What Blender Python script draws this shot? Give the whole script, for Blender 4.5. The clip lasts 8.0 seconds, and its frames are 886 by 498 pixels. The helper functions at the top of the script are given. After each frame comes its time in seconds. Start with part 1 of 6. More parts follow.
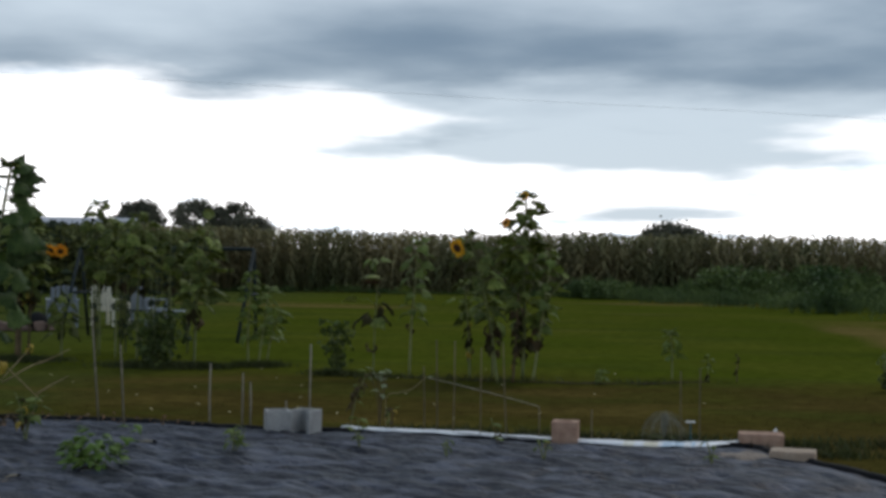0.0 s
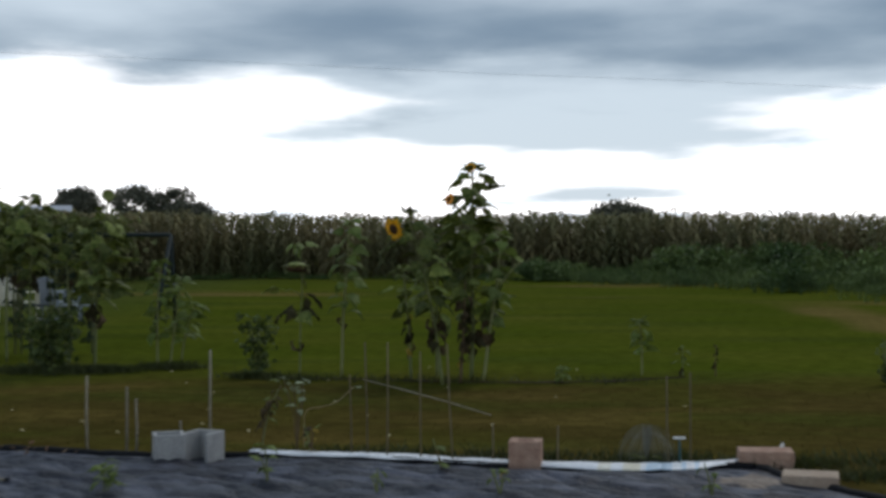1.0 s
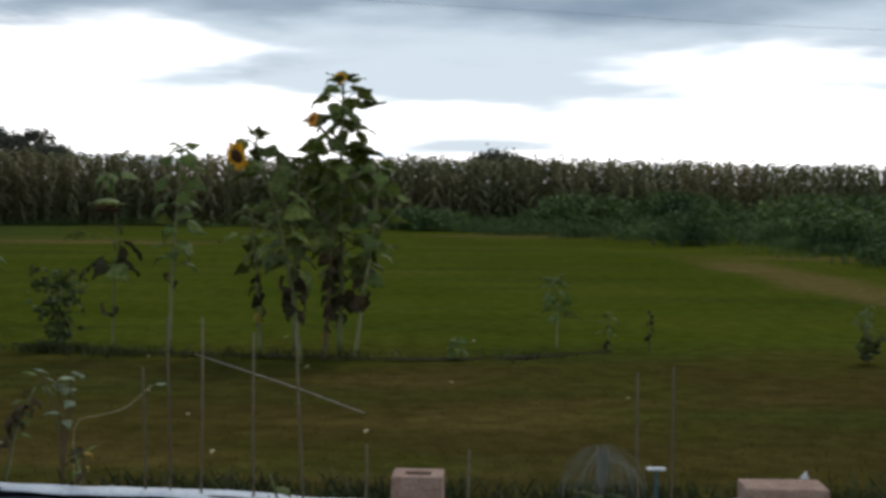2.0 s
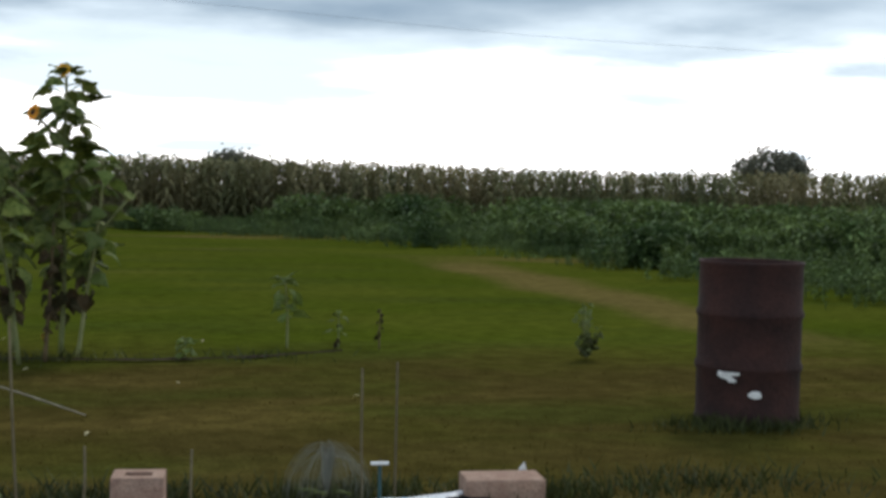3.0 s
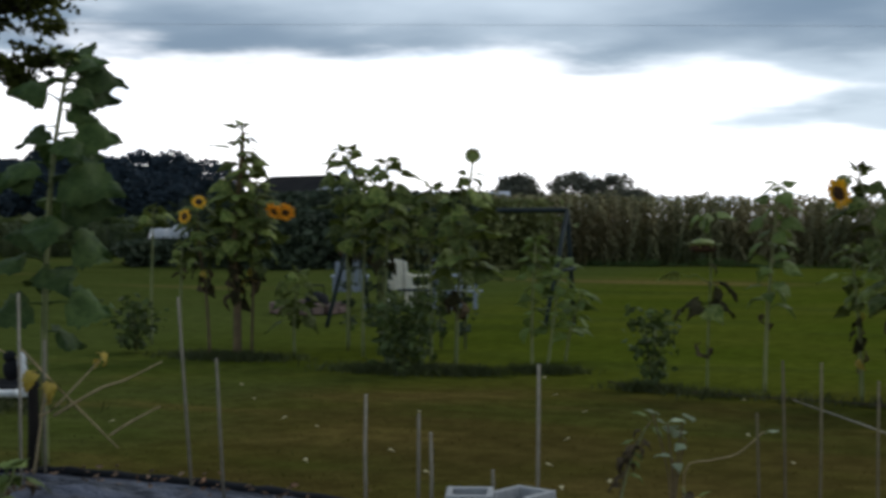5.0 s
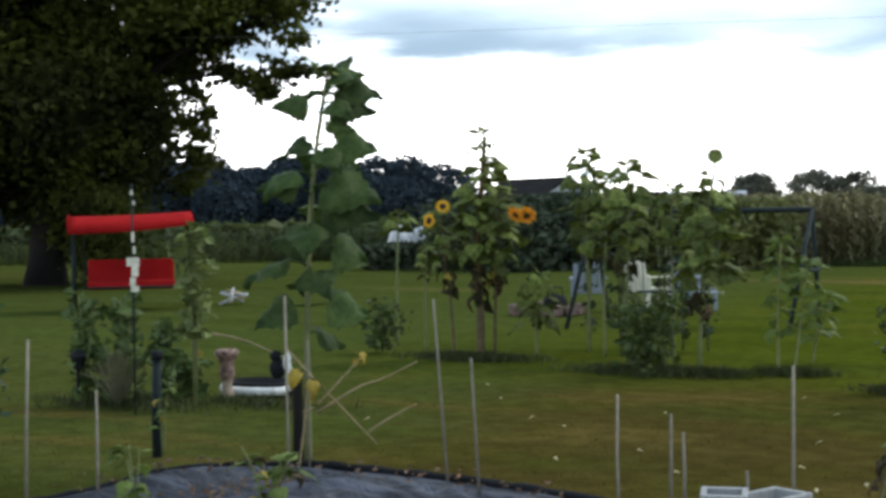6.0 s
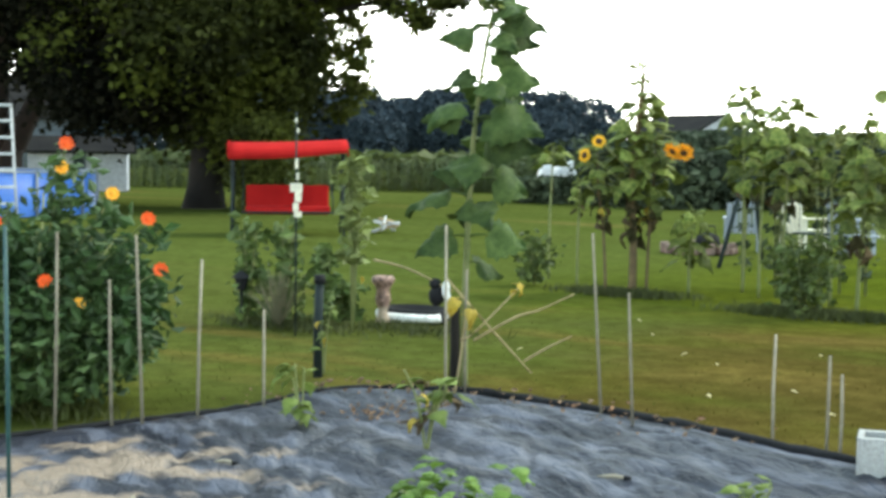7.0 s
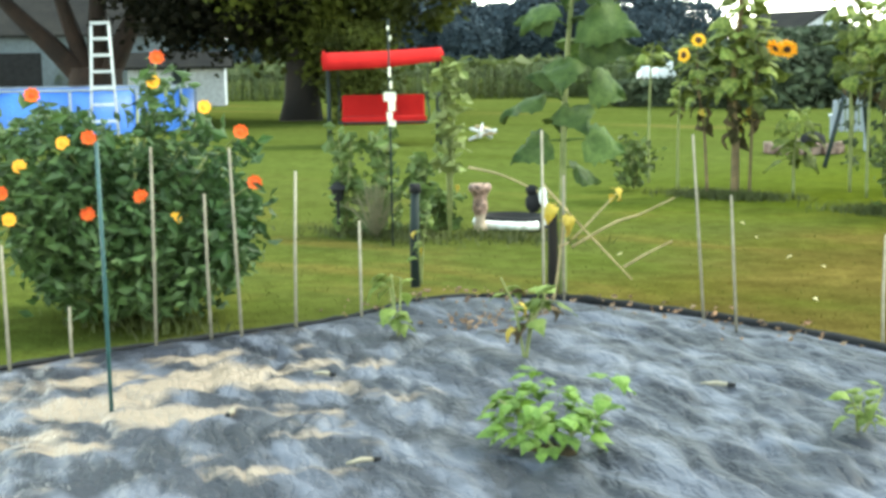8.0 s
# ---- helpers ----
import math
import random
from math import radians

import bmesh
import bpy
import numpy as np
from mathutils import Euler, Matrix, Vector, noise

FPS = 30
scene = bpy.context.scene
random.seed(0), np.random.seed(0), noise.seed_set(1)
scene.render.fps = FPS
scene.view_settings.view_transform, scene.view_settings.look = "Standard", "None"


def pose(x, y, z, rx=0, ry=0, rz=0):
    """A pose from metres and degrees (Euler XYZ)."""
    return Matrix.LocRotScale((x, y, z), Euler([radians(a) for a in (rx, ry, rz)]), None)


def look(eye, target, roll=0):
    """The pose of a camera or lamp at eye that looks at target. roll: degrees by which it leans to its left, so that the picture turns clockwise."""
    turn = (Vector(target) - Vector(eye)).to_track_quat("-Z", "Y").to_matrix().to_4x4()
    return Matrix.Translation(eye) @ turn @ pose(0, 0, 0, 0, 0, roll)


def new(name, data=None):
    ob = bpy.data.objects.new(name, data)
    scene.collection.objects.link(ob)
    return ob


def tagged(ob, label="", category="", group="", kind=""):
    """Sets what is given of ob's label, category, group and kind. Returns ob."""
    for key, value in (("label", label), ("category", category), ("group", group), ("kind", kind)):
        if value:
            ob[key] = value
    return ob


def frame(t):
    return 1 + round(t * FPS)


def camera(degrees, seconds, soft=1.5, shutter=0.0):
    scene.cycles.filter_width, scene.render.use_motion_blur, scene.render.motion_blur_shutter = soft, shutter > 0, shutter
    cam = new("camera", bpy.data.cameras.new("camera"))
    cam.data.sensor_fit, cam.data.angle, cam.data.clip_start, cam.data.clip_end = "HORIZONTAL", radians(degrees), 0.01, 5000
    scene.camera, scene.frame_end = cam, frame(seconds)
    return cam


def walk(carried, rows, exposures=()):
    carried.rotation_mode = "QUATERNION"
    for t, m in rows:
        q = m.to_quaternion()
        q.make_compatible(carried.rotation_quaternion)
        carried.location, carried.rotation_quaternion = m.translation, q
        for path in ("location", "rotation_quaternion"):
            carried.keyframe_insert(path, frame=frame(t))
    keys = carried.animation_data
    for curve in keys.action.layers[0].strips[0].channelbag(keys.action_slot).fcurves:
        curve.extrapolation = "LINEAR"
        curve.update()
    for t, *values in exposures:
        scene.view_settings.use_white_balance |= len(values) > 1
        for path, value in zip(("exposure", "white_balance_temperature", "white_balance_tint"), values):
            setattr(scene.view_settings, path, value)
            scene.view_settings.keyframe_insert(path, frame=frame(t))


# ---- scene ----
# ---- camera and walk ----
cam = camera(36.14, 8.0, soft=3.3, shutter=0.2)
PATH = [
    (0.0, pose(0.201, -4.985, 1.434, 89.90, -0.70, 4.68)),
    (0.3, pose(0.212, -4.980, 1.455, 88.58, -0.50, 3.99)),
    (0.5, pose(0.210, -4.960, 1.460, 88.37, -0.28, 3.52)),
    (0.8, pose(0.205, -4.480, 1.448, 88.87, -0.15, 3.01)),
    (1.0, pose(0.160, -3.040, 1.415, 89.18, 0.25, 2.45)),
    (1.2, pose(0.155, -1.980, 1.402, 89.14, 0.38, 2.45)),
    (1.3, pose(0.155, -1.460, 1.384, 89.05, 0.32, 2.48)),
    (1.5, pose(0.145, -0.579, 1.318, 88.69, 0.19, 1.91)),
    (2.0, pose(0.134, -0.085, 1.270, 87.10, -0.56, -2.82)),
    (2.2, pose(0.147, -0.082, 1.263, 86.60, -0.91, -5.41)),
    (2.5, pose(0.162, -0.082, 1.256, 86.47, -1.30, -9.40)),
    (2.8, pose(0.173, -0.088, 1.251, 86.93, -1.49, -13.00)),
    (3.0, pose(0.173, -0.095, 1.252, 87.35, -1.35, -13.90)),
    (3.15, pose(0.168, -0.103, 1.258, 87.60, -1.10, -12.20)),
    (3.3, pose(0.160, -0.111, 1.264, 87.75, -0.73, -8.54)),
    (3.5, pose(0.140, -0.126, 1.280, 87.87, 0.14, -1.93)),
    (4.0, pose(0.067, -0.172, 1.294, 88.31, 0.72, 9.23)),
    (4.5, pose(-0.000, 0.000, 1.268, 88.52, 0.35, 13.18)),
    (5.0, pose(-0.049, 0.085, 1.255, 88.76, 0.11, 21.01)),
    (5.2, pose(-0.061, 0.115, 1.249, 88.76, 0.16, 23.45)),
    (5.6, pose(-0.070, 0.067, 1.251, 88.92, 0.43, 27.33)),
    (6.0, pose(-0.067, -0.068, 1.262, 88.92, 0.83, 30.76)),
    (6.3, pose(-0.069, -0.127, 1.264, 88.45, 0.99, 32.65)),
    (6.5, pose(-0.074, -0.140, 1.261, 87.79, 1.01, 33.89)),
    (7.0, pose(-0.072, -0.187, 1.262, 86.10, -0.71, 36.99)),
    (7.5, pose(-0.111, -0.140, 1.252, 84.22, -0.00, 40.93)),
    (8.0, pose(-0.121, -0.096, 1.251, 82.22, 0.99, 41.04)),
]
EXPOSURES = [
    (0.0, 0.28, 6650, 13), (0.5, 0.26, 6650, 13), (1.0, 0.33, 6650, 13), (1.5, 0.17, 6600, 14), (2.0, 0.42, 6700, 14), (3.5, 0.88, 6800, 12), (4.0, 0.32, 6600, 13), (4.5, 0.16, 6500, 14), (5.0, 0.42, 6500, 13), (5.2, 0.52, 6500, 13),
    (6.3, 1.74, 6750, 8), (7.0, 2.56, 7100, 1), (8.0, 3.27, 7450, -4),
]
walk(cam, PATH, EXPOSURES)

# ---- sky and sun: a broken grey cloud deck, bright and open towards the horizon ----
SUN_ELEV, SUN_AZ = radians(48), radians(-35)
world = bpy.data.worlds.new("sky")
scene.world = world
world.use_nodes = True
wt = world.node_tree
wt.nodes.clear()


def wnode(kind):
    return wt.nodes.new(kind)


def wmath(op, a, b=None, clamp=False):
    n = wnode("ShaderNodeMath")
    n.operation, n.use_clamp = op, clamp
    for i, v in enumerate((a, b)):
        if v is None:
            continue
        if isinstance(v, (int, float)):
            n.inputs[i].default_value = v
        else:
            wt.links.new(v, n.inputs[i])
    return n.outputs[0]


def wstep(v, lo, hi):
    n = wnode("ShaderNodeMapRange")
    n.interpolation_type = "SMOOTHSTEP"
    n.inputs["From Min"].default_value, n.inputs["From Max"].default_value = lo, hi
    wt.links.new(v, n.inputs["Value"])
    return n.outputs[0]


def wmix(fac, a, b):
    n = wnode("ShaderNodeMix")
    n.data_type = "RGBA"
    for i, v in ((0, fac), (6, a), (7, b)):
        if isinstance(v, tuple):
            n.inputs[i].default_value = (*v, 1)
        elif isinstance(v, float):
            n.inputs[i].default_value = v
        else:
            wt.links.new(v, n.inputs[i])
    return n.outputs[2]


def wnoise(vec, scale, detail=5, rough=0.55):
    n = wnode("ShaderNodeTexNoise")
    n.inputs["Scale"].default_value, n.inputs["Detail"].default_value, n.inputs["Roughness"].default_value = scale, detail, rough
    wt.links.new(vec, n.inputs["Vector"])
    return n.outputs["Fac"]


wco = wnode("ShaderNodeTexCoord").outputs["Generated"]
wsep = wnode("ShaderNodeSeparateXYZ")
wt.links.new(wco, wsep.inputs[0])
elev = wsep.outputs["Z"]
# the deck seen in perspective: the direction is divided by its height
lift = wmath("ADD", wmath("MAXIMUM", elev, 0.0), 0.10)
wcom = wnode("ShaderNodeCombineXYZ")
wt.links.new(wmath("DIVIDE", wsep.outputs["X"], lift), wcom.inputs[0])
wt.links.new(wmath("DIVIDE", wsep.outputs["Y"], lift), wcom.inputs[1])
wcom.inputs[2].default_value = 3.7
deck = wcom.outputs[0]
broad = wnoise(deck, 0.55, 3, 0.5)
fine_n = wnoise(deck, 1.7, 6, 0.55)
edge = wmath("ADD", elev, wmath("ADD", wmath("MULTIPLY", wmath("SUBTRACT", broad, 0.5), 0.15), wmath("MULTIPLY", wmath("SUBTRACT", fine_n, 0.5), 0.045)))
# the open strip is wider towards the west (negative x)
edge = wmath("ADD", edge, wmath("MULTIPLY", wmath("MINIMUM", wsep.outputs["X"], 0.0), 0.10))
# the deck hangs lower to the north
wdip = wnode("ShaderNodeMapRange")
wdip.interpolation_type = "SMOOTHSTEP"
for k, v in (("From Min", 0.0), ("From Max", 0.26), ("To Min", 0.034), ("To Max", 0.0)):
    wdip.inputs[k].default_value = v
wt.links.new(wmath("ABSOLUTE", wmath("SUBTRACT", wsep.outputs["X"], 0.07)), wdip.inputs["Value"])
edge = wmath("ADD", edge, wdip.outputs[0])
cover = wstep(edge, 0.066, 0.098)
wdark = wstep(wmath("ADD", wmath("MULTIPLY", broad, 0.85), wmath("MULTIPLY", fine_n, 0.2)), 0.36, 0.66)
# the lower part of the deck is thin and pale
wdark = wmath("MULTIPLY", wdark, wstep(wmath("ADD", elev, wmath("MULTIPLY", wmath("SUBTRACT", fine_n, 0.5), 0.08)), 0.080, 0.126))
cloud = wmix(wdark, (0.48, 0.58, 0.66), (0.128, 0.196, 0.272))
haze = wmix(wstep(fine_n, 0.50, 0.78), (1.30, 1.33, 1.36), (0.66, 0.84, 1.02))
clouds = wmix(cover, haze, cloud)
sky_tex = wnode("ShaderNodeTexSky")
sky_tex.sky_type, sky_tex.sun_disc, sky_tex.sun_elevation, sky_tex.sun_rotation = "NISHITA", False, SUN_ELEV, SUN_AZ
wsky = wnode("ShaderNodeVectorMath")
wsky.operation = "SCALE"
wt.links.new(sky_tex.outputs[0], wsky.inputs[0])
wsky.inputs["Scale"].default_value = 0.10
bg = wnode("ShaderNodeBackground")
wt.links.new(wmix(0.93, wsky.outputs[0], clouds), bg.inputs["Color"])
bg.inputs["Strength"].default_value = 1.0
wt.links.new(bg.outputs[0], wnode("ShaderNodeOutputWorld").inputs[0])

sun = new("sun", bpy.data.lights.new("sun", "SUN"))
sun.data.energy, sun.data.angle, sun.data.color = 0.6, radians(16), (1.0, 0.95, 0.87)
sun.matrix_world = look((0, 0, 30), (-30 * math.sin(SUN_AZ) * math.cos(SUN_ELEV) * -1, -30 * math.cos(SUN_AZ) * math.cos(SUN_ELEV), 30 - 30 * math.sin(SUN_ELEV)))


# ---- materials ----
def mat(name, c1, c2, scale=6.0, fine=45.0, rough=0.8, bump=0.25, metal=0.0, spec=0.4, thin=0.0, vary=0.0, island=False, coords="Object"):
    """Two colours mixed by broad noise, broken by fine noise, with relief; thin lets light through, vary shifts the value piece by piece."""
    m = bpy.data.materials.new(name)
    m.use_nodes = True
    t = m.node_tree
    p = t.nodes["Principled BSDF"]
    co = t.nodes.new("ShaderNodeTexCoord").outputs["Object"] if coords == "Object" else t.nodes.new("ShaderNodeNewGeometry").outputs["Position"]
    n1, n2 = t.nodes.new("ShaderNodeTexNoise"), t.nodes.new("ShaderNodeTexNoise")
    for n, s in ((n1, scale), (n2, fine)):
        n.inputs["Scale"].default_value, n.inputs["Detail"].default_value = s, 4
        t.links.new(co, n.inputs["Vector"])
    r = t.nodes.new("ShaderNodeMapRange")
    r.inputs["From Min"].default_value, r.inputs["From Max"].default_value = 0.32, 0.68
    t.links.new(n1.outputs["Fac"], r.inputs["Value"])
    mx = t.nodes.new("ShaderNodeMix")
    mx.data_type = "RGBA"
    mx.inputs[6].default_value, mx.inputs[7].default_value = (*c1, 1), (*c2, 1)
    t.links.new(r.outputs[0], mx.inputs[0])
    h = t.nodes.new("ShaderNodeHueSaturation")
    t.links.new(mx.outputs[2], h.inputs["Color"])
    v = t.nodes.new("ShaderNodeMapRange")
    v.inputs["From Min"].default_value, v.inputs["From Max"].default_value = 0.25, 0.75
    v.inputs["To Min"].default_value, v.inputs["To Max"].default_value = 0.78, 1.22
    t.links.new(n2.outputs["Fac"], v.inputs["Value"])
    val = v.outputs[0]
    if vary:
        rnd = t.nodes.new("ShaderNodeNewGeometry").outputs["Random Per Island"] if island else t.nodes.new("ShaderNodeObjectInfo").outputs["Random"]
        k = t.nodes.new("ShaderNodeMath")
        k.operation = "MULTIPLY_ADD"
        k.inputs[1].default_value, k.inputs[2].default_value = 2 * vary, 1 - vary
        t.links.new(rnd, k.inputs[0])
        q = t.nodes.new("ShaderNodeMath")
        q.operation = "MULTIPLY"
        t.links.new(k.outputs[0], q.inputs[0])
        t.links.new(val, q.inputs[1])
        val = q.outputs[0]
    t.links.new(val, h.inputs["Value"])
    t.links.new(h.outputs[0], p.inputs["Base Color"])
    p.inputs["Roughness"].default_value, p.inputs["Metallic"].default_value, p.inputs["Specular IOR Level"].default_value = rough, metal, spec
    if bump:
        b = t.nodes.new("ShaderNodeBump")
        b.inputs["Strength"].default_value, b.inputs["Distance"].default_value = bump, 0.01
        t.links.new(n2.outputs["Fac"], b.inputs["Height"])
        t.links.new(b.outputs[0], p.inputs["Normal"])
    if thin:
        tr = t.nodes.new("ShaderNodeBsdfTranslucent")
        t.links.new(h.outputs[0], tr.inputs["Color"])
        ms = t.nodes.new("ShaderNodeMixShader")
        ms.inputs[0].default_value = thin
        t.links.new(p.outputs[0], ms.inputs[1])
        t.links.new(tr.outputs[0], ms.inputs[2])
        t.links.new(ms.outputs[0], t.nodes["Material Output"].inputs["Surface"])
    return m


M_LEAF = mat("sunflower_leaf", (0.050, 0.078, 0.015), (0.176, 0.200, 0.050), 5, 30, 0.55, 0.4, spec=0.14, thin=0.12, vary=0.5)
M_LEAF_BIG = mat("giant_sunflower_leaf", (0.028, 0.054, 0.014), (0.074, 0.110, 0.030), 5, 30, 0.55, 0.4, spec=0.12, thin=0.12, vary=0.35)
M_LEAF_YOUNG = mat("young_leaf", (0.098, 0.145, 0.028), (0.150, 0.190, 0.048), 5, 30, 0.6, 0.3, spec=0.25, thin=0.25, vary=0.25)
M_LEAF_DRY = mat("dry_leaf", (0.040, 0.030, 0.016), (0.085, 0.055, 0.022), 7, 40, 0.9, 0.4, thin=0.1, vary=0.4)
M_LEAF_DEAD = mat("blackened_leaf", (0.026, 0.026, 0.012), (0.050, 0.042, 0.018), 7, 40, 0.9, 0.4, spec=0.1, thin=0.1, vary=0.35)
M_FALLEN = mat("bleached_leaf", (0.50, 0.44, 0.26), (0.40, 0.34, 0.16), 7, 40, 0.8, 0.2, vary=0.2)
M_LEAF_YELLOW = mat("yellow_leaf", (0.42, 0.30, 0.03), (0.30, 0.22, 0.05), 7, 40, 0.7, 0.2, thin=0.25, vary=0.2)
M_STALK = mat("green_stalk", (0.140, 0.168, 0.056), (0.195, 0.205, 0.082), 9, 70, 0.7, 0.3)
M_STALK_PALE = mat("pale_stalk", (0.21, 0.23, 0.085), (0.26, 0.255, 0.11), 9, 70, 0.7, 0.3)
M_STALK_DRY = mat("dry_stalk", (0.15, 0.105, 0.05), (0.08, 0.055, 0.03), 9, 70, 0.9, 0.5)
M_PETAL = mat("yellow_petal", (0.85, 0.50, 0.015), (0.80, 0.38, 0.01), 9, 40, 0.6, 0.1, thin=0.25, vary=0.12)
M_PETAL_RED = mat("orange_petal", (0.78, 0.070, 0.004), (0.74, 0.105, 0.005), 9, 40, 0.6, 0.1, thin=0.25, vary=0.2)
M_PETAL_GOLD = mat("gold_petal", (0.88, 0.42, 0.03), (0.82, 0.31, 0.02), 9, 40, 0.6, 0.1, thin=0.2, vary=0.2)
M_DISC = mat("seed_disc", (0.040, 0.020, 0.010), (0.075, 0.035, 0.012), 40, 160, 0.9, 0.8)
M_BRACT = mat("green_bract", (0.15, 0.19, 0.04), (0.20, 0.21, 0.06), 12, 50, 0.6, 0.3)
M_BUSH = mat("bush_leaf", (0.042, 0.070, 0.013), (0.085, 0.110, 0.024), 1.5, 20, 0.6, 0.1, thin=0.2, vary=0.4, island=True)
M_MARIGOLD = mat("orange_flower_bush_leaf", (0.028, 0.066, 0.018), (0.064, 0.108, 0.030), 2, 20, 0.6, 0.1, thin=0.2, vary=0.4, island=True)
# near-black and bright tones paint shaded depths and lit patches of the crown
M_MAPLE = mat("maple_leaf", (0.005, 0.006, 0.003), (0.086, 0.100, 0.015), 0.42, 3, 0.75, 0.0, spec=0.12, thin=0.14, vary=0.25, island=True)
# near-black leaf tone paints the deep shade of the left crown
M_MAPLE_SHADED = mat("shaded_maple_leaf", (0.004, 0.004, 0.003), (0.015, 0.014, 0.006), 0.42, 3, 0.85, 0.0, spec=0.05, thin=0.08, vary=0.25, island=True)
M_BARK_RED = mat("reddish_bark", (0.030, 0.016, 0.010), (0.013, 0.008, 0.006), 1.2, 9, 0.95, 1.0)
M_BARK = mat("tree_bark", (0.016, 0.012, 0.009), (0.008, 0.006, 0.005), 1.2, 9, 0.95, 1.0)
M_FAR = mat("far_foliage", (0.028, 0.043, 0.025), (0.062, 0.082, 0.045), 0.15, 1.2, 0.9, 0.0, thin=0.1, vary=0.2, island=True)
# leaf colour lightened and greyed to carry the haze over far trees
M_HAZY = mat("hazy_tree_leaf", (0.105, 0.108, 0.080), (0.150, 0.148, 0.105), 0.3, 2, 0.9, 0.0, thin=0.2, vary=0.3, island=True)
# the blue in the woods is distance haze put into the leaf colour
M_WOODS = mat("haze_blued_woods_leaf", (0.021, 0.036, 0.050), (0.030, 0.047, 0.062), 0.15, 1.2, 0.9, 0.0, thin=0.1, vary=0.04, island=True)
M_CORN = mat("corn_leaf", (0.098, 0.116, 0.050), (0.220, 0.182, 0.090), 0.35, 7, 0.8, 0.0, spec=0.15, thin=0.2, vary=0.28, island=True)
M_CROP = mat("far_crop_leaf", (0.042, 0.066, 0.019), (0.078, 0.095, 0.028), 0.2, 3, 0.7, 0.0, thin=0.35, vary=0.3, island=True)
M_YOUNG = mat("pale_young_leaf", (0.115, 0.150, 0.040), (0.165, 0.190, 0.060), 4, 20, 0.7, 0.0, thin=0.2, vary=0.25, island=True)
M_BED = mat("bed_perennial_leaf", (0.055, 0.095, 0.022), (0.105, 0.145, 0.040), 4, 20, 0.7, 0.0, thin=0.2, vary=0.3, island=True)
M_OLIVE = mat("olive_bank_leaf", (0.085, 0.100, 0.026), (0.150, 0.155, 0.050), 0.3, 5, 0.85, 0.0, thin=0.2, vary=0.25, island=True)
M_WEED = mat("weed_leaf", (0.036, 0.078, 0.021), (0.165, 0.230, 0.066), 0.55, 8, 0.7, 0.0, thin=0.2, vary=0.5, island=True)
M_BLADE = mat("grass_blade", (0.068, 0.072, 0.017), (0.057, 0.068, 0.015), 0.6, 9, 0.9, 0.0, spec=0.0, thin=0.4, vary=0.2, island=True, coords="Position")
M_BLADE_DRY = mat("dry_grass_blade", (0.069, 0.048, 0.011), (0.057, 0.044, 0.009), 0.6, 9, 0.9, 0.0, spec=0.0, thin=0.3, vary=0.25, island=True, coords="Position")
M_TUFT = mat("long_grass_blade", (0.034, 0.042, 0.008), (0.056, 0.066, 0.013), 0.8, 9, 0.75, 0.0, thin=0.15, vary=0.4, island=True, coords="Position")
M_SOIL = mat("damp_soil", (0.035, 0.026, 0.017), (0.060, 0.044, 0.028), 4, 45, 0.95, 1.0, spec=0.05, coords="Position")
M_CONCRETE = mat("grey_concrete", (0.37, 0.37, 0.36), (0.29, 0.29, 0.285), 8, 90, 0.95, 0.6)
M_REDBLOCK = mat("red_split_block", (0.33, 0.195, 0.14), (0.45, 0.30, 0.22), 14, 90, 0.95, 0.9)
M_PAVER = mat("tan_paver", (0.42, 0.33, 0.25), (0.34, 0.255, 0.19), 9, 90, 0.95, 0.7)
M_WOOD = mat("weathered_wood", (0.30, 0.265, 0.20), (0.19, 0.165, 0.125), 10, 80, 0.9, 0.5, vary=0.25)
M_WOOD_DARK = mat("dark_weathered_wood", (0.200, 0.165, 0.100), (0.130, 0.105, 0.064), 10, 80, 0.95, 0.5, spec=0.1, vary=0.25)
M_TWIG = mat("dry_twig", (0.40, 0.31, 0.17), (0.28, 0.21, 0.11), 10, 80, 0.9, 0.4)
M_RUST = mat("rusted_steel", (0.024, 0.011, 0.010), (0.056, 0.021, 0.016), 5, 40, 0.8, 0.5, metal=0.2)
M_WHITE = mat("white_paint", (0.78, 0.78, 0.76), (0.66, 0.66, 0.64), 6, 60, 0.6, 0.15)
M_LADDER = mat("grey_white_paint", (0.50, 0.51, 0.52), (0.38, 0.39, 0.40), 6, 60, 0.6, 0.15)
M_PLASTIC = mat("white_plastic", (0.78, 0.79, 0.80), (0.68, 0.69, 0.72), 4, 50, 0.35, 0.2)
M_BLACK = mat("black_plastic", (0.010, 0.010, 0.011), (0.018, 0.018, 0.020), 7, 60, 0.8, 0.2, spec=0.15)
M_RED = mat("red_canvas", (0.40, 0.016, 0.016), (0.32, 0.012, 0.013), 3, 120, 0.9, 0.2, spec=0.05, thin=0.06)
M_STEEL = mat("dark_painted_steel", (0.012, 0.020, 0.022), (0.020, 0.030, 0.030), 6, 60, 0.7, 0.15, spec=0.2)
M_TEAL = mat("green_painted_steel", (0.020, 0.075, 0.075), (0.015, 0.055, 0.058), 6, 60, 0.5, 0.15)
M_BLUE = mat("blue_vinyl", (0.030, 0.120, 0.46), (0.038, 0.155, 0.50), 2, 30, 0.45, 0.15)
M_GREY = mat("grey_resin", (0.25, 0.28, 0.325), (0.20, 0.23, 0.275), 4, 40, 0.6, 0.2)
M_CREAM = mat("cream_resin", (0.74, 0.70, 0.58), (0.66, 0.62, 0.50), 4, 40, 0.6, 0.2)
M_SIDING = mat("pale_siding", (0.44, 0.46, 0.50), (0.34, 0.36, 0.40), 0.6, 8, 0.7, 0.2)
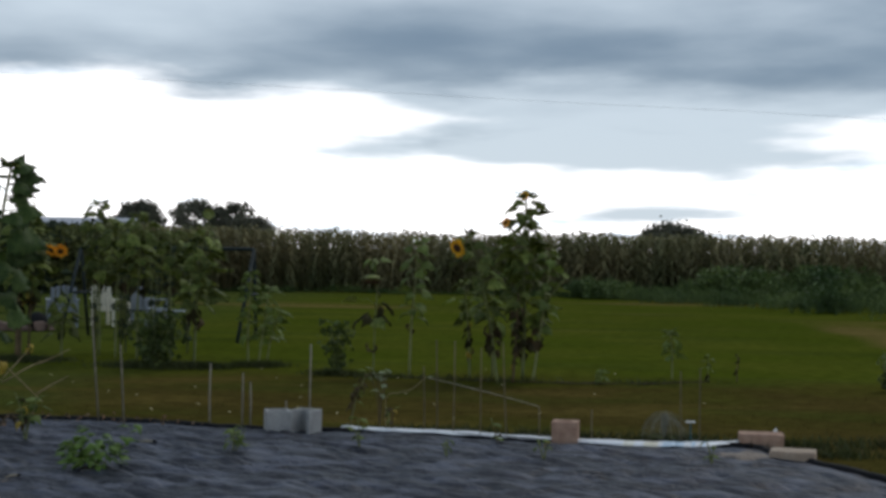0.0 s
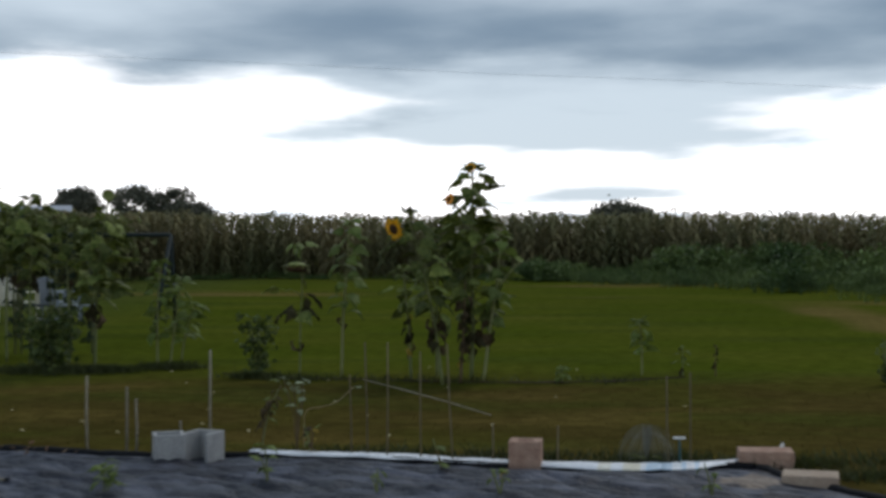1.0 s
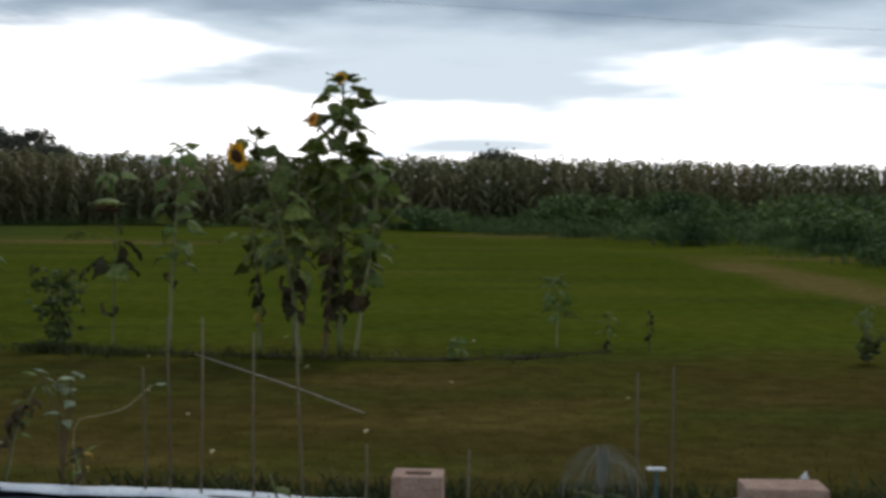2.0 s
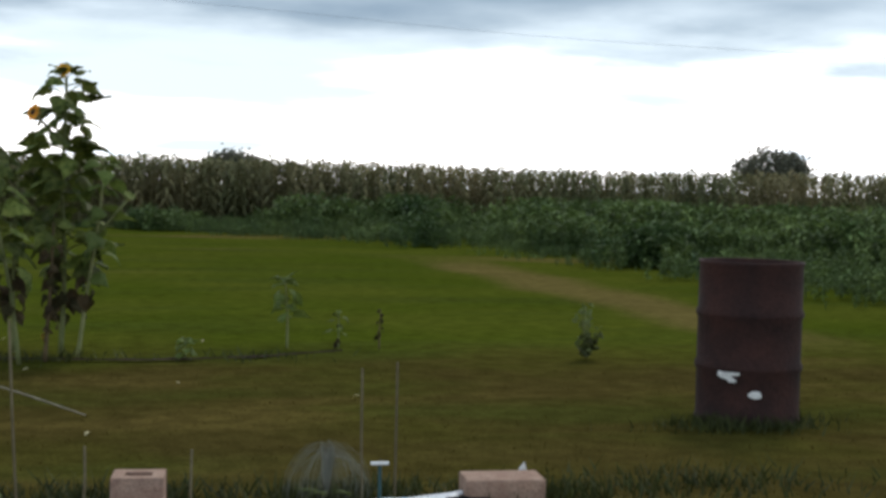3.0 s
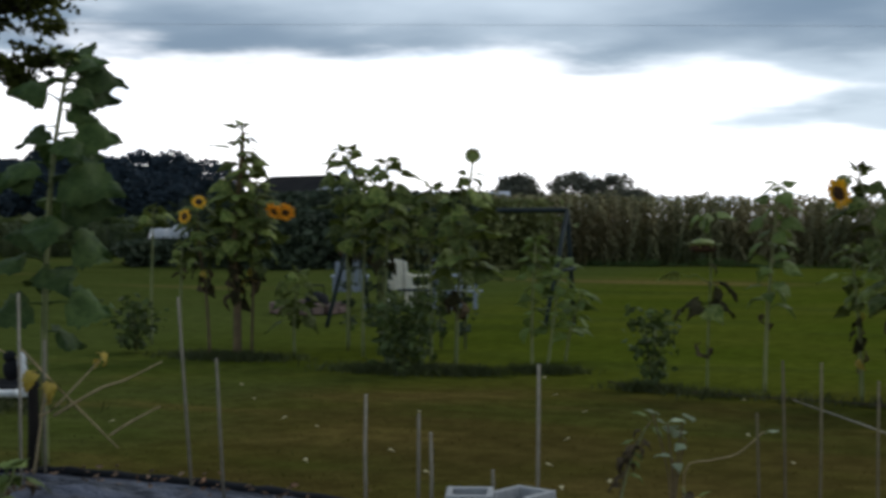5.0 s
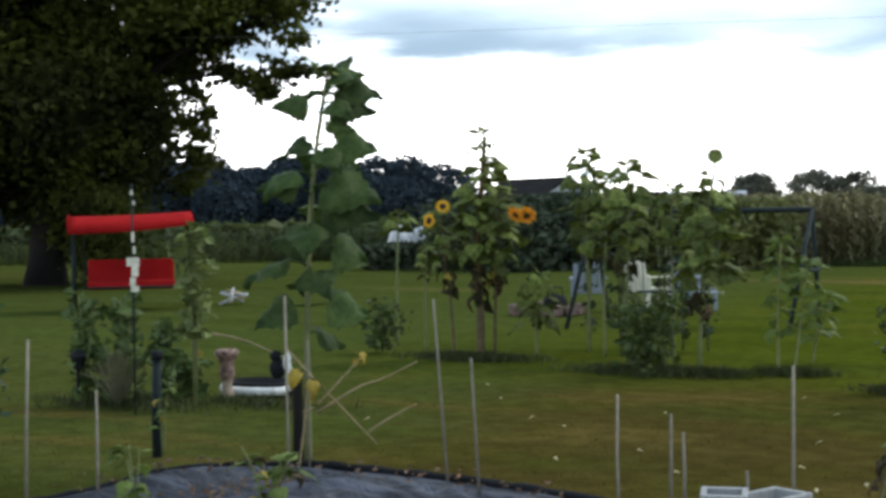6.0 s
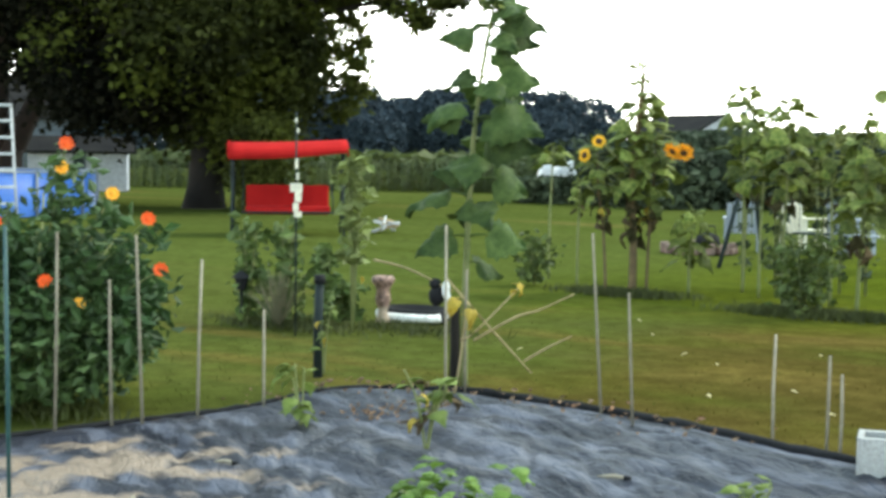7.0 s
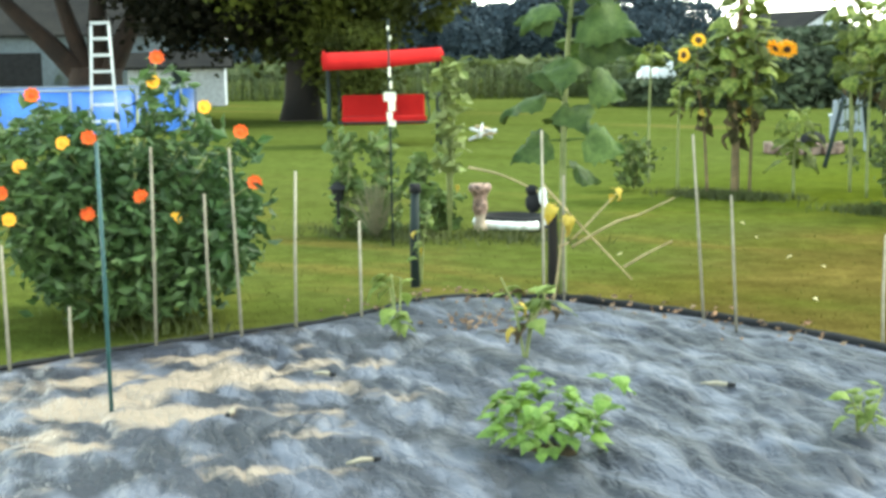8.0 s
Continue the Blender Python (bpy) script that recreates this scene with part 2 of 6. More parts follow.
M_GREYSIDING = mat("grey_siding", (0.100, 0.120, 0.140), (0.080, 0.100, 0.120), 0.6, 8, 0.7, 0.2)
M_ROOF = mat("dark_shingle", (0.012, 0.012, 0.013), (0.022, 0.021, 0.020), 1, 12, 0.95, 0.6, spec=0.05)
M_FIRESTONE = mat("fire_ring_stone", (0.20, 0.13, 0.105), (0.14, 0.10, 0.085), 8, 60, 0.95, 0.8, vary=0.2)
M_TERRACOTTA = mat("speckled_brown_glaze", (0.42, 0.26, 0.21), (0.06, 0.035, 0.028), 34, 120, 0.6, 0.3)
M_CABLE = mat("cable_sheath", (0.20, 0.22, 0.25), (0.24, 0.26, 0.29), 2, 20, 0.6, 0.0)


def ground_material():
    """Mown lawn: green with olive, dry and worn patches, a dry strip along the weeds and faint mowing bands."""
    m = bpy.data.materials.new("lawn")
    m.use_nodes = True
    t = m.node_tree
    p = t.nodes["Principled BSDF"]
    pos = t.nodes.new("ShaderNodeNewGeometry").outputs["Position"]

    def nz(scale, detail=5, stretch=(1, 1, 1)):
        mp = t.nodes.new("ShaderNodeMapping")
        mp.inputs["Scale"].default_value = stretch
        t.links.new(pos, mp.inputs[0])
        n = t.nodes.new("ShaderNodeTexNoise")
        n.inputs["Scale"].default_value, n.inputs["Detail"].default_value = scale, detail
        t.links.new(mp.outputs[0], n.inputs["Vector"])
        return n.outputs["Fac"]

    def mr(v, a, b, lo=0.0, hi=1.0):
        n = t.nodes.new("ShaderNodeMapRange")
        n.interpolation_type = "SMOOTHSTEP"
        for k, x in (("From Min", a), ("From Max", b), ("To Min", lo), ("To Max", hi)):
            n.inputs[k].default_value = x
        t.links.new(v, n.inputs["Value"])
        return n.outputs[0]

    def op(kind, a, b):
        n = t.nodes.new("ShaderNodeMath")
        n.operation = kind
        for i, v in enumerate((a, b)):
            if isinstance(v, (int, float)):
                n.inputs[i].default_value = v
            else:
                t.links.new(v, n.inputs[i])
        return n.outputs[0]

    def mix(f, a, b):
        n = t.nodes.new("ShaderNodeMix")
        n.data_type = "RGBA"
        t.links.new(f, n.inputs[0])
        for i, v in ((6, a), (7, b)):
            if isinstance(v, tuple):
                n.inputs[i].default_value = (*v, 1)
            else:
                t.links.new(v, n.inputs[i])
        return n.outputs[2]

    sp = t.nodes.new("ShaderNodeSeparateXYZ")
    t.links.new(pos, sp.inputs[0])
    x, y = sp.outputs[0], sp.outputs[1]
    col = mix(mr(nz(0.35), 0.35, 0.65), (0.058, 0.075, 0.008), (0.074, 0.084, 0.011))
    # the side lawn by the swing seat is paler
    col = mix(mr(x, -9.0, -5.0, 0.8, 0.0), col, (0.059, 0.074, 0.020))
    # the lawn between the vegetable plot and the sunflower row is thinner and browner
    worn = op("MULTIPLY", mr(op("ADD", y, op("MULTIPLY", op("SUBTRACT", nz(0.5), 0.5), 3.0)), 8.6, 11.0, 1.0, 0.0), mr(nz(0.9), 0.25, 0.6, 0.70, 1.0))
    col = mix(worn, col, mix(mr(op("ADD", x, op("MULTIPLY", op("SUBTRACT", nz(0.4), 0.5), 2.0)), -5.4, -3.4), (0.058, 0.067, 0.017), (0.065, 0.050, 0.014)))
    # olive and tan blotches, drawn out along the mowing
    col = mix(op("MULTIPLY", op("MULTIPLY", mr(nz(1.1, 5, (0.4, 1, 1)), 0.52, 0.64), mr(y, 9.0, 11.0, 1.0, 0.0)), 0.55), col, (0.104, 0.076, 0.022))
    # faint greener shade in broad drifts
    col = mix(op("MULTIPLY", mr(nz(0.8, 4, (0.3, 1, 1)), 0.48, 0.66), 0.5), col, (0.046, 0.060, 0.011))
    # dry strip that runs beside the weeds
    d = op("ABSOLUTE", op("SUBTRACT", x, op("ADD", 5.9, op("MULTIPLY", op("SUBTRACT", nz(0.3), 0.5), 1.5))), 0)
    dry = op("MULTIPLY", mr(d, 0.2, 0.9, 1.0, 0.0), op("MULTIPLY", mr(y, 9, 12), mr(y, 20, 24, 1.0, 0.0)))
    dry2 = op("MULTIPLY", mr(nz(0.25, 3, (0.35, 1, 1)), 0.56, 0.72), mr(y, 16, 20))
    col = mix(op("MULTIPLY", op("MAXIMUM", dry, dry2), 0.7), col, (0.155, 0.108, 0.040))
    # clumps and mowing bands
    band = nz(1.3, 4, (0.12, 1, 1))
    val = op("MULTIPLY", mr(band, 0.3, 0.7, 0.93, 1.07), op("MULTIPLY", mr(nz(6, 7), 0.3, 0.7, 0.82, 1.18), mr(nz(55), 0.3, 0.7, 0.8, 1.2)))
    h = t.nodes.new("ShaderNodeHueSaturation")
    t.links.new(col, h.inputs["Color"])
    t.links.new(val, h.inputs["Value"])
    t.links.new(h.outputs[0], p.inputs["Base Color"])
    p.inputs["Roughness"].default_value, p.inputs["Specular IOR Level"].default_value = 1.0, 0.0
    b = t.nodes.new("ShaderNodeBump")
    b.inputs["Strength"].default_value, b.inputs["Distance"].default_value = 0.5, 0.03
    t.links.new(nz(28), b.inputs["Height"])
    t.links.new(b.outputs[0], p.inputs["Normal"])
    return m


def fabric_material():
    """Woven black ground cloth with sharp creases, dusty, its dust streaks also painting light on folds, with sandy
    soil washed over one end.
    """
    m = mat("ground_cloth", (0.009, 0.010, 0.016), (0.020, 0.022, 0.034), 3.0, 60, 0.50, 0.2, spec=0.28, coords="Position")
    t = m.node_tree
    p = t.nodes["Principled BSDF"]
    pos = t.nodes.new("ShaderNodeNewGeometry").outputs["Position"]

    def along(angle, sx, sy, scale, detail, shift=0.0):
        """Noise stretched along a direction of the plan."""
        a = t.nodes.new("ShaderNodeMapping")
        a.inputs["Rotation"].default_value = (0, 0, -angle)
        t.links.new(pos, a.inputs[0])
        b = t.nodes.new("ShaderNodeMapping")
        b.inputs["Scale"].default_value, b.inputs["Location"].default_value = (sx, sy, 1), (shift, 0, shift)
        t.links.new(a.outputs[0], b.inputs[0])
        n = t.nodes.new("ShaderNodeTexNoise")
        n.inputs["Scale"].default_value, n.inputs["Detail"].default_value = scale, detail
        t.links.new(b.outputs[0], n.inputs["Vector"])
        return n.outputs["Fac"]

    def op(kind, a, b=0.0):
        n = t.nodes.new("ShaderNodeMath")
        n.operation = kind
        for i, v in enumerate((a, b)):
            if isinstance(v, (int, float)):
                n.inputs[i].default_value = v
            else:
                t.links.new(v, n.inputs[i])
        return n.outputs[0]

    def ramp(v, a, b, lo=0.0, hi=1.0):
        n = t.nodes.new("ShaderNodeMapRange")
        for k, x in (("From Min", a), ("From Max", b), ("To Min", lo), ("To Max", hi)):
            n.inputs[k].default_value = x
        t.links.new(v, n.inputs["Value"])
        return n.outputs[0]

    def mix(f, a, c):
        n = t.nodes.new("ShaderNodeMix")
        n.data_type = "RGBA"
        t.links.new(f, n.inputs[0])
        t.links.new(a, n.inputs[6])
        n.inputs[7].default_value = (*c, 1)
        return n.outputs[2]

    col = p.inputs["Base Color"].links[0].from_socket
    def near(x, y, r0, r1, most):
        """Falls from most to nothing with the distance from a point of the plan."""
        d = t.nodes.new("ShaderNodeVectorMath")
        d.operation = "DISTANCE"
        t.links.new(pos, d.inputs[0])
        d.inputs[1].default_value = (x, y, 0)
        return ramp(d.outputs["Value"], r0, r1, most, 0.0)

    washed = op("MAXIMUM", near(-4.25, 2.95, 0.3, 2.3, 0.25), near(1.50, 4.42, 0.05, 0.55, 0.30))
    # a film of pale dust in long streaks that double as painted light on the folds, then broken patches of washed sand
    streak = op("ADD", op("MULTIPLY", along(radians(-25), 0.75, 1.7, 3.0, 6, 3.0), 0.8), op("MULTIPLY", along(radians(10), 1.0, 1.3, 9.0, 4, 5.0), 0.2))
    col = mix(ramp(streak, 0.48, 0.61, 0.0, 0.80), col, (0.098, 0.106, 0.140))
    sand = op("ADD", op("ADD", op("MULTIPLY", along(radians(50), 0.9, 1.3, 3.0, 8), 0.60), op("MULTIPLY", along(radians(15), 0.9, 1.6, 8.0, 5, 2.0), 0.14)), washed)
    col = mix(ramp(sand, 0.575, 0.645), col, (0.210, 0.160, 0.122))
    # small sharp creases
    crease = op("ABSOLUTE", op("SUBTRACT", along(radians(-34), 0.8, 2.4, 7.5, 4, 7.0), 0.5))
    pucker = op("ABSOLUTE", op("SUBTRACT", along(radians(12), 1.0, 1.5, 14.0, 4, 1.0), 0.5))
    height = op("ADD", ramp(crease, 0.0, 0.08), op("MULTIPLY", ramp(pucker, 0.0, 0.16), 0.15))
    bp = t.nodes.new("ShaderNodeBump")
    bp.inputs["Strength"].default_value, bp.inputs["Distance"].default_value = 0.55, 0.012
    t.links.new(height, bp.inputs["Height"])
    t.links.new(p.inputs["Normal"].links[0].from_socket, bp.inputs["Normal"])
    t.links.new(bp.outputs[0], p.inputs["Normal"])
    t.links.new(col, p.inputs["Base Color"])
    return m


M_LAWN, M_FABRIC = ground_material(), fabric_material()


# ---- building helpers ----
rng = np.random.default_rng(7)
rnd = random.Random(11)


def mesh_data(name, verts, faces, material, smooth=False):
    me = bpy.data.meshes.new(name)
    me.from_pydata([tuple(v) for v in verts], [], [tuple(f) for f in faces])
    me.materials.append(material)
    if smooth:
        me.polygons.foreach_set("use_smooth", [True] * len(me.polygons))
    me.update()
    return me


def put(name, me, parent=None, m=None, label=""):
    """Links mesh data as one object, as a part when a parent is given."""
    ob = new(name, me)
    if parent is not None:
        ob.parent = parent
    if m is not None:
        ob.matrix_basis = m
    return tagged(ob, label)


def part(name, bm, material, parent=None, label="", smooth=False):
    me = bpy.data.meshes.new(name)
    bm.to_mesh(me)
    bm.free()
    me.materials.append(material)
    if smooth:
        me.polygons.foreach_set("use_smooth", [True] * len(me.polygons))
    return put(name, me, parent, None, label)


def thing(name, x, y, label, category, z=0.0, turn=0.0, group="", kind=""):
    ob = new(name)
    ob.empty_display_size = 0.1
    ob.matrix_basis = pose(x, y, z, 0, 0, turn)
    return tagged(ob, label, category, group, kind)


def tube(points, radii, n=6, verts=None, faces=None):
    """A tapered tube along points; returns verts and faces lists, adding to those given."""
    verts = [] if verts is None else verts
    faces = [] if faces is None else faces
    base = len(verts)
    pts = [Vector(p) for p in points]
    for i, p in enumerate(pts):
        d = (pts[min(i + 1, len(pts) - 1)] - pts[max(i - 1, 0)]).normalized()
        a = d.orthogonal().normalized() if abs(d.z) < 0.99 else Vector((1, 0, 0))
        a = (a - d * a.dot(d)).normalized()
        b = d.cross(a)
        r = radii[i] if isinstance(radii, (list, tuple)) else radii
        for k in range(n):
            w = 2 * math.pi * k / n
            verts.append(p + (a * math.cos(w) + b * math.sin(w)) * r)
    for i in range(len(pts) - 1):
        for k in range(n):
            q = base + i * n
            faces.append((q + k, q + (k + 1) % n, q + n + (k + 1) % n, q + n + k))
    faces.append(tuple(base + k for k in reversed(range(n))))
    faces.append(tuple(base + (len(pts) - 1) * n + k for k in range(n)))
    return verts, faces


def tube_mesh(name, points, radii, material, n=6):
    v, f = tube(points, radii, n)
    return mesh_data(name, v, f, material, True)


def box(bm, lo, hi, bevel=0.0, m=None):
    """Adds a box between two corners, with its edges rounded."""
    r = bmesh.ops.create_cube(bm, size=1)
    c, s = (Vector(lo) + Vector(hi)) / 2, Vector(hi) - Vector(lo)
    bmesh.ops.transform(bm, matrix=Matrix.Translation(c) @ Matrix.Diagonal((*s, 1)), verts=r["verts"])
    vs = r["verts"]
    if bevel:
        es = list({e for v in vs for e in v.link_edges})
        out = bmesh.ops.bevel(bm, geom=es, offset=bevel, segments=2, affect="EDGES", profile=0.6)
        vs = list({v for f in out["faces"] for v in f.verts} | {v for v in vs if v.is_valid})
    if m is not None:
        bmesh.ops.transform(bm, matrix=m, verts=vs)
    return vs


def box_part(name, lo, hi, material, parent, bevel=0.004, label="", m=None):
    bm = bmesh.new()
    box(bm, lo, hi, bevel, m)
    return part(name, bm, material, parent, label)


def spread(verts, faces, places, turns, scales, tilt=0.0):
    """Copies of one template mesh (arrays), set at places, turned about z, scaled and slightly tilted; joined into arrays."""
    v, n = np.asarray(verts, float), len(places)
    c, s = np.cos(turns)[:, None], np.sin(turns)[:, None]
    x = v[None, :, 0] * c - v[None, :, 1] * s
    y = v[None, :, 0] * s + v[None, :, 1] * c
    z = np.repeat(v[None, :, 2], n, 0)
    k = scales[:, None]
    tx, ty = rng.normal(0, tilt, (n, 1)), rng.normal(0, tilt, (n, 1))
    out = np.stack([(x + tx * z) * k, (y + ty * z) * k, z * k], 2) + places[:, None, :]
    idx = [[tuple(i + j * len(v) for i in f) for f in faces] for j in range(n)]
    return out.reshape(-1, 3), [f for g in idx for f in g]


def stuff_object(name, groups, material, label, category, kind="stuff"):
    verts, faces, base = [], [], 0
    for v, f in groups:
        verts.append(v)
        faces += [tuple(i + base for i in q) for q in f] if base else f
        base += len(v)
    me = mesh_data(name, np.concatenate(verts).tolist(), faces, material)
    return tagged(new(name, me), label, category, kind=kind)


def leaf_cloud(centres, size, aspect=0.55, flat=0.35):
    """One bent, pointed leaf (two triangles) at each centre, turned at random."""
    n = len(centres)
    u = rng.normal(size=(n, 3))
    u[:, 2] = u[:, 2] * (1 - flat) - 0.25
    u /= np.linalg.norm(u, axis=1)[:, None]
    w = rng.normal(size=(n, 3))
    w[:, 2] *= 1 - flat
    v = np.cross(u, w)
    v /= np.linalg.norm(v, axis=1)[:, None] + 1e-9
    nrm = np.cross(u, v)
    s = (size * rng.uniform(0.6, 1.35, n))[:, None]
    a, b = centres - u * s * 0.5, centres + u * s * 0.5 - nrm * s * 0.12
    l, r = centres + v * s * aspect * 0.5 + nrm * s * 0.1, centres - v * s * aspect * 0.5 + nrm * s * 0.1
    out = np.stack([a, l, b, r], 1).reshape(-1, 3)
    return out, [(4 * i, 4 * i + 1, 4 * i + 2, 4 * i + 3) for i in range(n)]


def blades(xy, height, width, lean=0.35):
    """Upright tapered grass blades, one triangle each, with a lean."""
    n = len(xy)
    a = rng.uniform(0, 2 * math.pi, n)
    h = height * rng.uniform(0.5, 1.3, n)
    dx, dy = np.cos(a) * width * 0.5, np.sin(a) * width * 0.5
    lx, ly = rng.normal(0, lean, n) * h, rng.normal(0, lean, n) * h
    z = np.zeros(n)
    p = np.stack([np.stack([xy[:, 0] - dx, xy[:, 1] - dy, z], 1), np.stack([xy[:, 0] + dx, xy[:, 1] + dy, z], 1), np.stack([xy[:, 0] + lx, xy[:, 1] + ly, h], 1)], 1)
    return p.reshape(-1, 3), [(3 * i, 3 * i + 1, 3 * i + 2) for i in range(n)]


def smooth_line(pts, n):
    """n points along a Catmull-Rom curve through pts, as an array."""
    p = np.array([pts[0], *pts, pts[-1]], float)
    t = np.linspace(0, len(pts) - 1 - 1e-6, n)
    i, f = t.astype(int), (t % 1)[:, None]
    a, b, c, d = p[i], p[i + 1], p[i + 2], p[i + 3]
    return 0.5 * (2 * b + (c - a) * f + (2 * a - 5 * b + 4 * c - d) * f**2 + (3 * b - a - 3 * c + d) * f**3)


# ---- ground ----
def build_ground():
    s = np.sinh(np.linspace(-7.2, 7.2, 130)) * 1.0
    n = len(s)
    verts = [(x, y + 8, 0.012 * noise.noise((x * 0.4, y * 0.4, 0)) - 0.012) for y in s for x in s]
    faces = [(j * n + i, j * n + i + 1, (j + 1) * n + i + 1, (j + 1) * n + i) for j in range(n - 1) for i in range(n - 1)]
    tagged(new("ground", mesh_data("ground", verts, faces, M_LAWN, True)), "mown lawn with olive and worn brown patches", "lawn", kind="structure")


build_ground()

EDGE = [(-5.45, 1.6), (-5.25, 2.5), (-5.16, 3.2), (-4.99, 3.9), (-4.84, 4.5), (-4.85, 5.2), (-4.42, 5.58), (-3.6, 5.61), (-2.95, 5.53), (-2.1, 5.31), (-1.3, 5.30),
        (-0.6, 5.18), (0.2, 4.93), (0.9, 4.86), (1.36, 4.97), (1.66, 4.92), (1.8, 4.5), (2.3, 3.6), (2.7, 2.0)]
RIM = smooth_line(EDGE, 560)


def fabric_height(x, y):
    """The cloth lies in shallow swells, puckered by many short sharp wrinkles that run across the plot."""
    u, v = x * 0.83 - y * 0.56, x * 0.56 + y * 0.83
    v += 0.16 * noise.noise((x * 1.2, y * 1.2, 2.0)) + 0.05 * noise.noise((x * 4, y * 4, 6.0))
    big = min(1.0, abs(noise.noise((u * 0.9, v * 3.0, 0.3))) * 4.0)
    small = min(1.0, abs(noise.noise((u * 2.2, v * 7.0, 5.1))) * 3.2)
    tiny = min(1.0, abs(noise.noise((u * 5.0 + 3.0, v * 13.0, 8.2))) * 2.6)
    return max(0.004, 0.006 + 0.018 * big + 0.020 * small + 0.008 * tiny + noise.noise((x * 1.3, y * 1.3, 9.0)) * 0.020)


def build_fabric():
    hub = np.array((-1.2, 0.2))
    lower = smooth_line([(2.7, 2.0), (2.6, -0.6), (-1.2, -1.4), (-4.8, -0.8), (-5.45, 1.6)], 120)
    ring = np.concatenate([RIM, lower[1:-1]])
    n, m = len(ring), 240
    verts, faces = [], []
    for j in range(1, m + 1):
        s = (j / m) ** 0.7
        for i in range(n):
            x, y = hub + (ring[i] - hub) * s
            z = fabric_height(x, y) * min(1.0, (1 - s) * 14 + 0.25)
            verts.append((x, y, z))
    for j in range(m - 1):
        for i in range(n):
            k = (i + 1) % n
            faces.append((j * n + i, j * n + k, (j + 1) * n + k, (j + 1) * n + i))
    faces.append(tuple(reversed(range(n))))
    ob = tagged(new("ground_cloth", mesh_data("ground_cloth", verts, faces, M_FABRIC, True)), "wrinkled black woven weed cloth dusted with sandy soil", "weed cloth", kind="structure")
    # the hem, rolled and bunched along the lawn
    pts, rad = [], []
    for i in range(0, len(RIM), 3):
        x, y = RIM[i]
        pts.append((x + 0.01 * noise.noise((i * 0.3, 0, 0)), y + 0.012, 0.016 + 0.008 * noise.noise((i * 0.25, 3, 0))))
        rad.append((0.026 if x > -4.3 else 0.013) + 0.008 * noise.noise((i * 0.2, 7, 0)))
    tagged(new("cloth_hem", tube_mesh("cloth_hem", pts, rad, M_BLACK, 7)), "rolled black hem of the weed cloth on grass", "cloth hem", kind="structure")
    return ob


build_fabric()


def build_white_strip():
    """White printed plastic sheeting that is held down along the hem by blocks."""
    line = smooth_line([(-1.42, 5.36), (-1.0, 5.30), (-0.5, 5.22), (0.05, 5.06), (0.55, 4.96), (1.0, 4.94), (1.35, 5.0), (1.62, 5.10)], 90)
    strip = thing("plastic_strip", 0, 0, "white printed plastic sheeting tucked along the black cloth hem", "plastic sheet")
    verts, faces, hues = [], [], []
    for i, (x, y) in enumerate(line):
        k = i / 89
        w = (0.125 + 0.10 * min(1.0, max(0.0, (k - 0.5) * 8))) * min(1, 8 * k + 0.35) * min(1, 5 * (1 - k) + 0.05) + 0.012 * noise.noise((i * 0.15, 0, 2))
        for j in range(5):
            q = j / 4
            verts.append((x + 0.03 * q, y + 0.03 - w * (1 - q), 0.034 + 0.006 * q + 0.008 * noise.noise((i * 0.22, q * 2, 4)) + 0.010 * math.sin(q * 3.1)))
    for i in range(89):
        for j in range(4):
            faces.append((i * 5 + j, i * 5 + j + 5, i * 5 + j + 6, i * 5 + j + 1))
    blue = mat("faded_blue_print", (0.40, 0.56, 0.70), (0.62, 0.70, 0.76), 14, 60, 0.4, 0.1)
    tan = mat("faded_tan_print", (0.62, 0.56, 0.42), (0.72, 0.70, 0.62), 14, 60, 0.4, 0.1)
    for a, b in ((0, 44), (44, 66), (66, 89)):
        me = mesh_data("sheet", verts[a * 5:b * 5 + 5], [tuple(q - a * 5 for q in f) for f in faces[a * 4:b * 4]], M_PLASTIC, True)
        me.materials.append(blue)
        me.materials.append(tan)
        for pl in me.polygons:
            i = a + pl.index // 4
            if 63 <= i <= 67 or i in (70, 73):
                pl.material_index = 1
            elif 59 <= i <= 61 or i in (55, 56):
                pl.material_index = 2
        sol = put("sheet", me, strip).modifiers.new("thickness", "SOLIDIFY")
        sol.thickness = 0.003


build_white_strip()


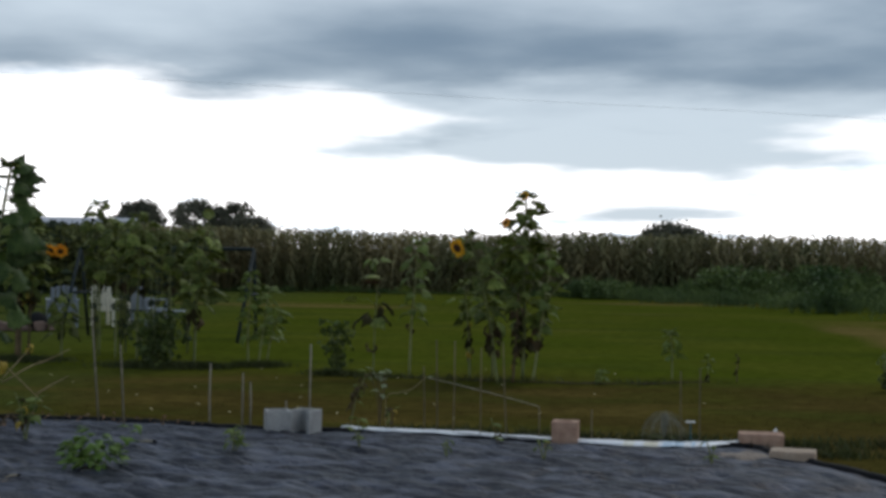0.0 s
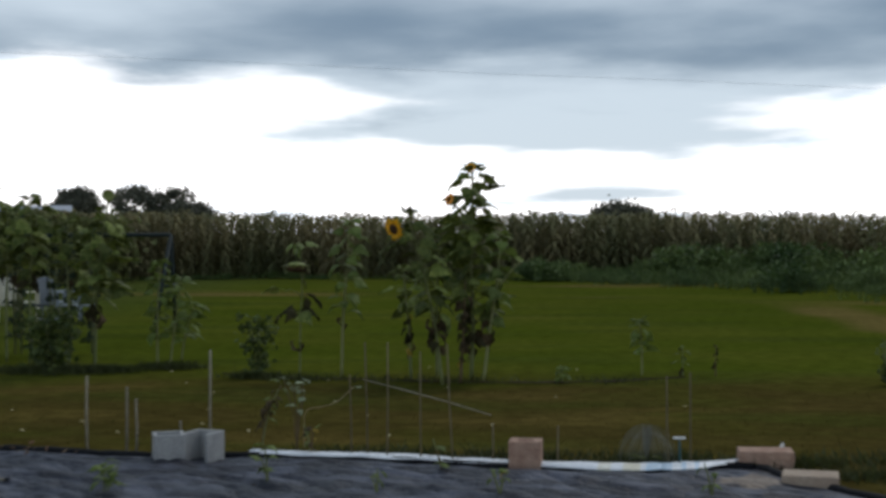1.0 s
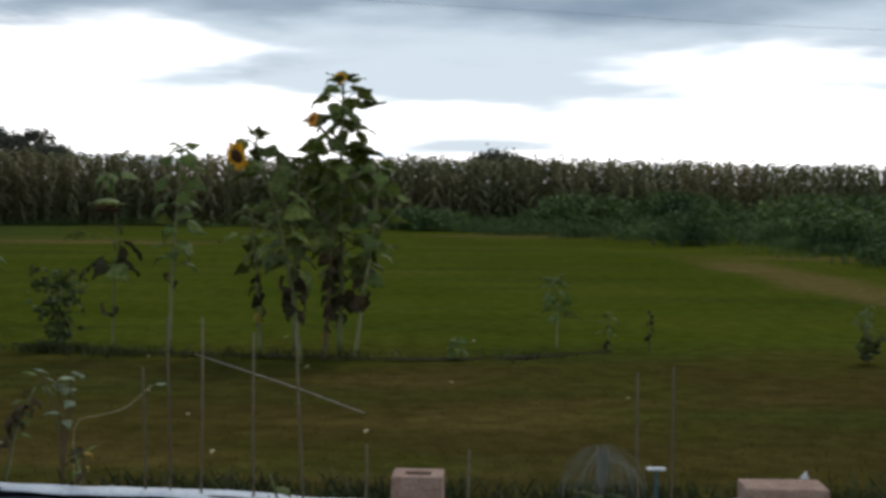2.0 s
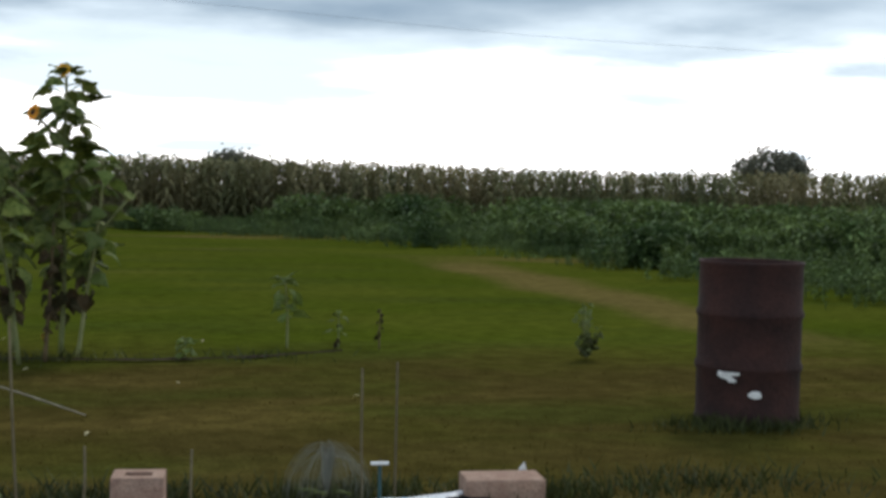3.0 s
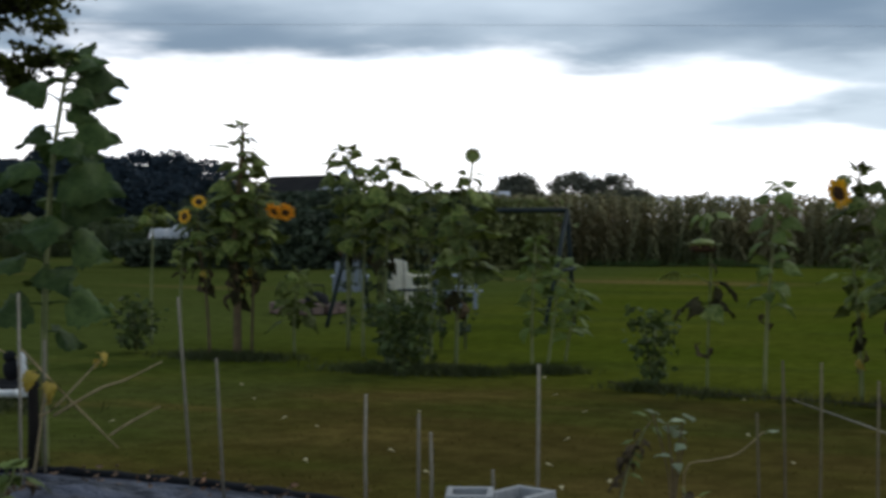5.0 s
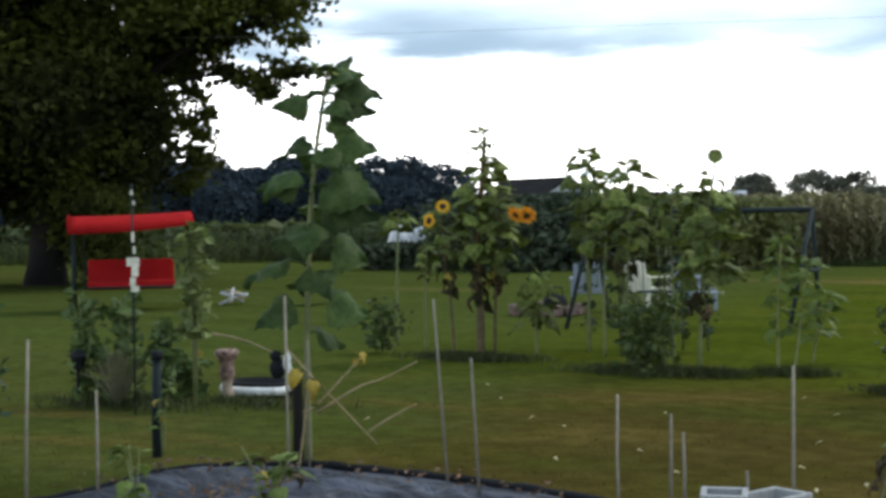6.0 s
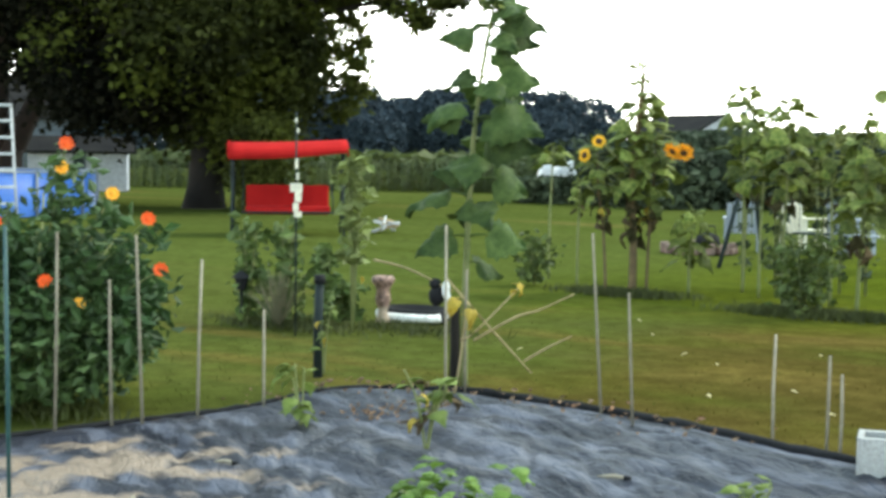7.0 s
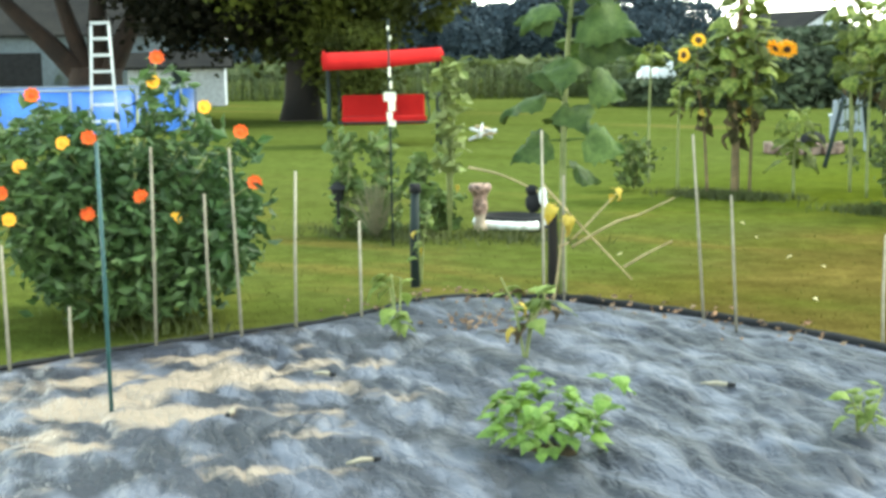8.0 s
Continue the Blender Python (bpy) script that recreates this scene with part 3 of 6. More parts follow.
# ---- plants: sunflowers ----
def leaf_data(name, material, width=0.80, droop=0.45, fold=0.16, petiole=0.45, wave=0.04, seed=0):
    """A heart-shaped leaf, one unit long in its blade, growing along +y: its stem climbs, the blade arches over and hangs by its droop."""
    prof = smooth_line([(0.0, 0.10), (0.05, 0.34), (0.15, 0.46), (0.30, 0.43), (0.48, 0.32), (0.68, 0.19), (0.86, 0.08), (1.0, 0.004)], 15)
    climb, verts, faces, stem = radians(32), [], [], [(0.0, 0.0, -0.03)]
    y, z = 0.0, 0.0
    for k in range(4):
        a = climb - radians(7) * k
        y, z = y + petiole / 4 * math.cos(a), z + petiole / 4 * math.sin(a)
        stem.append((0.0, y, z))
    last = 0.0
    for i, (s, w) in enumerate(prof):
        a = climb - radians(25) - radians(140) * droop * s ** 0.7
        y, z = y + (s - last) * math.cos(a), z + (s - last) * math.sin(a)
        last = s
        up = Vector((0, -math.sin(a), math.cos(a)))
        back = -0.10 if s < 0.1 else 0.0
        for side in (-1, -0.66, -0.33, 0, 0.33, 0.66, 1):
            e = abs(side)
            tooth = 1 + (0.13 if i % 2 else -0.08) * (e > 0.9)
            lump = noise.noise((side * 1.6 + seed * 3.1, s * 3.2, seed * 1.7)) * wave * 2.2
            off = fold * w * e - 0.35 * w * e * e + lump - (0.02 if e < 0.1 else 0.0)
            verts.append(Vector((side * w * width * tooth, y + back * e * math.cos(a), z + back * e * math.sin(a))) + up * off)
    for i in range(len(prof) - 1):
        for j in range(6):
            q = i * 7 + j
            faces.append((q, q + 1, q + 8, q + 7))
    tube(stem, [0.030, 0.026, 0.023, 0.020, 0.014], 4, verts, faces)
    return mesh_data(name, verts, faces, material, True)


LEAVES = [leaf_data("leaf", M_LEAF, 0.90, d, f, p, 0.055, k) for k, (d, f, p) in enumerate(((0.28, 0.10, 0.60), (0.42, 0.04, 0.72), (0.58, 0.12, 0.56), (0.20, 0.14, 0.80), (0.72, 0.05, 0.66)))]
LEAVES_GIANT = [leaf_data("leaf", M_LEAF_BIG, w, d, 0.06, p, 0.06, 15 + k) for k, (w, d, p) in enumerate(((1.0, 0.25, 0.35), (0.92, 0.42, 0.45), (1.05, 0.34, 0.40), (0.95, 0.55, 0.55)))]
LEAVES_YOUNG = [leaf_data("leaf", M_LEAF_YOUNG, 0.85, d, f, 0.55, 0.03, 20 + k) for k, (d, f) in enumerate(((0.22, 0.25), (0.40, 0.15), (0.60, 0.2)))]
LEAVES_DRY = [leaf_data("leaf", M_LEAF_DRY, w, d, f, 0.35, 0.09, 40 + k) for k, (w, d, f) in enumerate(((0.75, 0.7, 0.45), (0.6, 0.9, 0.6), (0.85, 0.6, 0.3)))]
LEAVES_DEAD = [leaf_data("leaf", M_LEAF_DEAD, w, d, 0.25, 0.35, 0.07, 50 + k) for k, (w, d) in enumerate(((0.85, 0.5), (0.75, 0.35), (0.95, 0.65)))]
LEAVES_YELLOW = [leaf_data("leaf", M_LEAF_YELLOW, 0.6, 0.9, 0.3, 0.4, 0.07, 60)]


def disc_data(r, name="flower_head", material=None):
    """A domed seed disc with a shallow back, facing +z."""
    bm = bmesh.new()
    bmesh.ops.create_uvsphere(bm, u_segments=18, v_segments=8, radius=1)
    for v in bm.verts:
        v.co = Vector((v.co.x * r, v.co.y * r, v.co.z * r * (0.28 if v.co.z > 0 else 0.42)))
    me = bpy.data.meshes.new(name)
    bm.to_mesh(me)
    bm.free()
    me.materials.append(material or M_DISC)
    me.polygons.foreach_set("use_smooth", [True] * len(me.polygons))
    return me


def petal_data(material, name="petal"):
    """One pointed ray petal, a unit long, along +x from the disc's edge, cupped upward."""
    verts, faces = [], []
    for q, w in ((0.0, 0.10), (0.35, 0.20), (0.72, 0.15), (1.0, 0.0)):
        z = 0.16 * q - 0.30 * q * q
        verts += [(q, -w, z + 0.05), (q, 0, z), (q, w, z + 0.05)] if w else [(q, 0, z)]
    for i in range(2):
        for j in range(2):
            k = i * 3 + j
            faces.append((k, k + 3, k + 4, k + 1))
    faces += [(6, 9, 7), (7, 9, 8)]
    return mesh_data(name, verts, faces, material, True)


PETALS = {"open": petal_data(M_PETAL), "orange": petal_data(M_PETAL_GOLD), "seed": petal_data(M_BRACT)}


def corolla_data(r, length, count, material, name, rise=0.2, seed=1, inner=0.55):
    """A ring of joined pointed lobes round a disc: one connected corolla or calyx."""
    g = random.Random(seed)
    verts, faces, n = [], [], 2 * count
    for k in range(n):
        a = 2 * math.pi * k / n
        verts.append((0.5 * r * math.cos(a), 0.5 * r * math.sin(a), -0.2 * r))
    for k in range(n):
        a, l = 2 * math.pi * k / n, r * 0.9 + length * (g.uniform(0.85, 1.1) if k % 2 else inner)
        verts.append((l * math.cos(a), l * math.sin(a), rise * length * (1.0 if k % 2 else 0.6)))
    for k in range(n):
        faces.append((k, (k + 1) % n, n + (k + 1) % n, n + k))
    faces.append(tuple(reversed(range(n))))
    return mesh_data(name, verts, faces, material, True)


def add_head(plant, at, facing, r, state, neck=None):
    """A flower head on a plant: open, orange, seed (drooping, spent) or bud."""
    f = Vector(facing).normalized()
    m = Matrix.Translation(at) @ f.to_track_quat("Z", "Y").to_matrix().to_4x4()
    seed = int(abs(at[0] * 977 + at[2] * 613)) + 3
    g = random.Random(seed)
    if neck:
        put("neck", tube_mesh("neck", neck, [0.012, 0.011, 0.012, 0.018][:len(neck)], M_STALK), plant)
    if state == "bud":
        head = put("flower_head", disc_data(r, "flower_head", M_BRACT), plant, m)
        put("calyx", corolla_data(r * 0.8, r * 0.9, 12, M_BRACT, "calyx", 1.2, seed), head)
        return head
    head = put("flower_head", disc_data(r), plant, m)
    put("calyx", corolla_data(r * 0.9, r * 0.6, 14, M_BRACT, "calyx", -0.3, seed), head, pose(0, 0, -0.22 * r))
    count, length = (8, 0.45) if state == "seed" else (17, 1.9) if state == "orange" else (17, 1.25)
    if state == "seed":
        put("receptacle", disc_data(r * 0.96, "receptacle", M_BRACT), head, pose(0, 0, -0.34 * r), "yellow-green back of the seed head")
    for layer in range(1 if state == "seed" else 2):
        for k in range(count):
            a = math.degrees(2 * math.pi * (k + 0.5 * layer) / count) + g.uniform(-6, 6)
            put("petal", PETALS[state], head, pose(0, 0, -0.06 * r * layer, 0, 0, a) @ pose(r * 0.86, 0, 0, g.uniform(-12, 12), g.uniform(-22, 12) + 6 * layer + (35 if state == "seed" else 0), 0) @ Matrix.Scale(r * length * g.uniform(0.8, 1.12), 4))
    return head


def stalk_at(line, z):
    """The point of a stalk (list of points) at the height z."""
    for a, b in zip(line, line[1:]):
        if a[2] <= z <= b[2]:
            k = (z - a[2]) / max(1e-6, b[2] - a[2])
            return Vector(a).lerp(Vector(b), k)
    return Vector(line[-1])


def sunflower(x, y, line, label, leaves=18, size=0.17, low=0.35, dead=0.45, heads=(), radius=0.016, dry=False, young=False, grow=0.3, reach=0.985, tip=True, seed=1, group="sunflower row", name="sunflower"):
    """A sunflower whose stalk runs through the points of line (relative to its foot); leaves above dead are green, below it withered."""
    g = random.Random(seed)
    plant = thing(name, x, y, label, "sunflower" if name == "sunflower" else "plant", group=group)
    fine = [tuple(p) for p in smooth_line(line, 3 * len(line) + 2)]
    top = fine[-1][2]
    size, leaves = size * 1.08, int(leaves * 1.8)
    rad = [radius * (1.0 - 0.5 * p[2] / top) for p in fine]
    put("stalk", tube_mesh("stalk", fine, rad, M_STALK_DRY if dry else M_STALK_PALE if young else M_STALK, 7), plant)
    for k in range(leaves):
        q = k / max(1, leaves - 1)
        z = low + (top - low) * q ** 0.86 * reach
        p = stalk_at(fine, z)
        az = math.degrees(k * 2.39996 + g.uniform(-0.4, 0.4))
        if z < dead:
            me, s, pitch = g.choice(LEAVES_DRY if g.random() > 0.55 else LEAVES_DEAD if g.random() > 0.06 else LEAVES_YELLOW), size * g.uniform(0.5, 0.85), g.uniform(-60, -15)
        else:
            me = g.choice(LEAVES_YOUNG if young else LEAVES)
            s = size * g.uniform(0.75, 1.15) * (1 - 0.5 * max(0.0, q - 0.8) / 0.2 * grow)
            pitch = g.uniform(-30, 8) + 50 * max(0.0, q - 0.75)
        put("leaf", me, plant, Matrix.Translation(p) @ pose(0, 0, 0, pitch, g.uniform(-48, 48), az) @ Matrix.Scale(s, 4))
    if tip:
        for k in range(6):
            put("leaf", g.choice(LEAVES_YOUNG if young else LEAVES), plant, Matrix.Translation(fine[-1]) @ pose(0, 0, 0, (18 if young else 38) + g.uniform(-30, 25), g.uniform(-35, 35), k * 61 + g.uniform(-15, 15)) @ Matrix.Scale(size * g.uniform(0.45, 0.62) * (1.35 if young else 1.0), 4))
    for h in heads:
        add_head(plant, *h)
    return plant


# ---- corn, weeds, far crop, woods ----
def corn_template(seed, height=1.0):
    """One corn plant, one unit high: stalk, arching leaves, tassel."""
    g = random.Random(seed)
    verts, faces = [], []
    tube([(0, 0, 0), (0.01, 0, 0.5), (0, 0.01, 0.92)], [0.012, 0.009, 0.005], 3, verts, faces)
    for k in range(20):
        z, a = 0.10 + 0.045 * k + g.uniform(-0.02, 0.02), (k % 2) * math.pi + g.uniform(-0.6, 0.6)
        l, up = g.uniform(0.17, 0.27) * (1 - 0.3 * abs(k - 8) / 10), g.uniform(0.5, 1.1)
        d, s = Vector((math.cos(a), math.sin(a), 0)), Vector((-math.sin(a), math.cos(a), 0))
        b = len(verts)
        for q, w in ((0, 0.011), (0.35, 0.022), (0.7, 0.016)):
            c = Vector((0, 0, z)) + d * l * q + Vector((0, 0, l * (up * q - 1.35 * q * q)))
            verts += [c - s * w, c + s * w]
        verts.append(Vector((0, 0, z)) + d * l + Vector((0, 0, l * (up - 1.35))))
        faces += [(b, b + 1, b + 3, b + 2), (b + 2, b + 3, b + 5, b + 4), (b + 4, b + 5, b + 6)]
    for k in range(3):
        a, b = g.uniform(0, 6.3), len(verts)
        e = Vector((math.cos(a) * 0.05, math.sin(a) * 0.05, g.uniform(0.02, 0.065)))
        verts += [Vector((-0.008, 0, 0.90)), Vector((0.008, 0.003, 0.90)), Vector((0, 0, 0.91)) + e]
        faces.append((b, b + 1, b + 2))
    return np.array([tuple(v) for v in verts]), faces


def weed_template(seed):
    """One leafy weed, one unit high: a few stems full of drooping pointed leaves."""
    g = random.Random(seed)
    verts, faces = [], []
    for st in range(3):
        a = g.uniform(0, 6.3)
        lean = Vector((math.cos(a) * 0.22, math.sin(a) * 0.22, g.uniform(0.75, 1.0)))
        tube([(0, 0, 0), lean * 0.5, lean], [0.014, 0.010, 0.004], 3, verts, faces)
        for k in range(9):
            p, az = lean * (0.2 + 0.09 * k), g.uniform(0, 6.3)
            d, s = Vector((math.cos(az), math.sin(az), g.uniform(-0.5, 0.5))), Vector((-math.sin(az), math.cos(az), 0))
            l, b = g.uniform(0.12, 0.24), len(verts)
            verts += [p, p + d * l * 0.45 + s * l * 0.22, p + d * l + Vector((0, 0, -l * 0.35)), p + d * l * 0.45 - s * l * 0.22]
            faces.append((b, b + 1, b + 2, b + 3))
    return np.array([tuple(v) for v in verts]), faces


CORN_LINE = smooth_line([(-15.5, 35.0), (-13.5, 35.3), (-12, 35.6), (-6, 37.0), (1, 36.4), (8, 35.6), (16, 34), (26, 31), (38, 25), (52, 14)], 700)


def build_corn():
    groups = []
    nrm = np.gradient(CORN_LINE, axis=0)
    nrm = np.stack([-nrm[:, 1], nrm[:, 0]], 1)
    nrm /= np.linalg.norm(nrm, axis=1)[:, None]
    temps = [corn_template(k) for k in range(6)]
    for row in range(12):
        pick = CORN_LINE[(row % 2)::(2 if row < 6 else 3)]
        nn = nrm[(row % 2)::(2 if row < 6 else 3)]
        xy = pick + nn * (row * 0.62) + rng.normal(0, 0.07, pick.shape)
        if row == 0:
            xy = xy[rng.uniform(size=len(xy)) > 0.25]
        kinds = rng.integers(0, 6, len(xy))
        for k, (v, f) in enumerate(temps):
            p = xy[kinds == k]
            q = np.concatenate([p, np.zeros((len(p), 1))], 1)
            hgt = 1.93 - 0.09 * (p[:, 0] > -4) - 0.02 * (p[:, 0] > 3) + 0.05 * np.sin(p[:, 0] * 0.35) + 0.06 * np.sin(p[:, 0] * 1.7 + p[:, 1]) + rng.normal(0, 0.05, len(p))
            groups.append(spread(v, f, q, rng.uniform(0, 6.3, len(p)), hgt, 0.05))
    stuff_object("corn_field", groups, M_CORN, "standing field corn with drying leaves and tan tassels", "corn")


build_corn()

WEED_FRONT = smooth_line([(-13, 35.0), (-6, 36.2), (0.9, 34.6), (3.8, 31.8), (6.7, 29.0), (8.5, 24.6), (8.9, 19.6), (9.6, 15), (11.5, 10), (15, 5)], 300)


def build_weeds():
    groups, temps = [], [weed_template(k) for k in range(5)]
    pts, hs = [], []
    for i in range(7500):
        k = rng.integers(0, 300)
        x, y = WEED_FRONT[k]
        jag = 2.0 * noise.noise((k * 0.11, 0, 0)) + 0.6 * noise.noise((k * 0.4, 5, 0)) - 0.6 * (rng.uniform() < 0.08)
        x, y = x + 0.6 * jag, y + 0.75 * jag
        depth = min(9.0, max(0.7, (x + 2) * 0.9)) * (rng.uniform(0, 1) ** 1.5 if i % 6 else -0.22 * rng.uniform(0, 1) ** 2)
        px, py = x + depth * 0.6, y + depth * 0.75
        clump = noise.noise((px * 0.45, py * 0.45, 1.0)) + 0.45 * noise.noise((px * 1.6, py * 1.6, 4.0))
        h = (0.20 + 0.10 * max(-1.0, depth) + 0.95 * max(0.0, clump + 0.12)) * rng.uniform(0.7, 1.2) * (0.45 if x < 0 else 1.0)
        pts.append((px, py, 0))
        hs.append(max(0.10, min(1.15, h * 0.86)))
    pts, hs = np.array(pts), np.array(hs)
    kinds = rng.integers(0, 5, len(pts))
    for k, (v, f) in enumerate(temps):
        s = kinds == k
        groups.append(spread(v, f, pts[s], rng.uniform(0, 6.3, s.sum()), hs[s], 0.12))
    stuff_object("weeds", groups, M_WEED, "lush green weeds along the edge of the corn", "weeds")


build_weeds()


def build_far_crop():
    """A low green crop beyond the lawn: plants along its front, a ragged canopy behind them."""
    line = smooth_line([(-60, 22), (-45, 29), (-30.5, 36.8), (-24, 41), (-18, 46)], 420)
    groups, temps = [], [corn_template(30 + k) for k in range(4)]
    for row in range(7):
        xy = line[(row % 2)::2] + np.array((-0.45, 0.62)) * row + rng.normal(0, 0.1, (210, 2))
        kinds = rng.integers(0, 4, len(xy))
        for k, (v, f) in enumerate(temps):
            p = xy[kinds == k]
            groups.append(spread(v, f, np.concatenate([p, np.zeros((len(p), 1))], 1), rng.uniform(0, 6.3, len(p)), rng.normal(1.16, 0.05, len(p)), 0.05))
    back = rng.uniform(0, 1, (9000, 2))
    i = (back[:, 0] * 419).astype(int)
    xy = line[i] + np.array((-0.60, 0.80)) * (3 + 75 * back[:, 1:2] ** 1.6) * np.array((1.0, 1.0))
    groups.append(leaf_cloud(np.concatenate([xy, rng.normal(1.02, 0.06, (9000, 1))], 1), 1.1, 0.5, 0.8))
    stuff_object("far_crop", groups, M_CROP, "low green crop field beyond the lawn", "crop field")


build_far_crop()


def build_woods(name, line, height, n, label, leaf=0.85, depth=12):
    """A distant belt of trees: overlapping crowns of many leaf clumps with an uneven top."""
    pts = smooth_line(line, 60)
    crowns = []
    for k in range(70):
        x, y = pts[rng.integers(0, 60)] + rng.normal(0, depth * 0.3, 2)
        h = height * rng.uniform(0.68, 1.08)
        crowns.append((x, y, h * 0.55, height * rng.uniform(0.32, 0.5), h * 0.47))
    c = np.array(crowns)[rng.integers(0, 70, n)]
    d = rng.normal(size=(n, 3))
    d /= np.linalg.norm(d, axis=1)[:, None]
    d *= rng.uniform(0.75, 1.03, n)[:, None]
    p = c[:, :3] + d * np.stack([c[:, 3], c[:, 3], c[:, 4]], 1)
    p = p[p[:, 2] > 0.1]
    low = np.concatenate([pts[rng.integers(0, 60, n // 4)] + rng.normal(0, 2, (n // 4, 2)), rng.uniform(0.2, height * 0.5, (n // 4, 1))], 1)
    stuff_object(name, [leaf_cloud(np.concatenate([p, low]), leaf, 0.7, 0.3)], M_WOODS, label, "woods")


build_woods("far_woods", [(-178, 55), (-150, 85), (-122, 108), (-106, 121), (-95, 130), (-86, 136)], 8.8, 190000, "dark belt of distant woods, tinted blue for haze", 0.55)


def tree(name, x, y, label, trunk, limbs, crowns, leaves, leaf_size, leaf_mat, clumps=160, spread_r=0.55, seed=1, bark=None, tufts=()):
    """A tree: tapered trunk and limbs, and a crown of leaf clumps inside ellipsoids (centre, radii), with gaps."""
    g = np.random.default_rng(seed)
    t = thing(name, x, y, label, "tree")
    put("trunk", tube_mesh("trunk", trunk[0], trunk[1], bark or M_BARK, 10), t)
    for pts, rad in limbs:
        put("limb", tube_mesh("limb", [tuple(p) for p in smooth_line(pts, 9)], list(np.linspace(rad, rad * 0.25, 9)), bark or M_BARK, 7), t)
    cs = []
    vol = np.array([c[3] * c[4] * c[5] for c in crowns]) ** 0.6
    for k in range(clumps):
        c = crowns[g.choice(len(crowns), p=vol / vol.sum())]
        d = g.normal(size=3)
        d /= np.linalg.norm(d)
        d *= g.uniform(0.45, 1.0) ** 0.5
        cs.append((c[0] + d[0] * c[3], c[1] + d[1] * c[4], c[2] + d[2] * c[5]))
    cs = np.array(cs)
    pick = cs[g.integers(0, clumps, leaves)]
    p = pick + g.normal(0, spread_r, (leaves, 3)) * np.array((1, 1, 0.75))
    for tx, ty, tz, tr in tufts:
        p = np.concatenate([p, np.array((tx, ty, tz)) + g.normal(0, 1, (int(330 * tr), 3)) * np.array((tr, tr, tr * 0.6)) * 0.55])
    v, f = leaf_cloud(p, leaf_size, 0.75, 0.3)
    put("crown", mesh_data("crown", v.tolist(), f, leaf_mat), t)
    return t


# the great maple behind the swing seat, with a bough that reaches over the lawn
tree("maple_tree", -23.5, 21.7, "large dark maple with a broad low crown on the lawn",
     ([(0, 0, -0.05), (0.05, 0, 0.5), (0.1, 0.05, 2.0), (0.0, 0.1, 4.5), (-0.1, 0.1, 7.5)], [0.54, 0.42, 0.38, 0.34, 0.2]),
     [([(0.1, 0, 2.2), (1.2, 0.9, 3.8), (2.6, 1.9, 5.4), (4.4, 2.9, 5.9)], 0.24), ([(0, 0, 2.6), (-1.6, -0.8, 4.2), (-3.4, -1.8, 5.6)], 0.26),
      ([(0, 0, 3.4), (0.6, -1.6, 5.0), (0.8, -3.2, 6.6)], 0.2), ([(0, 0.1, 4.0), (-0.8, 1.6, 6.0), (-1.2, 3.0, 8.0)], 0.2), ([(0, 0, 5.0), (1.4, 0.8, 7.0), (2.2, 1.2, 9.0)], 0.16), ([(1.6, 1.2, 4.2), (2.6, 2.2, 4.7), (3.8, 2.6, 4.75), (5.3, 2.6, 4.8)], 0.07)],
     [(0, 0, 8.0, 4.4, 4.4, 4.6), (1.2, 1.2, 6.2, 3.0, 3.0, 2.4), (0.2, -1.2, 4.0, 2.6, 2.5, 1.5), (3.3, 2.6, 6.6, 1.9, 1.7, 0.7), (2.4, 2.3, 5.4, 0.6, 0.6, 0.4), (0.2, 0.0, 3.9, 2.5, 2.2, 1.9), (0.9, 0.6, 2.8, 1.5, 1.4, 1.2), (0.8, 0.8, 1.7, 0.8, 0.8, 0.9), (-1.0, 0, 11.5, 4.2, 4.2, 2.5), (-0.6, -0.4, 2.8, 1.4, 1.2, 0.9)],
     120000, 0.19, M_MAPLE, 460, 0.40, 3, None,
     [(2.05, 2.6, 4.9, 0.35), (2.2, 2.6, 4.4, 0.35), (1.75, 2.6, 3.7, 0.40), (2.55, 2.6, 3.85, 0.28), (2.45, 2.6, 3.4, 0.30), (3.5, 2.6, 4.7, 0.40), (4.2, 2.6, 4.5, 0.50), (4.85, 2.6, 4.75, 0.40), (4.4, 2.6, 4.3, 0.35), (5.2, 2.6, 5.4, 0.32), (2.8, 2.6, 5.6, 0.3),
      (2.4, 2.6, 2.75, 0.42), (3.6, 2.6, 5.6, 0.3), (5.3, 2.6, 4.7, 0.22), (3.1, 2.6, 4.9, 0.3), (2.2, 2.6, 3.0, 0.35), (1.9, 2.6, 2.3, 0.4)])
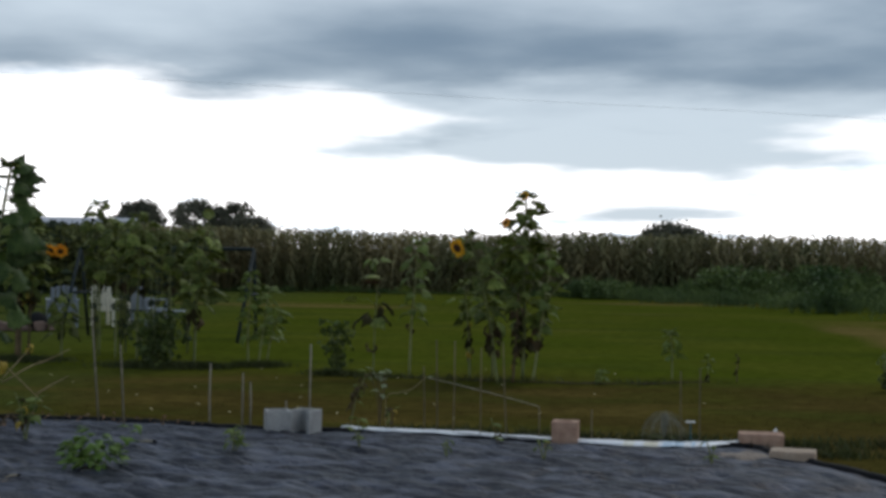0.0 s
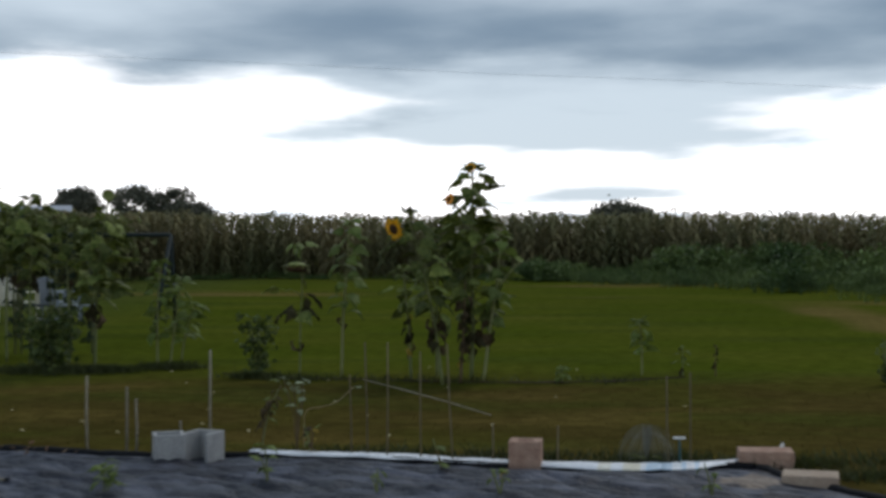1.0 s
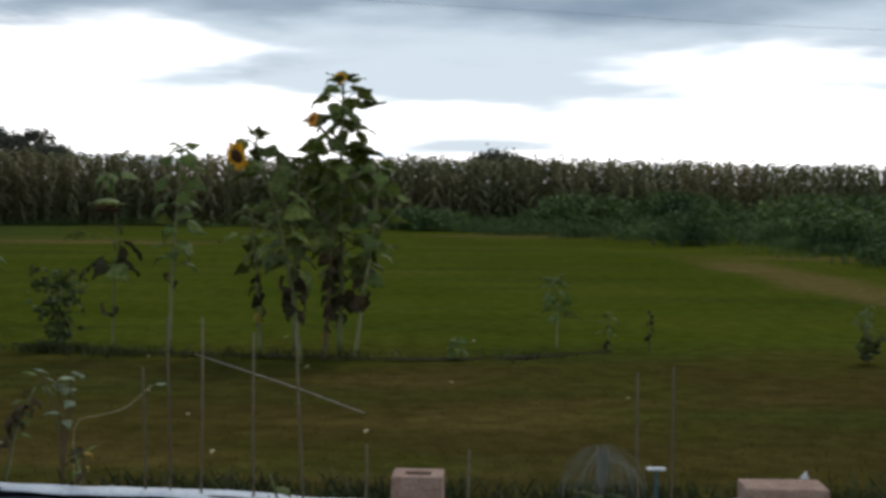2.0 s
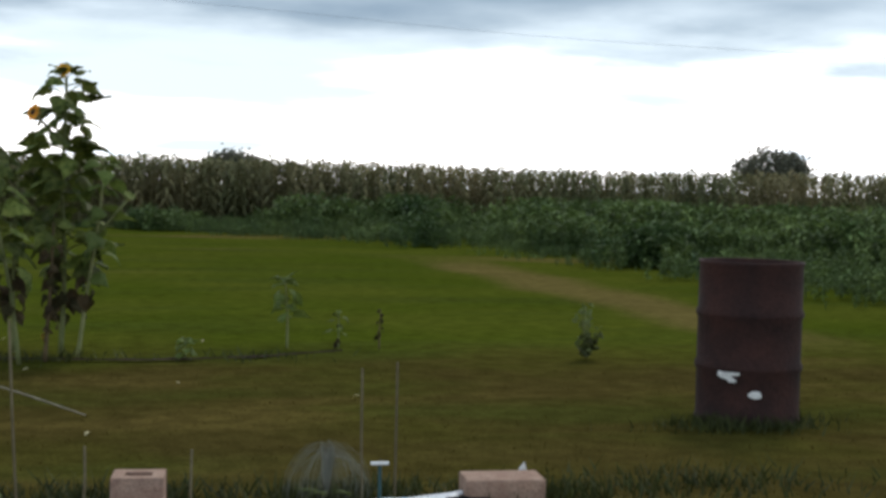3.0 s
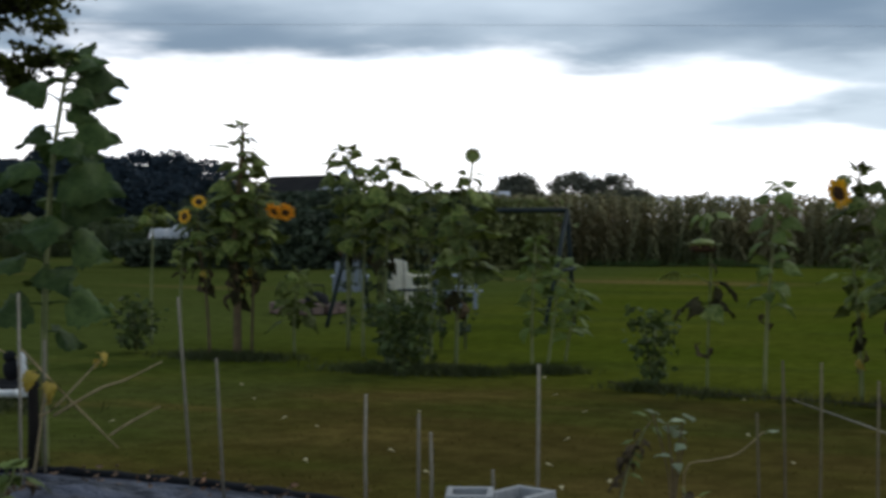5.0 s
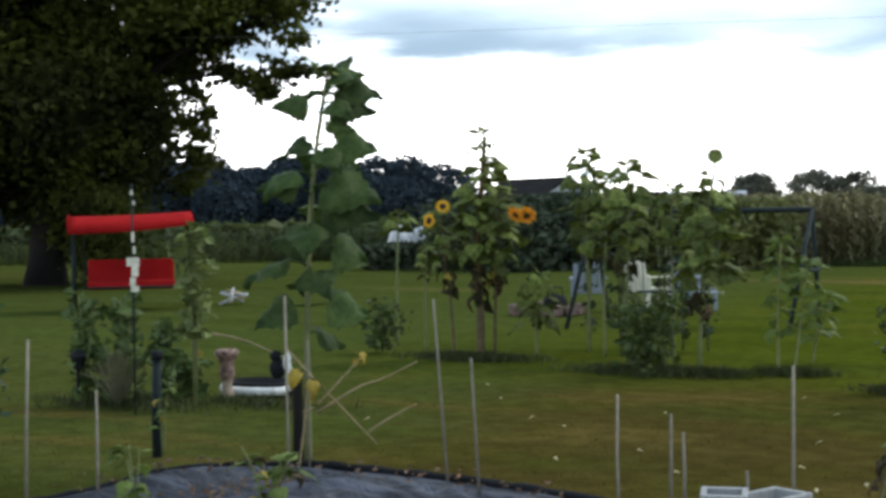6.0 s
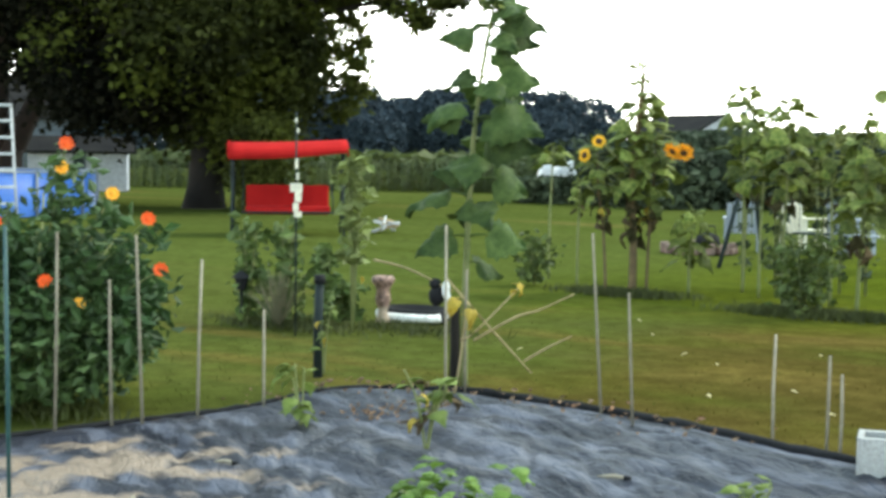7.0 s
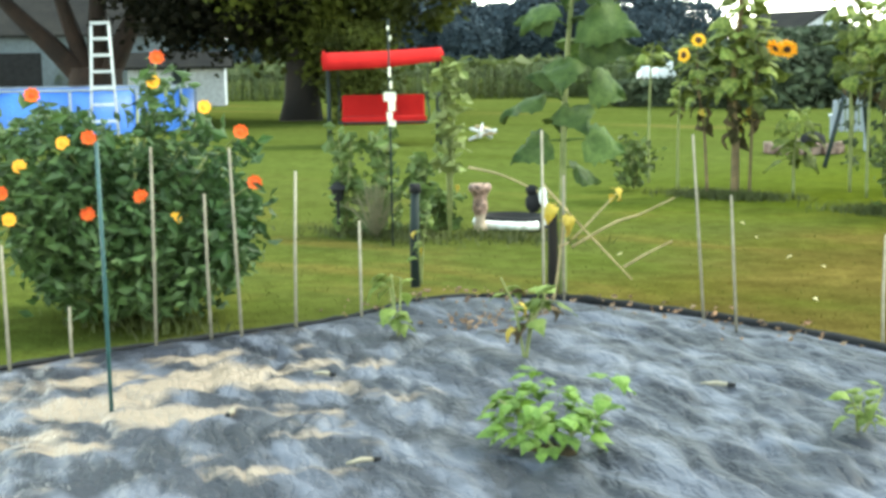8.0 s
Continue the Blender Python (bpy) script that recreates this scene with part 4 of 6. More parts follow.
# its dark crown, reaching right, stands in for shade under the great maple
tree("maple_tree", -30.6, 21.0, "forked maple with shade painted into its dark leaves, spreading beside the pool",
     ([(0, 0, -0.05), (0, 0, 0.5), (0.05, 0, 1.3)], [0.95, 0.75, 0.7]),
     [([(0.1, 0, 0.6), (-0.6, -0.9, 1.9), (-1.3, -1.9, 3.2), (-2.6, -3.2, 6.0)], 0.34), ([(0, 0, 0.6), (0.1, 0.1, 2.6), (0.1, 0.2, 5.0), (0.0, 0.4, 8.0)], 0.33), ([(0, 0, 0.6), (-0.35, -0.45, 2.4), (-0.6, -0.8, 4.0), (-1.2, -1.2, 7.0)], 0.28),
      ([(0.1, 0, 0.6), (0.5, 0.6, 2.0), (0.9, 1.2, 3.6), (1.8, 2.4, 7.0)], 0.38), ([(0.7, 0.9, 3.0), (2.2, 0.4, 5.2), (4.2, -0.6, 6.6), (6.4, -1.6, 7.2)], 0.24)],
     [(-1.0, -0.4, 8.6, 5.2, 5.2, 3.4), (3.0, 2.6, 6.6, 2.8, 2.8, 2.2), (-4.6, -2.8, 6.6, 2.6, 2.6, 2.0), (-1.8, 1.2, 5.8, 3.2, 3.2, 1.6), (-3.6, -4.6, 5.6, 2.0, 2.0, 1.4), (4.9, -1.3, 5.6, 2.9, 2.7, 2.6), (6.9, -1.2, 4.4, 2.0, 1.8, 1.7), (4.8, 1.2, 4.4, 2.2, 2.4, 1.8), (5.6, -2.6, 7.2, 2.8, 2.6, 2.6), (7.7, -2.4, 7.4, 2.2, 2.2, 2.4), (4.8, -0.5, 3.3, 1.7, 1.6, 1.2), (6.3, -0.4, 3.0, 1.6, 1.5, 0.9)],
     150000, 0.19, M_MAPLE_SHADED, 600, 0.46, 5, M_BARK_RED)
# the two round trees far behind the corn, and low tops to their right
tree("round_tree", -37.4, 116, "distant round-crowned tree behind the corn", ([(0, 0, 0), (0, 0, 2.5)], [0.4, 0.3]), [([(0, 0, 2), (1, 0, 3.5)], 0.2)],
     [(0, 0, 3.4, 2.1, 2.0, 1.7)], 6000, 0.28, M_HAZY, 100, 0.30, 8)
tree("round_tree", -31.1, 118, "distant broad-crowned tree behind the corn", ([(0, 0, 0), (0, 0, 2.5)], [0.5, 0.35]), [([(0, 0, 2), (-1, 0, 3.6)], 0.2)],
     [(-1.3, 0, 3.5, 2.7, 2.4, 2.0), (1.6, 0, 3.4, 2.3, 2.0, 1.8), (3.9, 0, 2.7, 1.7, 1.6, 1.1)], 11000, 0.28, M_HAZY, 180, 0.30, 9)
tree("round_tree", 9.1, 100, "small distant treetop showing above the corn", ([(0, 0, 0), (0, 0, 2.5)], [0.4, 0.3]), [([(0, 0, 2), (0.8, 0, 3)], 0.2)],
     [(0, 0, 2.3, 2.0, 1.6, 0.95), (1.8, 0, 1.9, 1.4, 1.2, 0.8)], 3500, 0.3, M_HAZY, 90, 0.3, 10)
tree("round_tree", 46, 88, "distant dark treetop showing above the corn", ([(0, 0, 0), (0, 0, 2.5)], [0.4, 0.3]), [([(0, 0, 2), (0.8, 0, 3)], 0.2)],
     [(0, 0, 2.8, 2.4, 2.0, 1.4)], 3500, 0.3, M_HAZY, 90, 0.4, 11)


def shrub(x, y, h, r, label, material=M_BUSH, n=900, leaf=0.12, seed=1, name="shrub", category="shrub", stems=5, spire=False, low=2):
    """A leafy shrub: several stems and one mass of leaves round them."""
    g = np.random.default_rng(seed)
    s = thing(name, x, y, label, category)
    lines = []
    for k in range(stems):
        a = 2 * math.pi * k / stems + g.uniform(-0.5, 0.5)
        q = r * g.uniform(0.25, 0.75)
        pts = [(0, 0, 0), (math.cos(a) * q * 0.4, math.sin(a) * q * 0.4, h * 0.45), (math.cos(a) * q, math.sin(a) * q, h * g.uniform(0.8, 0.97))]
        lines.append(smooth_line(pts, 12))
        put("stem", tube_mesh("stem", pts, [0.006 + 0.006 * h, 0.004 + 0.004 * h, 0.003], M_STALK, 5), s)
    c = np.array([ln[i] for ln, i in ((lines[g.integers(0, stems)], g.integers(low, 12)) for _ in range(n))])
    rad = r * (0.42 if not spire else 0.42) * (1.25 - 0.9 * (c[:, 2:3] / h if spire else 0.45))
    c = c + g.normal(0, 1, c.shape) * rad * np.array((1, 1, 0.55))
    c[:, 2] = np.clip(c[:, 2], 0.03, h * 1.04)
    v, f = leaf_cloud(c, leaf, 0.6, 0.3)
    put("foliage", mesh_data("foliage", v.tolist(), f, material), s)
    return s


# dark shrubbery behind the sunflowers, on the far side of the lawn
for k, (x, y, h, r) in enumerate(((-17.5, 33.0, 1.85, 2.0), (-15.2, 33.5, 1.9, 1.8), (-18.5, 32.4, 1.65, 1.1), (-13.2, 33.6, 1.8, 1.5), (-21.4, 35.4, 1.2, 1.2), (-11.4, 33.5, 1.65, 1.3), (-16.4, 31.5, 1.4, 1.3), (-20.8, 32.4, 0.62, 1.0))):
    shrub(x, y, h, r, "olive-green shrub at the far edge of the lawn" if k in (3, 5) else "dark dense shrub at the far edge of the lawn", M_OLIVE if k in (3, 5) else M_FAR, 2800, 0.27, 50 + k, "dark_shrub", "shrub", 6)


shrub(-21.35, 21.3, 2.1, 0.75, "dark leafy shrub beside the maple trunk", M_MAPLE, 5200, 0.13, 66, "dark_shrub", "shrub", 7)


# ---- sunflower row ----
sunflower(-0.13, 9.85, [(0, 0, 0), (0.02, 0, 0.6), (0.0, 0, 1.2), (0.02, 0, 1.7), (0.02, 0, 1.94)], "tallest sunflower with broad dark leaves and a half-open top bud", 40, 0.205, 0.30, 0.52, radius=0.020, grow=0.55, seed=4,
          heads=[((0.0, -0.05, 2.00), (-0.3, -0.9, 0.3), 0.026, "open"), ((-0.20, -0.05, 1.70), (-0.7, -0.6, 0.2), 0.024, "orange", [(0, 0, 1.5), (-0.12, -0.02, 1.62), (-0.19, -0.04, 1.68)])])
sunflower(-0.38, 9.30, [(0, 0, 0), (-0.06, 0, 0.5), (-0.16, 0.0, 1.0), (-0.27, 0, 1.40), (-0.31, 0, 1.52)], "sunflower with one open yellow flower bent over the lawn", 20, 0.17, 0.35, 0.62, seed=8,
          heads=[((-0.43, -0.10, 1.42), (-0.56, -0.68, -0.36), 0.052, "open", [(-0.31, 0, 1.48), (-0.36, 0.02, 1.54), (-0.41, -0.04, 1.48), (-0.43, -0.08, 1.43)])])
sunflower(-0.01, 9.62, [(0, 0, 0), (0.06, 0, 0.45), (0.12, 0, 0.85), (0.17, 0, 1.33)], "slender branching sunflower with pale upper leaves", 15, 0.15, 0.40, 0.55, seed=13, young=True,
          heads=[((0.33, -0.02, 1.12), (0.4, -0.5, 0.7), 0.03, "bud", [(0.12, 0, 0.85), (0.2, 0, 0.95), (0.28, -0.01, 1.05), (0.33, -0.02, 1.11)])])
sunflower(-0.70, 9.80, [(0, 0, 0), (-0.02, 0, 0.5), (-0.07, 0, 1.02)], "short sunflower with withered lower leaves", 14, 0.13, 0.25, 0.62, seed=17)
sunflower(-0.46, 9.98, [(0, 0, 0), (0.0, 0, 0.7), (0.03, 0, 1.36)], "sunflower with crowded leaves and dry stalk base", 18, 0.16, 0.30, 0.66, seed=21)
sunflower(-0.22, 9.45, [(0, 0, 0), (0.03, 0, 0.5), (0.05, 0, 0.95)], "spent sunflower with brown hanging leaves", 12, 0.13, 0.20, 0.80, dry=True, seed=22, tip=False)
sunflower(-1.39, 10.05, [(0, 0, 0), (0.02, 0, 0.6), (0.06, 0, 1.1), (0.09, 0, 1.46)], "slim sunflower with drooping leaves and a bare lower stalk", 15, 0.155, 0.50, 0.58, radius=0.015, grow=0.0, seed=25, young=True)
spent = sunflower(-1.78, 9.69, [(0.02, 0.10, 0), (0.03, 0.10, 0.5), (0.05, 0.09, 0.9), (0.04, 0.07, 1.20), (0.03, 0.03, 1.28)], "spent sunflower with its heavy seed head hanging down", 0, 0.18, 0.3, 0.4, radius=0.009, tip=False, seed=30,
                  heads=[((0.02, -0.07, 1.045), (0.0, -0.08, -1), 0.098, "seed", [(0.03, 0.03, 1.27), (0.03, -0.03, 1.27), (0.02, -0.07, 1.20), (0.02, -0.07, 1.08)])])
for q, (x1, z, az, s, pitch, kind) in enumerate(((-0.10, 0.84, 80, 0.16, -5, 0), (0.06, 0.80, -100, 0.20, -20, 1), (0.08, 0.79, -60, 0.17, -65, 1), (0.0, 0.66, 75, 0.17, -4, 1), (0.02, 0.66, -80, 0.19, -18, 1), (0.02, 0.64, 140, 0.16, -10, 1), (0.0, 0.63, -150, 0.2, -20, 0),
                                             (-0.12, 0.62, 95, 0.12, -40, 1), (0.04, 0.93, -80, 0.09, -30, 1), (-0.02, 0.38, 100, 0.13, -80, 2), (0.02, 0.36, -120, 0.12, -85, 2),
                                             (0.03, 1.27, 95, 0.13, -18, 3), (0.03, 1.28, -85, 0.14, -10, 3), (0.03, 1.27, 30, 0.12, -5, 3), (0.03, 1.26, 160, 0.12, -35, 3), (0.03, 1.29, -150, 0.10, -30, 3))):
    if abs(x1) > 0.07:
        put("leaf_stem", tube_mesh("leaf_stem", [(0.04, 0.09, z - 0.05), (x1 * 0.5, 0.06, z + 0.02), (x1, 0.05, z)], 0.004, M_STALK, 4), spent)
    put("leaf", (LEAVES, LEAVES_DEAD, LEAVES_DRY, LEAVES_YOUNG)[kind][q % 3], spent, Matrix.Translation((x1, 0.06, z)) @ pose(0, 0, 0, pitch, 25 - 50 * (q % 2), az) @ Matrix.Scale(s, 4))
sunflower(-3.41, 10.91, [(0, 0, 0), (0.0, 0, 0.5), (0.03, 0, 1.06)], "young sunflower with pale narrow leaves", 14, 0.125, 0.30, 0.2, radius=0.013, young=True, seed=33)
sunflower(-3.30, 10.98, [(0, 0, 0), (0.06, 0, 0.45), (0.12, 0, 0.9)], "young sunflower leaning beside its neighbour", 12, 0.13, 0.30, 0.2, radius=0.012, young=True, seed=34)
sunflower(-3.34, 11.67, [(0, 0, 0), (0.05, 0, 0.3), (0.14, 0, 0.58)], "short pale sunflower seedling with broad top leaves", 9, 0.15, 0.22, 0.1, radius=0.012, young=True, seed=36)
sunflower(-4.00, 10.67, [(0, 0, 0), (0.02, 0, 0.6), (0.06, 0, 1.2), (0.13, 0, 1.58), (0.15, 0, 1.75)], "tall sunflower with a single green bud", 30, 0.20, 0.52, 0.70, radius=0.018, grow=1.3, reach=0.90, tip=False, seed=41,
          heads=[((0.155, -0.01, 1.77), (0.3, -0.9, 0.3), 0.048, "bud")])
sunflower(-4.81, 11.07, [(0, 0, 0), (0.0, 0, 0.6), (0.02, 0, 1.2), (0.02, 0, 1.72)], "tall leafy sunflower without flowers", 20, 0.19, 0.88, 0.98, seed=44)
sunflower(-5.56, 11.89, [(0, 0, 0), (0.0, 0, 0.7), (-0.02, 0, 1.3), (0.0, 0, 1.86)], "tall sunflower with a narrow pointed top", 20, 0.20, 0.92, 1.02, seed=47)
sunflower(-6.26, 11.00, [(0, 0, 0), (0.0, 0, 0.5), (-0.03, 0, 1.0), (0.03, 0, 1.6), (0.06, 0.02, 2.06)], "woody old sunflower with brown withered leaves and several yellow flowers", 46, 0.19, 0.52, 0.92, radius=0.042, grow=1.3, dry=True, seed=52,
          heads=[((-0.38, -0.28, 1.29), (-0.15, -0.95, 0.1), 0.034, "open", [(0, 0, 0.95), (-0.22, -0.1, 1.15), (-0.35, -0.2, 1.27)]),
                 ((-0.24, -0.26, 1.42), (0.45, -0.6, 0.45), 0.034, "open", [(0, 0, 1.1), (-0.15, -0.1, 1.28), (-0.23, -0.2, 1.40)]),
                 ((0.44, -0.10, 1.33), (-0.12, -0.70, -0.50), 0.034, "orange", [(0.02, 0, 1.2), (0.24, -0.02, 1.48), (0.40, -0.05, 1.46), (0.44, -0.08, 1.36)]),
                 ((0.55, -0.10, 1.32), (0.30, -0.68, -0.50), 0.034, "orange", [(0.24, 0, 1.38), (0.42, -0.02, 1.42), (0.52, -0.06, 1.37)])])
sunflower(-6.18, 11.12, [(0, 0, 0), (0.02, 0, 0.6), (0.05, 0, 1.0), (0.08, 0, 1.48)], "half-withered sunflower crowding the woody one", 20, 0.19, 0.66, 0.86, seed=53, dry=True)
sunflower(-6.50, 10.92, [(0, 0, 0), (-0.04, 0, 0.6), (-0.10, 0, 0.95), (-0.12, 0, 1.32)], "half-withered side stalk beside the woody sunflower", 16, 0.18, 0.66, 0.84, seed=54, dry=True)
sunflower(-5.20, 11.45, [(0, 0, 0), (0.0, 0, 0.6), (0.02, 0, 1.1), (0.02, 0, 1.60)], "tall leafy sunflower in the thick of the row", 13, 0.18, 0.92, 0.98, seed=55)
sunflower(-4.45, 11.25, [(0, 0, 0), (0.0, 0, 0.6), (-0.02, 0, 1.1), (0.0, 0, 1.50)], "leafy sunflower behind the bushy plant", 12, 0.18, 0.90, 0.95, seed=57)
sunflower(-5.83, 11.30, [(0, 0, 0), (0.0, 0, 0.35), (0.04, 0, 0.72)], "short sunflower with broad drooping leaves", 10, 0.17, 0.30, 0.1, seed=56)
sunflower(-7.69, 11.79, [(0, 0, 0), (0.0, 0, 0.6), (0.03, 0, 1.35)], "sunflower with a bare stalk at the end of the row", 8, 0.15, 1.17, 0.4, seed=58)
sunflower(-7.09, 11.37, [(0, 0, 0), (0.0, 0, 0.5), (0.02, 0, 1.0)], "thin sunflower with a bare lower stalk", 7, 0.12, 0.72, 0.8, seed=59)
giant = sunflower(-4.33, 5.68, [(0, 0, 0), (0.0, 0, 0.5), (0.02, 0, 1.1), (0.07, 0, 1.6), (0.12, 0.04, 2.00)], "giant sunflower plant with very large leaves, no flower yet", 0, 0.20, radius=0.021, seed=71)
giant_line = [tuple(p) for p in smooth_line([(0, 0, 0), (0.0, 0, 0.5), (0.02, 0, 1.1), (0.07, 0, 1.6), (0.12, 0.04, 2.00)], 17)]
for k, (z, az, pitch, roll, size) in enumerate(((2.00, -10, 45, 10, 0.18), (2.00, -140, 45, 0, 0.13), (2.00, 150, 50, 0, 0.11), (1.98, -100, 14, 30, 0.19), (1.93, -30, 0, 30, 0.20), (1.88, -110, -10, 30, 0.18), (1.80, -75, -15, 50, 0.15), (1.64, -120, -15, 20, 0.20), (1.60, -40, -5, 40, 0.20), (1.52, 160, -10, -20, 0.24),
                                                 (2.00, -50, 26, 50, 0.17), (1.96, -62, 0, 55, 0.24), (1.90, -55, -14, 58, 0.23), (1.84, 122, 30, -60, 0.20), (1.78, -57, -20, 50, 0.09), (1.68, -60, -4, 70, 0.26),
                                                (1.72, 150, -30, -30, 0.18), (1.42, 123, 26, -55, 0.22), (1.46, -95, -10, 50, 0.32), (1.44, -57, 4, 50, 0.25), (1.34, -72, -6, 55, 0.29), (1.34, 20, -10, 10, 0.25), (1.14, 123, 24, -55, 0.17), (1.05, 123, -6, -20, 0.28),
                                                (1.03, -130, -22, 20, 0.25), (1.14, -60, -14, 58, 0.27), (0.84, 150, -20, -40, 0.24), (0.84, -58, -12, 58, 0.28), (0.98, 40, -15, 0, 0.24), (1.60, 40, 0, 10, 0.22), (1.93, 60, 10, -10, 0.17), (1.26, -150, -20, 0, 0.26), (0.70, -40, -25, 40, 0.20))):
    put("leaf", LEAVES_GIANT[k * 7 % 4], giant, Matrix.Translation(stalk_at(giant_line, z)) @ pose(0, 0, 0, pitch, roll, az) @ Matrix.Scale(size, 4))
sunflower(1.51, 10.10, [(0, 0, 0), (0.0, 0, 0.25), (-0.02, 0, 0.5)], "small pale sunflower seedling on its own", 9, 0.11, 0.22, 0.05, radius=0.010, young=True, seed=75)
sunflower(1.90, 10.08, [(0, 0, 0), (0.0, 0, 0.15), (0.0, 0, 0.27)], "tiny seedling in the worn lawn", 6, 0.07, 0.05, 0.1, radius=0.007, seed=76, tip=False)
sunflower(0.72, 9.52, [(0, 0, 0), (0.0, 0, 0.05), (0.0, 0, 0.12)], "tiny pale seedling on the bed edge", 5, 0.07, 0.03, 0.0, radius=0.006, young=True, seed=77)
sunflower(2.20, 10.0, [(0, 0, 0), (0.0, 0, 0.15), (0.01, 0, 0.30)], "thin dry stalk with a few leaves", 4, 0.06, 0.1, 0.3, radius=0.007, dry=True, seed=78, tip=False)
shrub(-2.19, 10.0, 0.60, 0.17, "small bushy green plant in the sunflower row", n=260, leaf=0.07, seed=61, name="bushy_plant", category="plant")
shrub(-4.41, 10.51, 0.60, 0.30, "bushy mixed green plant at the sunflower bed", n=520, leaf=0.085, seed=62, name="bushy_plant", category="plant")
shrub(-7.45, 11.14, 0.52, 0.20, "low green bush at the end of the sunflower row", n=260, leaf=0.08, seed=63, name="bushy_plant", category="plant")
shrub(3.65, 9.42, 0.44, 0.10, "pale green young plant with a dark base", M_YOUNG, n=46, leaf=0.055, seed=64, name="young_plant", category="plant", stems=4)
shrub(3.66, 9.42, 0.17, 0.09, "dark tuft round the young plant's foot", M_TUFT, n=90, leaf=0.06, seed=65, name="dark_tuft", category="plant", stems=3)


for k, (x, h) in enumerate(((-5.79, 1.92), (-5.45, 1.83), (-5.38, 1.74), (-5.01, 1.60), (-4.80, 1.57), (-4.55, 1.55))):
    shrub(x, 12.4, h, 0.10, "tall narrow seed spire behind the sunflowers", M_FAR, n=150, leaf=0.075, seed=140 + k, name="seed_spire", category="plant", stems=2, spire=True)


# ---- soil and grass ----
def build_soil_beds():
    """Narrow dark strips of dug soil under the plants."""
    for k, (line, w) in enumerate((([(-2.6, 10.25), (-1.9, 9.85), (-1.1, 9.70), (-0.3, 9.55), (0.5, 9.46), (1.2, 9.60), (1.9, 9.90)], 0.06),)):
        p = smooth_line(line, 60)
        verts, faces = [], []
        for i, (x, y) in enumerate(p):
            e = w * (0.65 + 0.6 * noise.noise((i * 0.3, k, 0))) * max(0.08, noise.noise((i * 0.21, 9, k)) + 0.62) * min(1, i / 6 + 0.1, (59 - i) / 6 + 0.1)
            for j in (-1, -0.4, 0.4, 1):
                verts.append((x, y + e * j, 0.003 + (0.010 if abs(j) < 1 else 0) * (1 + noise.noise((i * 0.5, j, 3)))))
        for i in range(59):
            for j in range(3):
                q = i * 4 + j
                faces.append((q, q + 4, q + 5, q + 1))
        tagged(new("soil_bed", mesh_data("soil_bed", verts, faces, M_SOIL, True)), "dark strip of dug soil under the plants", "soil bed", kind="structure")


build_soil_beds()


def outside_cloth(xy):
    """True for points on the lawn side of the cloth's rim."""
    rim = RIM[np.argsort(RIM[:, 0])]
    return (xy[:, 1] > np.interp(xy[:, 0], rim[:, 0], rim[:, 1], left=-9, right=-9) + 0.03) | (xy[:, 0] < -5.3)


def build_grass():
    areas = ((-9, 6, 2.0, 6.2, 5000, 0.026, 0.008), (-9, 6, 6.2, 9.0, 1800, 0.022, 0.008))
    groups = []
    for x0, x1, y0, y1, n, h, w in areas:
        xy = np.stack([rng.uniform(x0, x1, n), rng.uniform(y0, y1, n)], 1)
        xy = xy[outside_cloth(xy)]
        groups.append(xy)
    xy = np.concatenate(groups)
    dry = xy[:, 0] > -3.4 + rng.normal(0, 0.8, len(xy))
    stuff_object("lawn_grass", [blades(xy[~dry], 0.022, 0.007)], M_BLADE, "short mown grass blades of the lawn", "grass")
    stuff_object("dry_grass", [blades(xy[dry], 0.020, 0.007)], M_BLADE_DRY, "short brown grass blades on the worn lawn", "grass")
    tufts = []
    for x, y, r, n in ((-4.4, 10.45, 0.6, 2600), (-3.9, 10.5, 0.35, 1200), (-6.3, 10.9, 0.6, 2400), (-2.2, 9.9, 0.25, 700), (-1.7, 9.75, 0.45, 260), (-3.25, 10.8, 0.35, 900), (-0.9, 9.65, 0.6, 150), (-0.2, 9.6, 0.6, 150), (1.1, 9.55, 0.5, 60),
                       (3.5, 6.55, 0.45, 700), (1.9, 5.1, 0.32, 420), (2.2, 4.7, 0.3, 300), (1.1, 5.2, 0.45, 700), (0.2, 5.25, 0.5, 700), (-0.6, 5.40, 0.5, 500), (2.6, 5.2, 0.7, 500), (-7.0, 7.1, 0.7, 900), (-6.1, 7.5, 0.5, 500), (-5.6, 3.9, 0.5, 400)):
        d = rng.normal(0, 0.5, (n, 2)) * np.array((r, r * 0.45))
        xy = np.array((x, y)) + d
        tufts.append(blades(xy[outside_cloth(xy)], 0.065, 0.012, 0.5))
    stuff_object("long_grass", tufts, M_TUFT, "longer dark grass round plant feet and edges", "grass")


build_grass()


